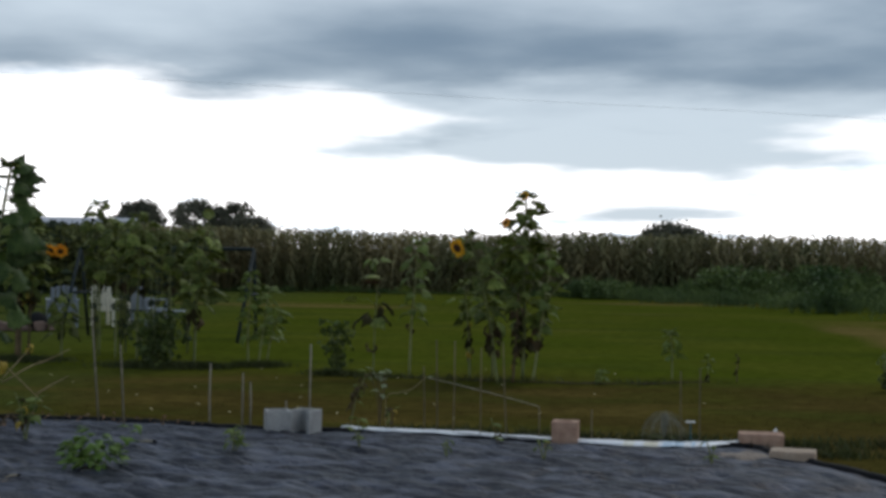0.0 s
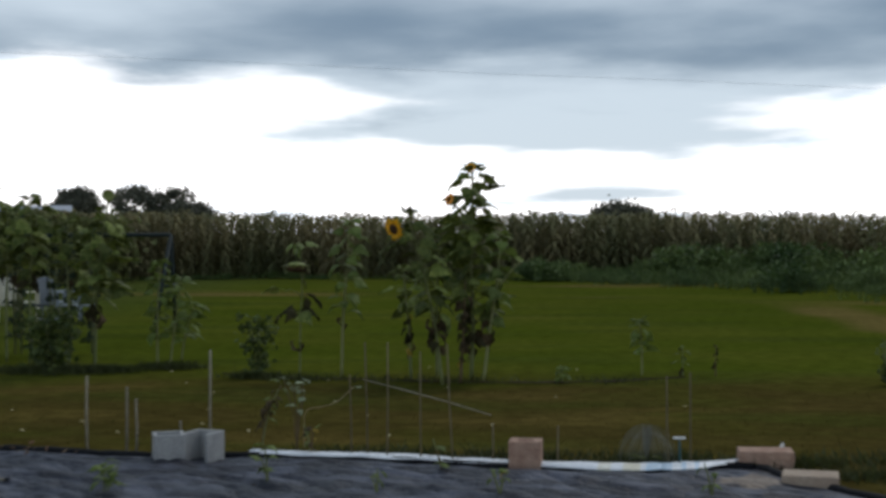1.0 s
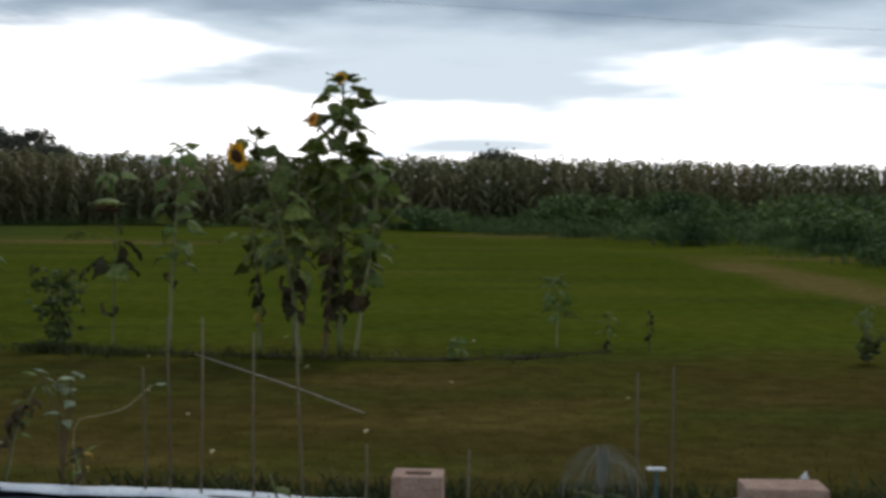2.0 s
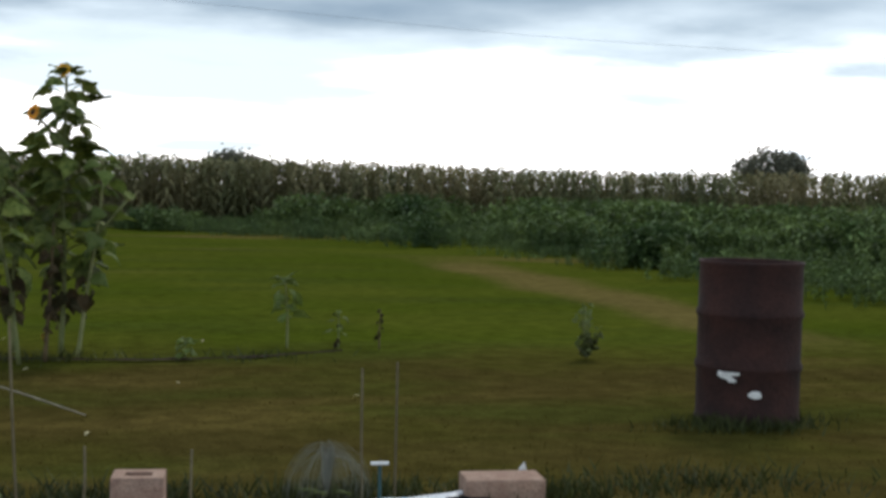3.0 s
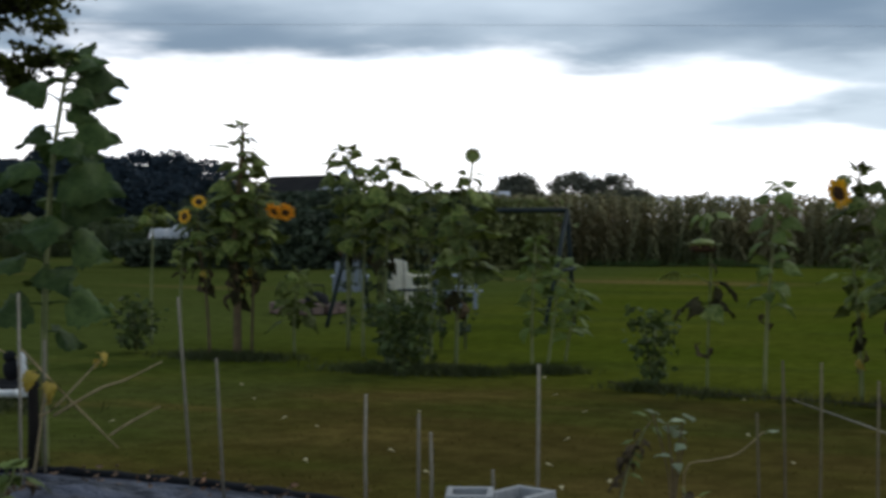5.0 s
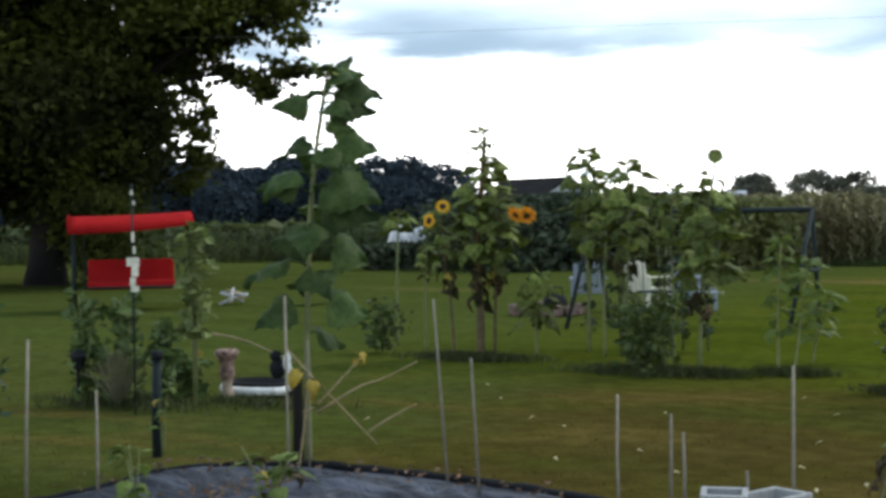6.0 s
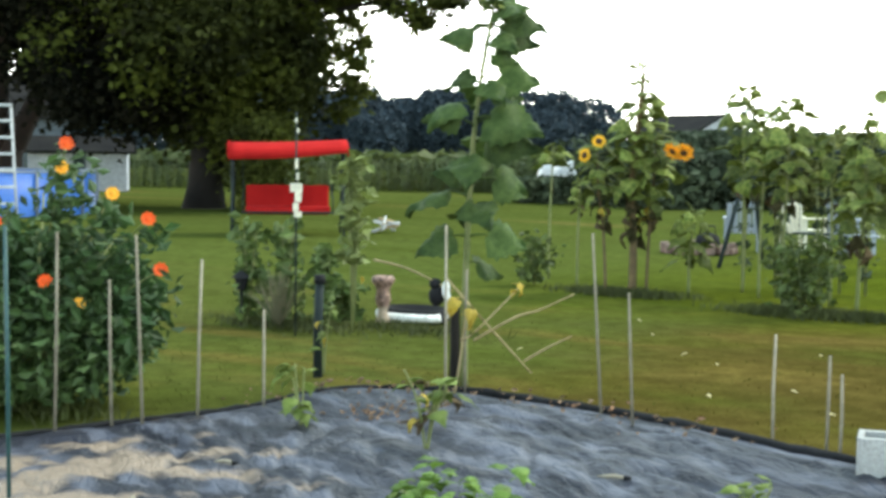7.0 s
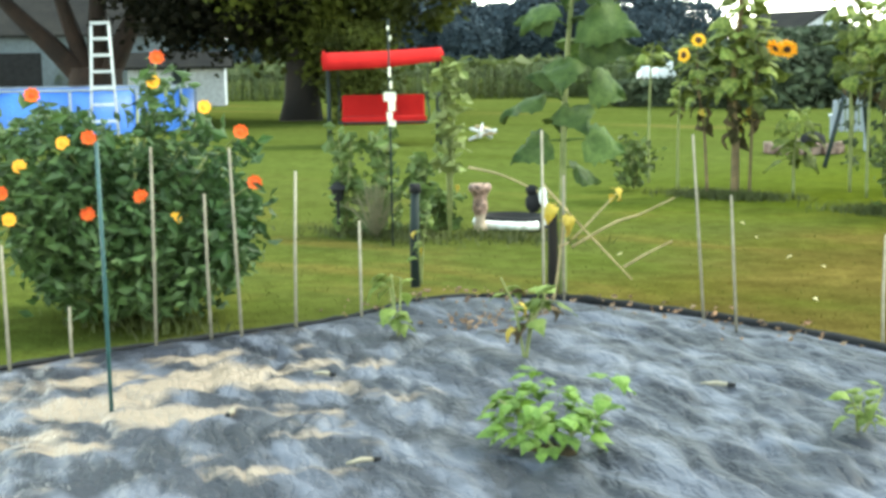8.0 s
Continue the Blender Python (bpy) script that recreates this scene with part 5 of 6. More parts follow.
# ---- blocks that hold the cloth ----
def hollow_block(name, x, y, turn, size, hole, material, label, tilt=0.0, open_end=False):
    """A single-core concrete block with its core through it; an open end lacks one wall."""
    sx, sy, sz = size
    blk = thing(name, x, y, label, "concrete block", z=0.004, turn=turn)
    bm = bmesh.new()
    wx, wy = (sx - hole[0]) / 2, (sy - hole[1]) / 2
    box(bm, (-sx / 2, -sy / 2, 0), (-sx / 2 + wx, sy / 2, sz), 0.006)
    box(bm, (sx / 2 - wx, -sy / 2, 0), (sx / 2, sy / 2, sz), 0.006)
    box(bm, (-sx / 2 + wx - 0.003, sy / 2 - wy, 0.001), (sx / 2 - wx + 0.003, sy / 2 - 0.001, sz - 0.001), 0.004)
    if not open_end:
        box(bm, (-sx / 2 + wx - 0.003, -sy / 2 + 0.001, 0.001), (sx / 2 - wx + 0.003, -sy / 2 + wy, sz - 0.001), 0.004)
    bmesh.ops.transform(bm, matrix=pose(0, 0, 0, tilt, 0, 0), verts=bm.verts)
    part("shell", bm, material, blk)
    return blk


hollow_block("concrete_block", -1.85, 5.06, 18, (0.185, 0.19, 0.19), (0.135, 0.13), M_CONCRETE, "grey hollow concrete block set upright on the cloth edge")
hollow_block("concrete_block", -1.655, 5.13, -20, (0.185, 0.19, 0.19), (0.135, 0.14), M_CONCRETE, "grey open-ended concrete block turned against its neighbour", open_end=True)
hollow_block("red_block", 0.30, 4.95, -6, (0.19, 0.16, 0.172), (0.095, 0.065), M_REDBLOCK, "worn reddish split-face block with a small core")


def paver(x, y, turn, size, label):
    p = thing("paver_block", x, y, label, "paver", z=0.004, turn=turn)
    sx, sy, sz = size
    bm = bmesh.new()
    box(bm, (-sx / 2, -sy / 2, 0), (sx / 2, sy / 2, sz), 0.010)
    for v in bm.verts:
        v.co += Vector((noise.noise(v.co * 30), noise.noise(v.co * 31 + Vector((5, 0, 0))), noise.noise(v.co * 29))) * 0.004
    part("slab", bm, M_PAVER if sz < 0.10 else M_REDBLOCK, p)
    return p


paver(1.72, 5.06, -5, (0.32, 0.19, 0.102), "solid reddish block lying at the cloth corner")
paver(1.84, 4.42, -14, (0.30, 0.22, 0.075), "pale tan paver lying on the cloth")
chip = thing("plastic_chip", 1.84, 5.16, "torn scrap of white plastic behind the block", "plastic scrap", z=0.008)
chip.scale = (0.8, 0.8, 0.95)
put("scrap", mesh_data("scrap", [(-0.02, 0, 0.1), (0.02, 0.01, 0.1), (0.008, 0.01, 0.13), (-0.02, 0.02, 0.1), (0.02, 0.03, 0.1), (0.008, 0.02, 0.13), (-0.02, 0.01, 0), (0.02, 0.02, 0)], [(0, 1, 2), (4, 3, 5), (0, 2, 5, 3), (1, 4, 5, 2), (0, 6, 7, 1), (3, 4, 7, 6)], M_WHITE), chip)


# ---- oil drum ----
def drum(x, y):
    d = thing("oil_drum", x, y, "dark rusty steel oil drum standing in grass", "oil drum")
    prof = [(0.0, 0.004), (0.272, 0.004), (0.287, 0.0), (0.290, 0.012), (0.284, 0.025)]
    for zc in (0.30, 0.59):
        prof += [(0.284, zc - 0.03), (0.295, zc - 0.008), (0.295, zc + 0.008), (0.284, zc + 0.03)]
    prof += [(0.284, 0.855), (0.290, 0.868), (0.288, 0.88), (0.278, 0.88), (0.276, 0.862), (0.270, 0.60), (0.26, 0.10), (0.0, 0.10)]
    n, verts, faces = 40, [], []
    for r, z in prof:
        for k in range(n):
            a = 2 * math.pi * k / n
            dent = 1 + 0.012 * noise.noise((math.cos(a) * 2, math.sin(a) * 2, z * 4))
            verts.append((r * dent * math.cos(a), r * dent * math.sin(a), z))
    for i in range(len(prof) - 1):
        for k in range(n):
            faces.append((i * n + k, i * n + (k + 1) % n, (i + 1) * n + (k + 1) % n, (i + 1) * n + k))
    put("barrel", mesh_data("barrel", verts, faces, M_RUST, True), d)
    for k, (az, z, s) in enumerate(((-140, 0.275, 0.045), (-131, 0.285, 0.03), (-108, 0.17, 0.035), (-134, 0.245, 0.025))):
        a = radians(az)
        bm = bmesh.new()
        bmesh.ops.create_icosphere(bm, subdivisions=2, radius=s)
        for v in bm.verts:
            v.co = Vector((v.co.x * 1.1, v.co.y * 0.05, v.co.z * 0.6)) * (1 + 0.35 * noise.noise(v.co * 40))
        bmesh.ops.transform(bm, matrix=pose(0.290 * math.cos(a), 0.290 * math.sin(a), z, 0, 0, az + 90), verts=bm.verts)
        part("paint_chip", bm, M_WHITE, d, "flake of old white paint")


drum(3.655, 6.80)


# ---- garden stakes along the plot ----
def stake(x, y, h, lean=(0, 0), r=0.0075, material=None, label="thin weathered wooden garden stake in the plot edge"):
    s = thing("garden_stake", x, y, label, "stake", group="garden stakes")
    g = random.Random(int(x * 1000 + y * 77))
    pts = [(0, 0, -0.05), (lean[0] * h * 0.5 + g.uniform(-0.006, 0.006), lean[1] * h * 0.5, h * 0.5), (lean[0] * h, lean[1] * h, h)]
    put("rod", tube_mesh("rod", pts, [r, r * 0.95, r * 0.85], material or M_WOOD, 6), s)
    return s


for x, y, h, lx in ((-5.08, 2.85, 0.55, -0.02), (-5.13, 3.18, 0.24, 0.0), (-5.03, 3.55, 0.91, 0.03), (-4.92, 3.78, 0.69, -0.02), (-4.86, 3.91, 0.89, -0.05), (-4.78, 4.17, 0.77, 0.04), (-4.75, 4.58, 0.50, 0.0),
                    (-4.11, 5.22, 0.92, -0.01), (-4.25, 5.58, 0.67, 0.0), (-3.37, 5.50, 0.90, -0.08), (-3.12, 5.36, 0.64, -0.06), (-2.46, 5.43, 0.50, 0.0), (-2.19, 5.36, 0.44, 0.01), (-2.12, 5.33, 0.37, 0.0),
                    (-1.66, 5.34, 0.67, 0.01), (-0.76, 5.24, 0.53, -0.02), (-0.66, 5.22, 0.73, -0.02), (-0.54, 5.19, 0.73, 0.01), (-0.33, 5.13, 0.68, 0.0), (-0.13, 5.07, 0.73, -0.05), (0.10, 5.06, 0.26, 0.02), (0.49, 4.95, 0.26, 0.0), (1.14, 4.98, 0.55, -0.02), (1.27, 5.00, 0.57, 0.0), (-1.83, 5.28, 0.24, 0.0)):
    if x > -1.0:
        stake(x, y, h, (lx, 0), 0.005, M_WOOD_DARK, "thin dark weathered garden stake at the cloth hem")
    else:
        stake(x, y, h, (lx, 0))
stake(-4.15, 2.69, 1.0, (-0.01, 0), 0.008, M_TEAL, "green plastic-coated steel garden stake in the plot")
cap = stake(1.20, 4.96, 0.185, (0, 0), 0.008, M_TEAL, "short garden stake with a flat white marker on top")
box_part("marker", (-0.035, -0.012, 0.182), (0.035, 0.012, 0.192), M_WHITE, cap, 0.003)

# a pale cane that lies across the lawn
cane = thing("bamboo_cane", 0, 0, "long pale cane lying on the mown grass", "cane")
put("rod", tube_mesh("rod", [(-1.13, 9.5, 0.03), (-0.75, 8.75, 0.035), (-0.3, 7.9, 0.03), (0.08, 7.15, 0.02)], [0.004, 0.0055, 0.0055, 0.004], M_WOOD, 6), cane)


# ---- wispy dome of fine stems, and vines at the hem ----
wisp = thing("wispy_grass", 1.03, 5.16, "wispy grey dome of very fine arching dry stems", "ornamental grass")
wv, wf = [], []
for k in range(150):
    a, q = rnd.uniform(0, 6.28), rnd.uniform(0.55, 1.0)
    rr, top = 0.19 * q, 0.245 * rnd.uniform(0.75, 1.0)
    arc = [(math.cos(a) * rr * math.sin(w), math.sin(a) * rr * math.sin(w), top * (1 - (1 - math.cos(w)) * 0.5 * (1.0 + 0.7 * q))) for w in (0.15, 0.5, 0.85, 1.2, 1.5, 1.75)]
    tube([(0, 0, 0), (math.cos(a) * 0.02, math.sin(a) * 0.02, top * 0.6)] + arc, 0.0005, 3, wv, wf)
tagged(put("tangle", mesh_data("tangle", wv, wf, mat("dry_wisp", (0.24, 0.24, 0.20), (0.18, 0.18, 0.14), 9, 60, 0.8, 0.0)), wisp), kind="stuff")
for k in range(7):
    put("blade", LEAVES[k % 4], wisp, pose(0, -0.03, 0.02, 20, 0, 150 + 12 * k * (1 if k % 2 else -1)) @ Matrix.Diagonal((0.03, 0.10, 0.06, 1)))


def vine(x, y, h, n, size, label, young=True, yellow=0.0, dry=0.0, seed=1, spread_r=0.2, soil=True, name="squash_plant", category="vegetable plant"):
    """A sprawling vegetable plant: curved stems, each with broad leaves, growing from a hole in the cloth."""
    g = random.Random(seed)
    v = thing(name, x, y, label, category, z=0.02)
    stems = max(2, n // 6)
    for s in range(stems):
        a, l = g.uniform(0, 6.28), g.uniform(0.4, 1.0)
        pts = [(0, 0, 0), (math.cos(a) * spread_r * l * 0.4, math.sin(a) * spread_r * l * 0.4, h * 0.6 * l), (math.cos(a) * spread_r * l, math.sin(a) * spread_r * l, h * g.uniform(0.6, 1.0))]
        ln = smooth_line(pts, 10)
        put("stem", tube_mesh("stem", [tuple(p) for p in ln], list(np.linspace(0.007, 0.003, 10)), M_STALK_DRY if g.random() < dry else M_STALK, 5), v)
        for k in range(n // stems):
            p = Vector(ln[g.randint(3, 9)])
            u = g.random()
            me = g.choice(LEAVES_YELLOW if u < yellow else LEAVES_DRY if u < yellow + dry else LEAVES_YOUNG if young else LEAVES)
            put("leaf", me, v, Matrix.Translation(p) @ pose(0, 0, 0, g.uniform(-30, 35), g.uniform(-20, 20), g.uniform(0, 360)) @ Matrix.Scale(size * g.uniform(0.7, 1.2), 4))
    if soil:
        bm = bmesh.new()
        bmesh.ops.create_icosphere(bm, subdivisions=3, radius=0.06 + 0.35 * spread_r)
        for w in bm.verts:
            w.co = Vector((w.co.x, w.co.y * 0.8, max(-0.02, w.co.z * 0.10 - 0.004))) * (1 + 0.3 * noise.noise(w.co * 18))
        part("soil", bm, M_SOIL, v, "dark soil in the planting hole")
    return v


M_VINE = mat("bright_vegetable_leaf", (0.080, 0.160, 0.020), (0.145, 0.230, 0.040), 8, 30, 0.55, 0.3, thin=0.25, vary=0.25)
LEAVES_VEG = [leaf_data("leaf", M_VINE, 1.0, d, f, 0.5, 0.05, 80 + k) for k, (d, f) in enumerate(((0.3, 0.2), (0.6, 0.15), (0.45, 0.05)))]
big = vine(-2.60, 3.27, 0.20, 6, 0.06, "bushy bright green squash plant growing through the cloth", seed=5, spread_r=0.22)
for k in range(130):
    a, q = rnd.uniform(0, 6.28), rnd.uniform(0, 1) ** 0.5
    put("leaf", LEAVES_VEG[k % 3], big, Matrix.Translation((math.cos(a) * 0.15 * q - 0.05, math.sin(a) * 0.12 * q, 0.03 + 0.22 * rnd.random() * (1.2 - 0.6 * q))) @ pose(0, 0, 0, rnd.uniform(-25, 15), rnd.uniform(-20, 20), math.degrees(a) - 90) @ Matrix.Scale(rnd.uniform(0.042, 0.072), 4))
for k in range(8):
    put("leaf", LEAVES_VEG[k % 3], big, Matrix.Translation((0.13 + 0.01 * k, 0.03, 0.10 + 0.026 * k)) @ pose(0, 0, 0, rnd.uniform(-20, 30), 0, k * 137) @ Matrix.Scale(0.065, 4))
vine(-1.93, 4.0, 0.20, 22, 0.065, "small green squash plant in a hole in the cloth", seed=6, spread_r=0.16)
vine(-4.24, 4.30, 0.32, 18, 0.085, "thin climbing bean plant at the cloth edge", seed=7, spread_r=0.10)
vine(-3.46, 4.22, 0.40, 22, 0.095, "climbing bean plant with mixed pale leaves", seed=8, spread_r=0.12, yellow=0.08, dry=0.1)
vine(-1.13, 4.38, 0.22, 12, 0.06, "tiny green seedling in the cloth", seed=9, spread_r=0.07)
vine(0.15, 4.05, 0.16, 8, 0.05, "tiny pale seedling in the cloth", seed=10, spread_r=0.07, yellow=0.2)
vine(-0.18, 4.72, 0.20, 9, 0.06, "small green squash seedling with rusty lower leaves", seed=11, spread_r=0.08, dry=0.3)
vine(-0.50, 4.10, 0.14, 6, 0.05, "tiny yellowing seedling in the cloth", seed=13, spread_r=0.06, yellow=0.4)
vine(1.25, 4.05, 0.20, 6, 0.05, "thin green shoot in the cloth", seed=12, spread_r=0.05)
vine(-1.36, 5.45, 0.45, 22, 0.055, "withered brown squash vine at the hem", seed=14, spread_r=0.16, dry=0.75, soil=False)
M_PALE = mat("pale_squash_leaf", (0.21, 0.26, 0.15), (0.30, 0.34, 0.21), 8, 30, 0.7, 0.3, thin=0.2, vary=0.25)
ROUND = [leaf_data("leaf", M_PALE, 1.15, d, 0.1, 0.5, 0.05, 90 + k) for k, d in enumerate((0.25, 0.45, 0.7))]
squash = thing("squash_plant", -1.13, 5.45, "pale grey-green squash leaves on a drying vine", "vegetable plant")
for k, (x, z) in enumerate(((-0.08, 0.47), (-0.02, 0.44), (0.04, 0.45), (0.05, 0.38), (0.0, 0.30))):
    put("stem", tube_mesh("stem", [tuple(p) for p in smooth_line([(0.0, 0.0, 0.0), (x * 0.3, 0.01, z * 0.55), (x, 0.0, z)], 7)], 0.0035, M_STALK_DRY, 5), squash)
    for j in range(2):
        put("leaf", ROUND[(k + j) % 3], squash, pose(x, 0, z - 0.02 * j, 20 - 30 * j, 15 * (k % 3 - 1), 180 + 75 * k + 110 * j) @ Matrix.Scale(0.060 - 0.012 * j, 4))
vine(-1.02, 5.32, 0.24, 10, 0.05, "yellowing squash vine beside the hem", seed=16, spread_r=0.13, yellow=0.5, dry=0.3, soil=False)
vine(-3.9, 4.75, 0.12, 8, 0.06, "withered rusty-brown vine heap on the cloth", seed=18, spread_r=0.2, dry=1.0)
runner = thing("vine_runner", -1.08, 5.45, "thin pale vine runner with a curled tip", "vine")
put("stem", tube_mesh("stem", [tuple(p) for p in smooth_line([(0, 0, 0), (0.0, 0, 0.26), (0.10, 0.02, 0.30), (0.20, 0.04, 0.33), (0.30, 0.06, 0.42)], 14)], 0.0028, M_TWIG, 5), runner)
put("leaf", ROUND[0], runner, pose(0.30, 0.06, 0.41, 10, 0, -60) @ Matrix.Scale(0.045, 4))
for x, y, turn, l in ((-2.62, 4.3, 20, 0.06), (-3.75, 2.9, -50, 0.055), (-3.95, 3.55, 10, 0.05), (-2.95, 2.75, 60, 0.05)):
    stick = thing("wood_chip", x, y, "short broken stick lying on the cloth", "stick", z=fabric_height(x, y) + 0.006, turn=turn)
    put("chip", tube_mesh("chip", [(-l, 0, 0.01), (0, 0.01, 0.014), (l, 0, 0.012)], [0.006, 0.010, 0.007], M_WOOD, 6), stick)
    put("charred_end", tube_mesh("charred_end", [(l * 0.7, 0.002, 0.012), (l * 1.15, 0, 0.013)], [0.011, 0.007], M_BLACK, 6), stick)


M_LITTER = mat("rusty_litter", (0.24, 0.13, 0.075), (0.17, 0.12, 0.08), 9, 40, 0.9, 0.2, vary=0.4, island=True)
k = rng.integers(130, 262, 150)
spot = RIM[k] + np.stack([rng.normal(0.10, 0.10, 150), rng.normal(-0.16, 0.12, 150)], 1)
spot = np.concatenate([spot, np.array((-4.15, 4.80)) + rng.normal(0, 0.12, (70, 2))])
lie = np.array([fabric_height(a, b) + 0.012 for a, b in spot])
stuff_object("leaf_litter", [leaf_cloud(np.concatenate([spot, (lie + rng.uniform(0, 0.02, len(lie)))[:, None]], 1), 0.032, 0.5, 0.8)], M_LITTER, "rusty dry leaf litter scattered along the cloth edge", "leaf litter")


# ---- the bush with orange flowers ----
def flower_bush(x, y):
    b = thing("flower_bush", x, y, "dense green bush dotted with bright orange flowers", "bush")
    g = np.random.default_rng(5)
    for k in range(11):
        a, q = 6.28 * k / 11, g.uniform(0.2, 0.62)
        put("stem", tube_mesh("stem", [(0, 0, 0), (math.cos(a) * q * 0.4, math.sin(a) * q * 0.4, 0.5), (math.cos(a) * q, math.sin(a) * q, g.uniform(0.75, 1.05))], [0.014, 0.010, 0.005], M_STALK, 5), b)
    n = 5200
    d = g.normal(size=(n, 3))
    d /= np.linalg.norm(d, axis=1)[:, None]
    d *= g.uniform(0.35, 1.0, n)[:, None] ** 0.45
    p = d * np.array((0.68, 0.58, 0.43)) + np.array((0, 0, 0.44)) + g.normal(0, 0.05, (n, 3))
    p[:, 2] = np.clip(p[:, 2], 0.04, 1.3)
    shoots = []
    me_p, me_g = corolla_data(0.014, 0.024, 9, M_PETAL_RED, "corolla", 0.3, 5, 0.75), corolla_data(0.014, 0.022, 9, M_PETAL_GOLD, "corolla", 0.3, 6, 0.75)
    for x1, y1, z, gold in ((0.52, -0.20, 1.30, 0), (0.20, -0.66, 1.14, 0), (0.33, -0.46, 0.94, 0), (0.46, -0.28, 0.66, 0), (0.32, -0.48, 0.59, 0), (0.65, -0.04, 1.07, 1), (0.75, 0.09, 0.95, 0), (0.79, 0.13, 0.71, 0),
                            (0.16, -0.72, 0.82, 1), (0.13, -0.77, 0.58, 1), (0.51, -0.22, 1.19, 1), (0.27, -0.56, 0.92, 1), (0.55, -0.16, 0.55, 1), (0.10, -0.79, 0.70, 0)):
        put("flower_stem", tube_mesh("flower_stem", [tuple(p) for p in smooth_line([(x1 * 0.25, y1 * 0.25, z * 0.55), (x1 * 0.7, y1 * 0.7, z * 0.82), (x1, y1, z)], 7)], 0.004, M_STALK, 5), b)
        ln = smooth_line([(x1 * 0.25, y1 * 0.25, z * 0.55), (x1 * 0.7, y1 * 0.7, z * 0.82), (x1 * 0.97, y1 * 0.97, z - 0.03)], 20)
        shoots.append(ln[g.integers(4, 20, 90)] + g.normal(0, 1, (90, 3)) * np.array((0.065, 0.065, 0.045)) - np.array((0.02, -0.02, 0.05)))
        f = put("flower", disc_data(0.015, "flower", M_PETAL_GOLD if gold else M_PETAL_RED), b, Matrix.Translation((x1, y1, z)) @ Vector((0.8, -0.55, 0.3)).to_track_quat("Z", "Y").to_matrix().to_4x4())
        put("corolla", me_g if gold else me_p, f)
    lobe = g.normal(size=(900, 3))
    lobe = lobe / np.linalg.norm(lobe, axis=1)[:, None] * g.uniform(0.3, 1, (900, 1)) ** 0.5 * np.array((0.34, 0.36, 0.34)) + np.array((-0.02, -0.42, 0.76))
    v, f = leaf_cloud(np.concatenate([p, lobe] + shoots), 0.080, 0.5, 0.3)
    put("foliage", mesh_data("foliage", v.tolist(), f, M_MARIGOLD), b)


flower_bush(-5.78, 4.0)
curb = thing("stone_slab", -6.05, 2.95, "pale weathered stone slab lying by the bush", "stone slab", turn=50)
box_part("slab", (-0.25, -0.15, 0), (0.25, 0.15, 0.09), M_PAVER, curb, 0.015)


# ---- flower bed with ornaments ----
for k, (x, y, h, r) in enumerate(((-7.30, 7.02, 0.82, 0.14), (-7.02, 7.12, 0.78, 0.13), (-6.70, 7.2, 0.62, 0.13), (-7.15, 7.25, 0.42, 0.3), (-6.78, 7.50, 0.30, 0.14))):
    shrub(x, y, h, r, "leafy green perennial in the ornament bed", M_BED, n=150, leaf=0.10, seed=90 + k, name="perennial", category="plant", stems=4)
shrub(-6.38, 7.14, 1.36, 0.15, "tall leafy perennial with a thick top", M_YOUNG, n=150, leaf=0.12, seed=97, name="perennial", category="plant", stems=3, low=5)
wisp2 = thing("dry_wisp", -6.98, 7.0, "tangle of grey dry stems in the bed", "dry plant")
dv, df = [], []
for k in range(130):
    a, q = rnd.uniform(0, 6.28), rnd.uniform(0.1, 1.0)
    tube([(0, 0, 0), (math.cos(a) * 0.2 * q, math.sin(a) * 0.15 * q, 0.2), (math.cos(a) * 0.33 * q, math.sin(a) * 0.2 * q, 0.43 - 0.2 * q)], [0.002, 0.002, 0.001], 3, dv, df)
tagged(put("tangle", mesh_data("tangle", dv, df, mat("grey_dry_stem", (0.20, 0.18, 0.11), (0.14, 0.13, 0.075), 9, 60, 0.9, 0.0)), wisp2), kind="stuff")


def lantern(x, y, h, label):
    l = thing("solar_lantern", x, y, label, "lantern")
    put("post", tube_mesh("post", [(0, 0, -0.03), (0, 0, h * 0.72)], 0.012, M_BLACK, 8), l)
    bm = bmesh.new()
    bmesh.ops.create_cone(bm, cap_ends=True, segments=10, radius1=0.035, radius2=0.052, depth=0.09, matrix=Matrix.Translation((0, 0, h * 0.72 + 0.045)))
    part("housing", bm, M_BLACK, l)
    bm = bmesh.new()
    bmesh.ops.create_cone(bm, cap_ends=True, segments=10, radius1=0.078, radius2=0.015, depth=0.05, matrix=Matrix.Translation((0, 0, h * 0.72 + 0.115)))
    part("cap", bm, M_BLACK, l)


lantern(-7.28, 6.92, 0.36, "small black solar lantern on a short post")
hook = thing("wind_spinner", -6.62, 6.80, "slim post with white hanging wind spinner plates", "wind spinner")
put("post", tube_mesh("post", [(0, 0, -0.03), (0, 0, 0.9), (0, 0, 1.56)], 0.007, M_STEEL, 6), hook)
for k, (z, w, h) in enumerate(((1.50, 0.016, 0.03), (1.43, 0.016, 0.03), (1.20, 0.02, 0.07), (1.11, 0.018, 0.05), (1.03, 0.085, 0.06), (0.965, 0.05, 0.07), (0.895, 0.04, 0.06), (0.845, 0.055, 0.04))):
    box_part("plate", (-w / 2 + 0.012 * (k % 2), -0.010, z - h / 2), (w / 2 + 0.012 * (k % 2), -0.004, z + h / 2), M_CREAM, hook, 0.002, m=pose(0, 0, 0, 0, 0, 18 * (k % 3) + 30))
post1 = thing("fence_post", -5.29, 5.57, "dark weathered post with a vine at its foot", "post")
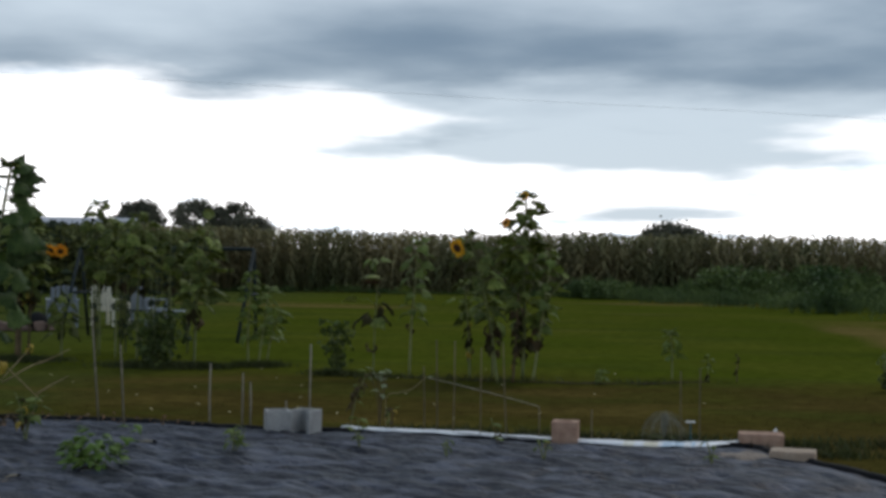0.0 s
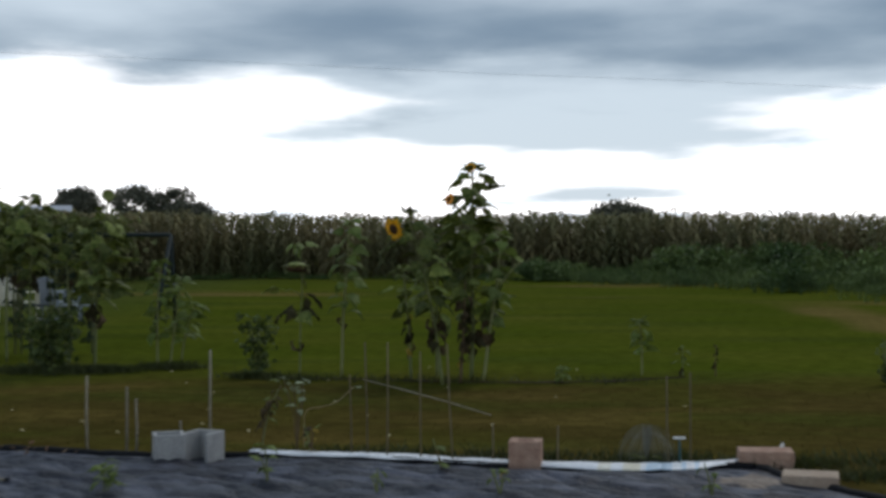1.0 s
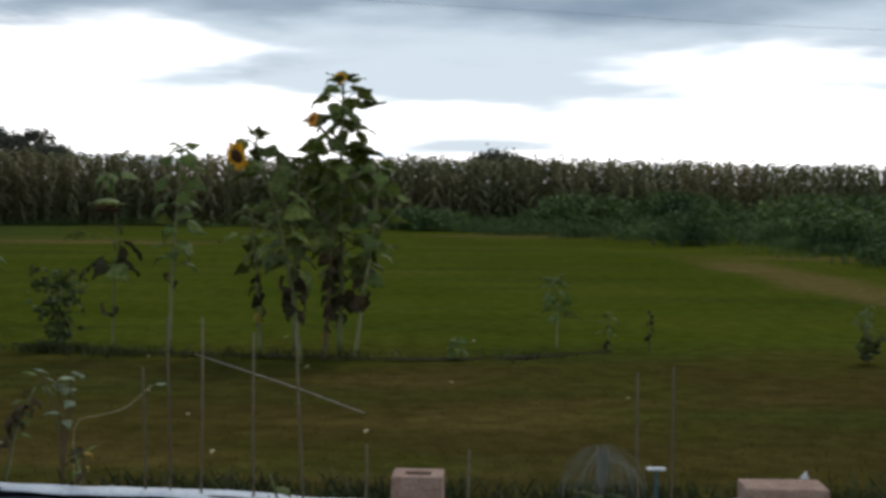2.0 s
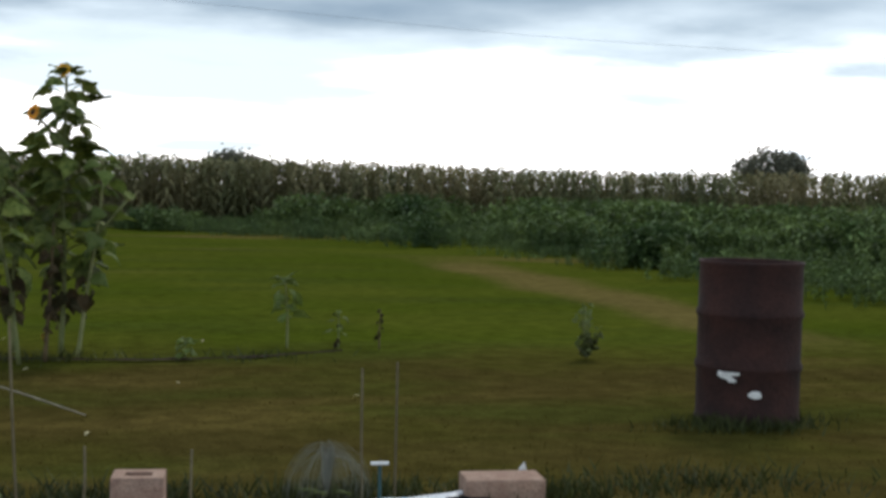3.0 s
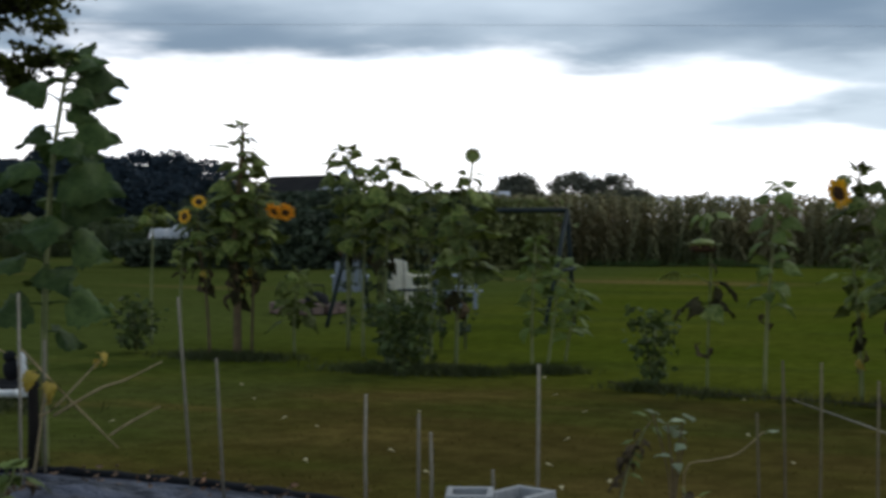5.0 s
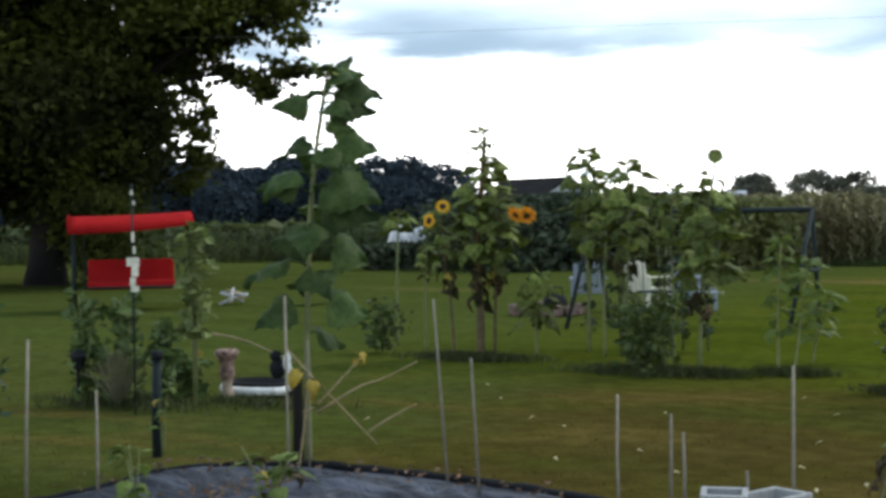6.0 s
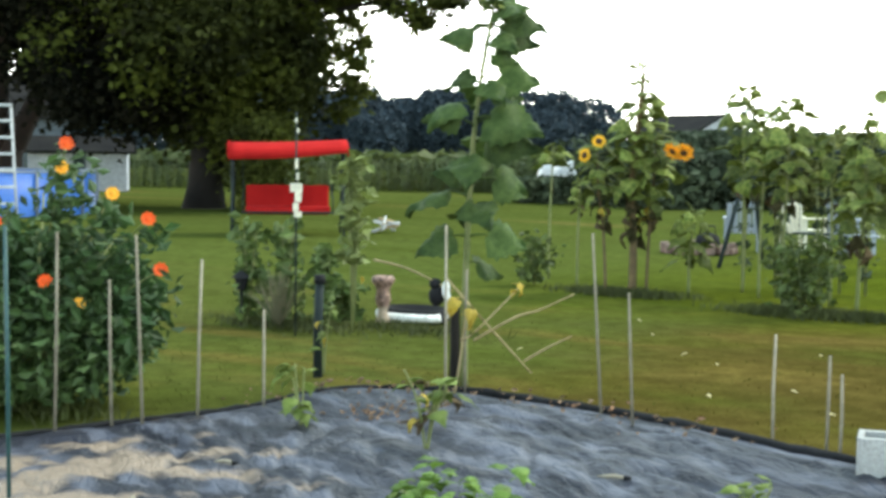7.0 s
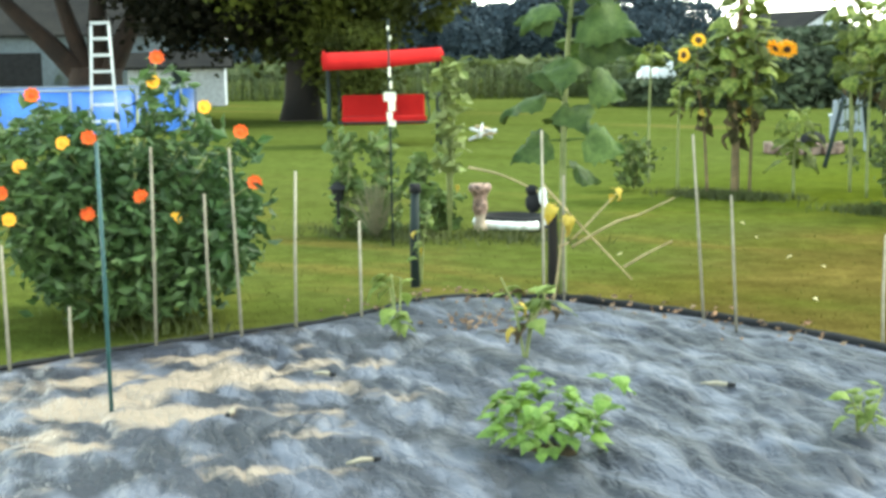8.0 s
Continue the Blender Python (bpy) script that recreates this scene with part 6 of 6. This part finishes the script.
put("rod", tube_mesh("rod", [(0, 0, -0.05), (0, 0, 0.30), (0.01, 0, 0.54)], [0.028, 0.027, 0.024], M_STEEL, 8), post1)
put("top_cap", tube_mesh("top_cap", [(0.01, 0, 0.53), (0.01, 0, 0.58)], [0.036, 0.030], M_BLACK, 8), post1)
vine(-5.20, 5.52, 0.42, 14, 0.055, "yellow-tinged vine at the dark post", seed=23, spread_r=0.12, yellow=0.25, soil=False)
post2 = thing("fence_post", -4.37, 5.64, "dark wooden corner post of the plot", "post")
put("rod", tube_mesh("rod", [(0, 0, -0.05), (0.005, 0, 0.25), (0, 0, 0.50)], [0.030, 0.028, 0.026], M_BARK, 8), post2)
orn = thing("garden_ornament", -4.40, 5.56, "black, white and yellow painted ornament on the corner post", "ornament", z=0.46)
for nm, c, s, mt in (("body", (-0.03, 0, 0.06), (0.048, 0.04, 0.055), M_BLACK), ("head", (-0.035, -0.01, 0.125), (0.034, 0.03, 0.030), M_BLACK), ("front", (0.045, -0.02, 0.10), (0.021, 0.02, 0.050), M_WHITE), ("tail", (0.060, -0.02, 0.02), (0.017, 0.016, 0.075), M_WHITE)):
    bm = bmesh.new()
    bmesh.ops.create_uvsphere(bm, u_segments=14, v_segments=8, radius=1)
    for v in bm.verts:
        v.co = Vector((v.co.x * s[0], v.co.y * s[1], v.co.z * s[2])) * (1 + 0.12 * noise.noise(v.co * 2)) + Vector(c)
    part(nm, bm, mt, orn, "", True)
wilt = thing("withered_vine", -4.28, 5.55, "yellow withered leaves on tan dry branches", "dry vine")
for pts in (([(-0.02, 0, 0.0), (0.02, 0, 0.22), (0.05, 0, 0.46)]), ([(-0.1, 0.02, 0.62), (0.1, 0.05, 0.43), (0.37, 0.15, 0.14)]), ([(0.08, 0.03, 0.30), (0.28, 0.12, 0.43), (0.38, 0.2, 0.47), (0.55, 0.26, 0.56)]),
            ([(0.32, 0.15, 0.20), (0.42, 0.2, 0.27), (0.54, 0.26, 0.34)]), ([(0.02, 0, 0.30), (0.1, 0.02, 0.35), (0.24, 0.2, 0.57)]), ([(-0.5, -0.1, 0.70), (-0.3, -0.05, 0.66), (-0.05, 0.02, 0.55)])):
    put("branch", tube_mesh("branch", [tuple(p) for p in smooth_line(pts, 9)], list(np.linspace(0.0075, 0.0035, 9)), M_TWIG, 5), wilt)
for k, (x, y, z, s) in enumerate(((0.04, -0.05, 0.53, 0.13), (0.09, -0.05, 0.48, 0.12), (0.22, 0.18, 0.60, 0.09), (0.04, -0.03, 0.44, 0.10), (-0.6, -0.1, 0.60, 0.05), (0.25, 0.16, 0.57, 0.06))):
    put("leaf", LEAVES_YELLOW[0], wilt, Matrix.Translation((x, y, z)) @ pose(0, 0, 0, -30, 20 * (k % 3 - 1), 200 + 40 * k) @ Matrix.Scale(s, 4))
basin = thing("garden_pond", -6.50, 8.02, "round black pond basin with a white stone rim", "pond basin")
basin.scale = (0.78, 0.78, 0.9)
rv, rf = [], []
for ring, (r, z) in enumerate(((0.36, 0.0), (0.38, 0.10), (0.34, 0.11), (0.30, 0.03))):
    rv += [(r * math.cos(2 * math.pi * k / 30), r * 0.75 * math.sin(2 * math.pi * k / 30), z) for k in range(30)]
for j in range(3):
    rf += [(j * 30 + k, j * 30 + (k + 1) % 30, j * 30 + 30 + (k + 1) % 30, j * 30 + 30 + k) for k in range(30)]
rf.append(tuple(range(90, 120)))
put("basin", mesh_data("basin", rv, rf, M_BLACK, True), basin)
rim_pts = []
for k in range(25):
    a = math.pi + 0.35 + 2.45 * k / 24
    rim_pts.append((0.40 * math.cos(a), 0.31 * math.sin(a), 0.045 + 0.006 * noise.noise((k * 0.7, 0, 0))))
put("rim", tube_mesh("rim", rim_pts, [0.036 + 0.006 * noise.noise((k * 0.9, 4, 0)) for k in range(25)], M_WHITE, 8), basin, None, "white rim")
pot = thing("glazed_urn", -6.58, 7.72, "speckled brown glazed urn flaring to a dark-spotted lip", "urn")
for nm, prof, mt in (("foot", [(0.0, 0), (0.055, 0), (0.058, 0.02), (0.040, 0.05), (0.036, 0.10), (0.045, 0.125)], M_PAVER), ("bowl", [(0.040, 0.12), (0.058, 0.16), (0.056, 0.21), (0.050, 0.25), (0.066, 0.285), (0.086, 0.31), (0.088, 0.335), (0.074, 0.355), (0.060, 0.345), (0.0, 0.32)], M_TERRACOTTA)):
    v = [(r * math.cos(2 * math.pi * k / 16), r * math.sin(2 * math.pi * k / 16), z) for r, z in prof for k in range(16)]
    f = [(j * 16 + k, j * 16 + (k + 1) % 16, j * 16 + 16 + (k + 1) % 16, j * 16 + 16 + k) for j in range(len(prof) - 1) for k in range(16)]
    put(nm, mesh_data(nm, v, f, mt, True), pot)


# ---- red canopy swing seat ----
def swing_seat(x, y, turn):
    s = thing("garden_swing", x, y, "red canvas canopy swing seat on a dark steel frame", "garden swing", turn=turn)
    W = 0.92
    # canopy: a shallow arched cloth with a hanging valance
    verts, faces = [], []
    prof = [(-0.62, 1.24), (-0.60, 1.36), (-0.3, 1.44), (0.1, 1.48), (0.5, 1.46), (0.62, 1.41), (0.64, 1.32)]
    for i in range(13):
        px = -W + 2 * W * i / 12
        sag = 0.025 * math.sin(math.pi * i / 12) - 0.05 * (px / W) + 0.008 * noise.noise((i, 0, 0))
        for q, z in prof:
            verts.append((px, q, z - sag * (0.6 if z > 1.3 else 1.2)))
    for i in range(12):
        for j in range(6):
            faces.append((i * 7 + j, i * 7 + j + 7, i * 7 + j + 8, i * 7 + j + 1))
    me = mesh_data("canopy", verts, faces, M_RED, True)
    c = put("canopy", me, s)
    sol = c.modifiers.new("thickness", "SOLIDIFY")
    sol.thickness = 0.012
    for px in (-W, W):
        v = [(px, q, z - (0.05 * -(px / W)) * 0.0) for q, z in prof]
        put("valance", mesh_data("valance", v + [(px + (0.012 if px > 0 else -0.012), q, z) for q, z in prof], [tuple(range(7)), tuple(reversed(range(7, 14)))] + [(k, (k + 1) % 7, 7 + (k + 1) % 7, 7 + k) for k in range(7)], M_RED), s)
    for px in (-W + 0.06, W - 0.06):
        put("leg", tube_mesh("leg", [(px, -0.62, 0), (px, -0.1, 1.30)], 0.022, M_STEEL, 8), s)
        put("leg", tube_mesh("leg", [(px, 0.62, 0), (px, 0.1, 1.30)], 0.022, M_STEEL, 8), s)
        put("canopy_arm", tube_mesh("canopy_arm", [(px, -0.58, 1.24), (px, 0, 1.34), (px, 0.6, 1.30)], 0.014, M_STEEL, 6), s)
    put("top_rail", tube_mesh("top_rail", [(-W + 0.05, 0, 1.31), (W - 0.05, 0, 1.31)], 0.022, M_STEEL, 8), s)
    box_part("backrest", (-0.66, 0.16, 0.40), (0.66, 0.26, 0.88), M_RED, s, 0.03, m=pose(0, 0.10, -0.05, -12, 0, 0))
    box_part("seat", (-0.66, -0.34, 0.36), (0.66, 0.20, 0.45), M_RED, s, 0.03)
    put("seat_rail", tube_mesh("seat_rail", [(-0.72, -0.36, 0.36), (0.72, -0.36, 0.36)], 0.016, M_STEEL, 6), s)
    for px in (-0.70, 0.70):
        put("arm", tube_mesh("arm", [(px, -0.34, 0.36), (px, -0.30, 0.60), (px, 0.2, 0.62), (px, 0.28, 0.85)], 0.014, M_STEEL, 6), s)
        put("hanger", tube_mesh("hanger", [(px, -0.15, 0.60), (px, 0, 1.31)], 0.006, M_STEEL, 5), s)


swing_seat(-14.95, 15.50, 44)


# ---- children's swing frame ----
def swing_frame():
    s = thing("swing_set", 0, 0, "dark green steel swing frame on the lawn", "swing set")
    a, b = Vector((-6.95, 15.10, 1.36)), Vector((-4.29, 15.10, 1.36))
    side = (b - a).cross(Vector((0, 0, 1))).normalized()
    put("top_bar", tube_mesh("top_bar", [a, b], 0.030, M_STEEL, 8), s)
    for e in (a, b):
        for q in (-0.62, 0.62):
            put("leg", tube_mesh("leg", [e, e + side * q - Vector((0, 0, 1.36)) - (b - a) * 0.035], 0.027, M_STEEL, 8), s)
        put("cross_bar", tube_mesh("cross_bar", [e + side * -0.31 - Vector((0, 0, 0.68)), e + side * 0.31 - Vector((0, 0, 0.68))], 0.018, M_STEEL, 6), s)
    for k in (0.30, 0.52):
        p = a.lerp(b, k)
        for q in (-0.17, 0.17):
            o = (b - a).normalized() * q
            put("chain", tube_mesh("chain", [p + o, p + o - Vector((0, 0, 0.95))], 0.005, M_STEEL, 4), s)
        bm = bmesh.new()
        box(bm, (-0.22, -0.09, 0), (0.22, 0.09, 0.025), 0.006, Matrix.Translation(p - Vector((0, 0, 0.96))) @ Matrix.Rotation(math.atan2((b - a).y, (b - a).x), 4, "Z"))
        part("swing_board", bm, M_STEEL if k < 0.4 else M_GREY, s)


swing_frame()


# ---- lawn chairs and fire ring ----
def lawn_chair(x, y, turn, material, label):
    c = thing("lawn_chair", x, y, label, "chair", turn=turn, group="chairs at the fire ring")
    c.scale = (0.82, 0.82, 0.82)
    for k in range(5):
        box_part("back_slat", (-0.25 + 0.105 * k, 0.20, 0.36), (-0.165 + 0.105 * k, 0.225, 0.86 + 0.05 * math.sin(math.pi * (k + 0.5) / 5)), material, c, 0.006, m=pose(0, 0, 0, -10, 0, 0))
    for k in range(4):
        box_part("seat_slat", (-0.26, -0.24 + 0.115 * k, 0.36), (0.26, -0.145 + 0.115 * k, 0.385), material, c, 0.006)
    for px in (-0.27, 0.27):
        box_part("leg", (px - 0.025, -0.26, 0), (px + 0.025, -0.20, 0.56), material, c, 0.006)
        box_part("leg", (px - 0.025, 0.24, 0), (px + 0.025, 0.30, 0.56), material, c, 0.006)
        box_part("armrest", (px - 0.05, -0.30, 0.56), (px + 0.05, 0.32, 0.585), material, c, 0.008)


lawn_chair(-8.05, 17.3, 205, M_GREY, "grey resin lawn chair beside the fire ring")
lawn_chair(-7.40, 17.9, 160, M_CREAM, "cream resin lawn chair beside the fire ring")
lawn_chair(-6.74, 18.0, 140, M_GREY, "light grey resin lawn chair near the swing frame")
ring = thing("fire_ring", -8.35, 16.6, "ring of brownish stones round a fire pit", "fire ring")
ring.scale = (0.8, 0.8, 0.9)
for k in range(15):
    a = 2 * math.pi * k / 15
    bm = bmesh.new()
    box(bm, (-0.085, -0.07, 0), (0.085 + 0.02 * (k % 3), 0.07, 0.09 + 0.025 * (k * 7 % 4)), 0.025)
    for v in bm.verts:
        v.co += Vector((noise.noise(v.co * 9 + Vector((k, 0, 0))), noise.noise(v.co * 8 + Vector((0, k, 0))), 0)) * 0.02
    bmesh.ops.transform(bm, matrix=pose(0.58 * math.cos(a), 0.58 * math.sin(a), 0, 0, 0, math.degrees(a) + 90), verts=bm.verts)
    part("stone", bm, M_FIRESTONE, ring)
bm = bmesh.new()
bmesh.ops.create_cone(bm, cap_ends=True, segments=24, radius1=0.52, radius2=0.48, depth=0.04, matrix=Matrix.Translation((0, 0, 0.02)))
part("ash", bm, M_SOIL, ring, "dark ash")
kettle = thing("kettle", -8.15, 16.45, "small blackened kettle on the fire ring", "kettle", z=0.04)
kv = [(r * math.cos(2 * math.pi * k / 14), r * math.sin(2 * math.pi * k / 14), z) for r, z in ((0.13, 0), (0.17, 0.1), (0.15, 0.2), (0.05, 0.25), (0.0, 0.26)) for k in range(14)]
put("body", mesh_data("body", kv, [(j * 14 + k, j * 14 + (k + 1) % 14, j * 14 + 14 + (k + 1) % 14, j * 14 + 14 + k) for j in range(4) for k in range(14)], M_BLACK, True), kettle)
put("handle", tube_mesh("handle", [(-0.12, 0, 0.2), (-0.1, 0, 0.34), (0.1, 0, 0.34), (0.12, 0, 0.2)], 0.012, M_BLACK, 6), kettle)
logs = thing("branch_pile", -14.3, 17.18, "small pile of pale cut branches on the lawn", "branches")
for k in range(11):
    put("branch", tube_mesh("branch", [(-0.22, 0, 0.0), (0.02, 0.03 * (k % 3 - 1), 0.03), (0.20 + 0.02 * (k % 4), 0.02, 0.012 * (k % 3))], [0.028, 0.024, 0.016], M_TWIG if k % 3 == 0 else M_LADDER, 6), logs, pose(0.035 * (k % 4) - 0.05, 0.04 * (k % 5) - 0.08, 0.03 + 0.014 * k, 0, 9 * (k % 5 - 2), 10 + 47 * k))


# ---- pool, ladder, buildings ----
def pool(x, y, r, h):
    p = thing("pool", x, y, "round above-ground pool with a blue wall and grey rail", "swimming pool")
    n, verts, faces = 48, [], []
    for rr, z in ((r, 0), (r, h), (r - 0.03, h), (r - 0.03, 0.05)):
        verts += [(rr * math.cos(2 * math.pi * k / n), rr * math.sin(2 * math.pi * k / n), z + (0.01 * math.sin(k * 3.0) if z else 0)) for k in range(n)]
    for j in range(3):
        faces += [(j * n + k, j * n + (k + 1) % n, j * n + n + (k + 1) % n, j * n + n + k) for k in range(n)]
    put("wall", mesh_data("wall", verts, faces, M_BLUE, True), p)
    put("rail", tube_mesh("rail", [((r - 0.01) * math.cos(2 * math.pi * k / 36), (r - 0.01) * math.sin(2 * math.pi * k / 36), h + 0.02) for k in range(37)], 0.028, M_GREY, 6), p)
    for k in range(14):
        a = 2 * math.pi * k / 14
        put("upright", tube_mesh("upright", [((r + 0.03) * math.cos(a), (r + 0.03) * math.sin(a), 0), ((r + 0.03) * math.cos(a), (r + 0.03) * math.sin(a), h)], 0.03, M_GREY, 6), p)
    bm = bmesh.new()
    bmesh.ops.create_circle(bm, cap_ends=True, segments=n, radius=r - 0.03, matrix=Matrix.Translation((0, 0, h - 0.15)))
    part("water", bm, mat("pool_water", (0.05, 0.22, 0.42), (0.06, 0.25, 0.45), 1, 8, 0.08, 0.3), p)


pool(-25.2, 16.1, 3.0, 0.84)


def ladder(x, y, turn):
    l = thing("pool_ladder", x, y, "white A-shaped ladder leaning over the pool wall", "ladder", turn=turn)
    for sgn in (-1, 1):
        for e in (-1, 1):
            put("rail", tube_mesh("rail", [(sgn * 0.25, e * 0.45, 0), (sgn * 0.16, e * 0.05, 2.12)], 0.026, M_LADDER, 6), l)
    for k in range(6):
        z, w = 0.28 + 0.31 * k, 0.235 - 0.011 * k
        for e in (-1, 1):
            q = e * (0.45 - 0.40 * z / 2.12)
            box_part("step", (-w, q - 0.05, z - 0.025), (w, q + 0.05, z + 0.025), M_LADDER, l, 0.006)
    box_part("platform", (-0.18, -0.12, 2.10), (0.18, 0.12, 2.15), M_LADDER, l, 0.01)


ladder(-22.2, 15.35, 55)


def building(name, x, y, turn, w, d, h, roof_h, wall, roof, label, openings=(), category="building", gable=None):
    """A small gabled building: walls, roof with eaves, and openings with frames."""
    b = thing(name, x, y, label, category, turn=turn)
    bm = bmesh.new()
    box(bm, (-w / 2, -d / 2, 0), (w / 2, d / 2, h), 0.01)
    part("wall", bm, wall, b)
    v = [(-w / 2, -d / 2, h), (w / 2, -d / 2, h), (w / 2, 0, h + roof_h), (-w / 2, 0, h + roof_h), (-w / 2, d / 2, h), (w / 2, d / 2, h)]
    put("gable", mesh_data("gable", v, [(0, 3, 4), (1, 5, 2), (0, 1, 2, 3), (3, 2, 5, 4), (0, 4, 5, 1)], gable or wall), b)
    for s in (-1, 1):
        e, t = 0.25, 0.08
        v = [(-w / 2 - e, s * (d / 2 + e), h - roof_h * e * 2 / d + 0.01), (w / 2 + e, s * (d / 2 + e), h - roof_h * e * 2 / d + 0.01), (w / 2 + e, 0, h + roof_h + 0.01), (-w / 2 - e, 0, h + roof_h + 0.01)]
        put("roof", mesh_data("roof", v + [(p[0], p[1], p[2] + t) for p in v], [(0, 1, 2, 3), (7, 6, 5, 4), (0, 4, 5, 1), (1, 5, 6, 2), (2, 6, 7, 3), (3, 7, 4, 0)], roof), b)
    for nm, x0, x1, z0, z1, mt in openings:
        f = box_part(nm, (x0, -d / 2 - 0.05, z0), (x1, -d / 2 + 0.02, z1), mt, b, 0.008)
        for q in (x0 - 0.06, x1):
            box_part("frame", (q, -d / 2 - 0.07, z0), (q + 0.06, -d / 2 + 0.01, z1 + 0.06), M_GREYSIDING, f, 0.004)
    return b


building("shed", -27.6, 54.5, -18, 3.6, 3.2, 2.4, 0.75, M_ROOF, M_ROOF, "dark weathered shed with a pale gable under a low roof", [("door", -0.5, 0.5, 0, 1.9, M_STEEL), ("window", 0.9, 1.5, 1.75, 2.25, M_SIDING)], gable=M_SIDING)
building("white_house", -31.9, 86, 15, 6.4, 5.0, 2.3, 0.75, M_SIDING, M_SIDING, "far white low house with a pale roof", [("window", -2.2, -1.2, 1.0, 1.9, M_STEEL), ("door", 0.3, 1.2, 0, 2.0, M_GREY), ("window", 1.8, 2.7, 1.0, 1.9, M_STEEL)], "house")
# a black panel on the garage wall paints the dark shade there
building("garage", -47.5, 30.2, 62, 9.0, 6.0, 2.6, 1.6, M_GREYSIDING, M_ROOF, "grey-blue sided garage with a black panel for shade", [("shade_panel", -3.4, -0.2, 0, 1.9, M_BLACK), ("door", 1.2, 2.1, 0, 2.0, M_GREY)], "garage")
building("white_shed", -36.7, 28.5, 48, 3.1, 2.0, 1.30, 0.40, M_SIDING, M_ROOF, "small white shed with pale sloping roof", [("door", -0.1, 0.2, 0, 1.2, M_STEEL)])
for x, y in ((-21.72, 33.8), (-21.22, 34.1)):
    t = thing("white_tank", x, y, "white plastic tank at the lawn's far edge", "tank")
    bm = bmesh.new()
    bmesh.ops.create_uvsphere(bm, u_segments=18, v_segments=10, radius=0.36)
    for v in bm.verts:
        v.co = Vector((v.co.x, v.co.y, max(0.0, v.co.z * 1.6 + 0.65)))
    part("shell", bm, M_PLASTIC, t, "", True)

# ---- overhead cable ----
cable = thing("overhead_cable", 0, 0, "thin dark overhead cable high across the field", "cable")
cp = []
for az, el in ((62, 6.9), (48, 7.6), (35.7, 7.9), (20.7, 8.08), (9, 7.85), (0, 7.45), (-7.2, 7.08), (-20, 6.2), (-40, 4.9)):
    a, dd = radians(az), 30.0
    cp.append((-dd * math.sin(a), dd * math.cos(a), 1.27 + dd * math.tan(radians(el))))
put("wire", tube_mesh("wire", [tuple(p) for p in smooth_line(cp, 80)], 0.0030, M_CABLE, 5), cable)

# ---- fallen yellow leaves on the lawn ----
fallen = leaf_data("blade", M_FALLEN, 0.7, 0.4, 0.3, 0.1, 0.08, 99)
for k, (x, y) in enumerate(((-3.64, 7.32), (-2.29, 8.48), (-3.98, 7.6), (-1.77, 6.07), (-2.91, 6.72), (-0.85, 7.05), (-1.43, 9.39), (-0.3, 8.9), (0.9, 10.4), (-3.1, 10.2), (-2.5, 6.2), (-4.6, 8.3), (-0.55, 10.6), (0.1, 6.6), (-1.2, 7.9), (-2.0, 6.6), (-3.3, 8.1), (-2.7, 9.2), (-4.9, 7.1), (-1.6, 6.3), (-5.1, 9.0), (0.6, 8.2), (1.6, 7.6), (-2.1, 7.4), (-0.6, 6.1), (-3.2, 6.3))):
    lf = thing("fallen_leaf", x, y, "small bleached yellow leaf fallen on the lawn", "leaf", z=0.02, turn=k * 67, group="fallen leaves")
    put("blade", fallen, lf, pose(0, 0, 0.012, 0, 12, 0) @ Matrix.Scale(0.035, 4))
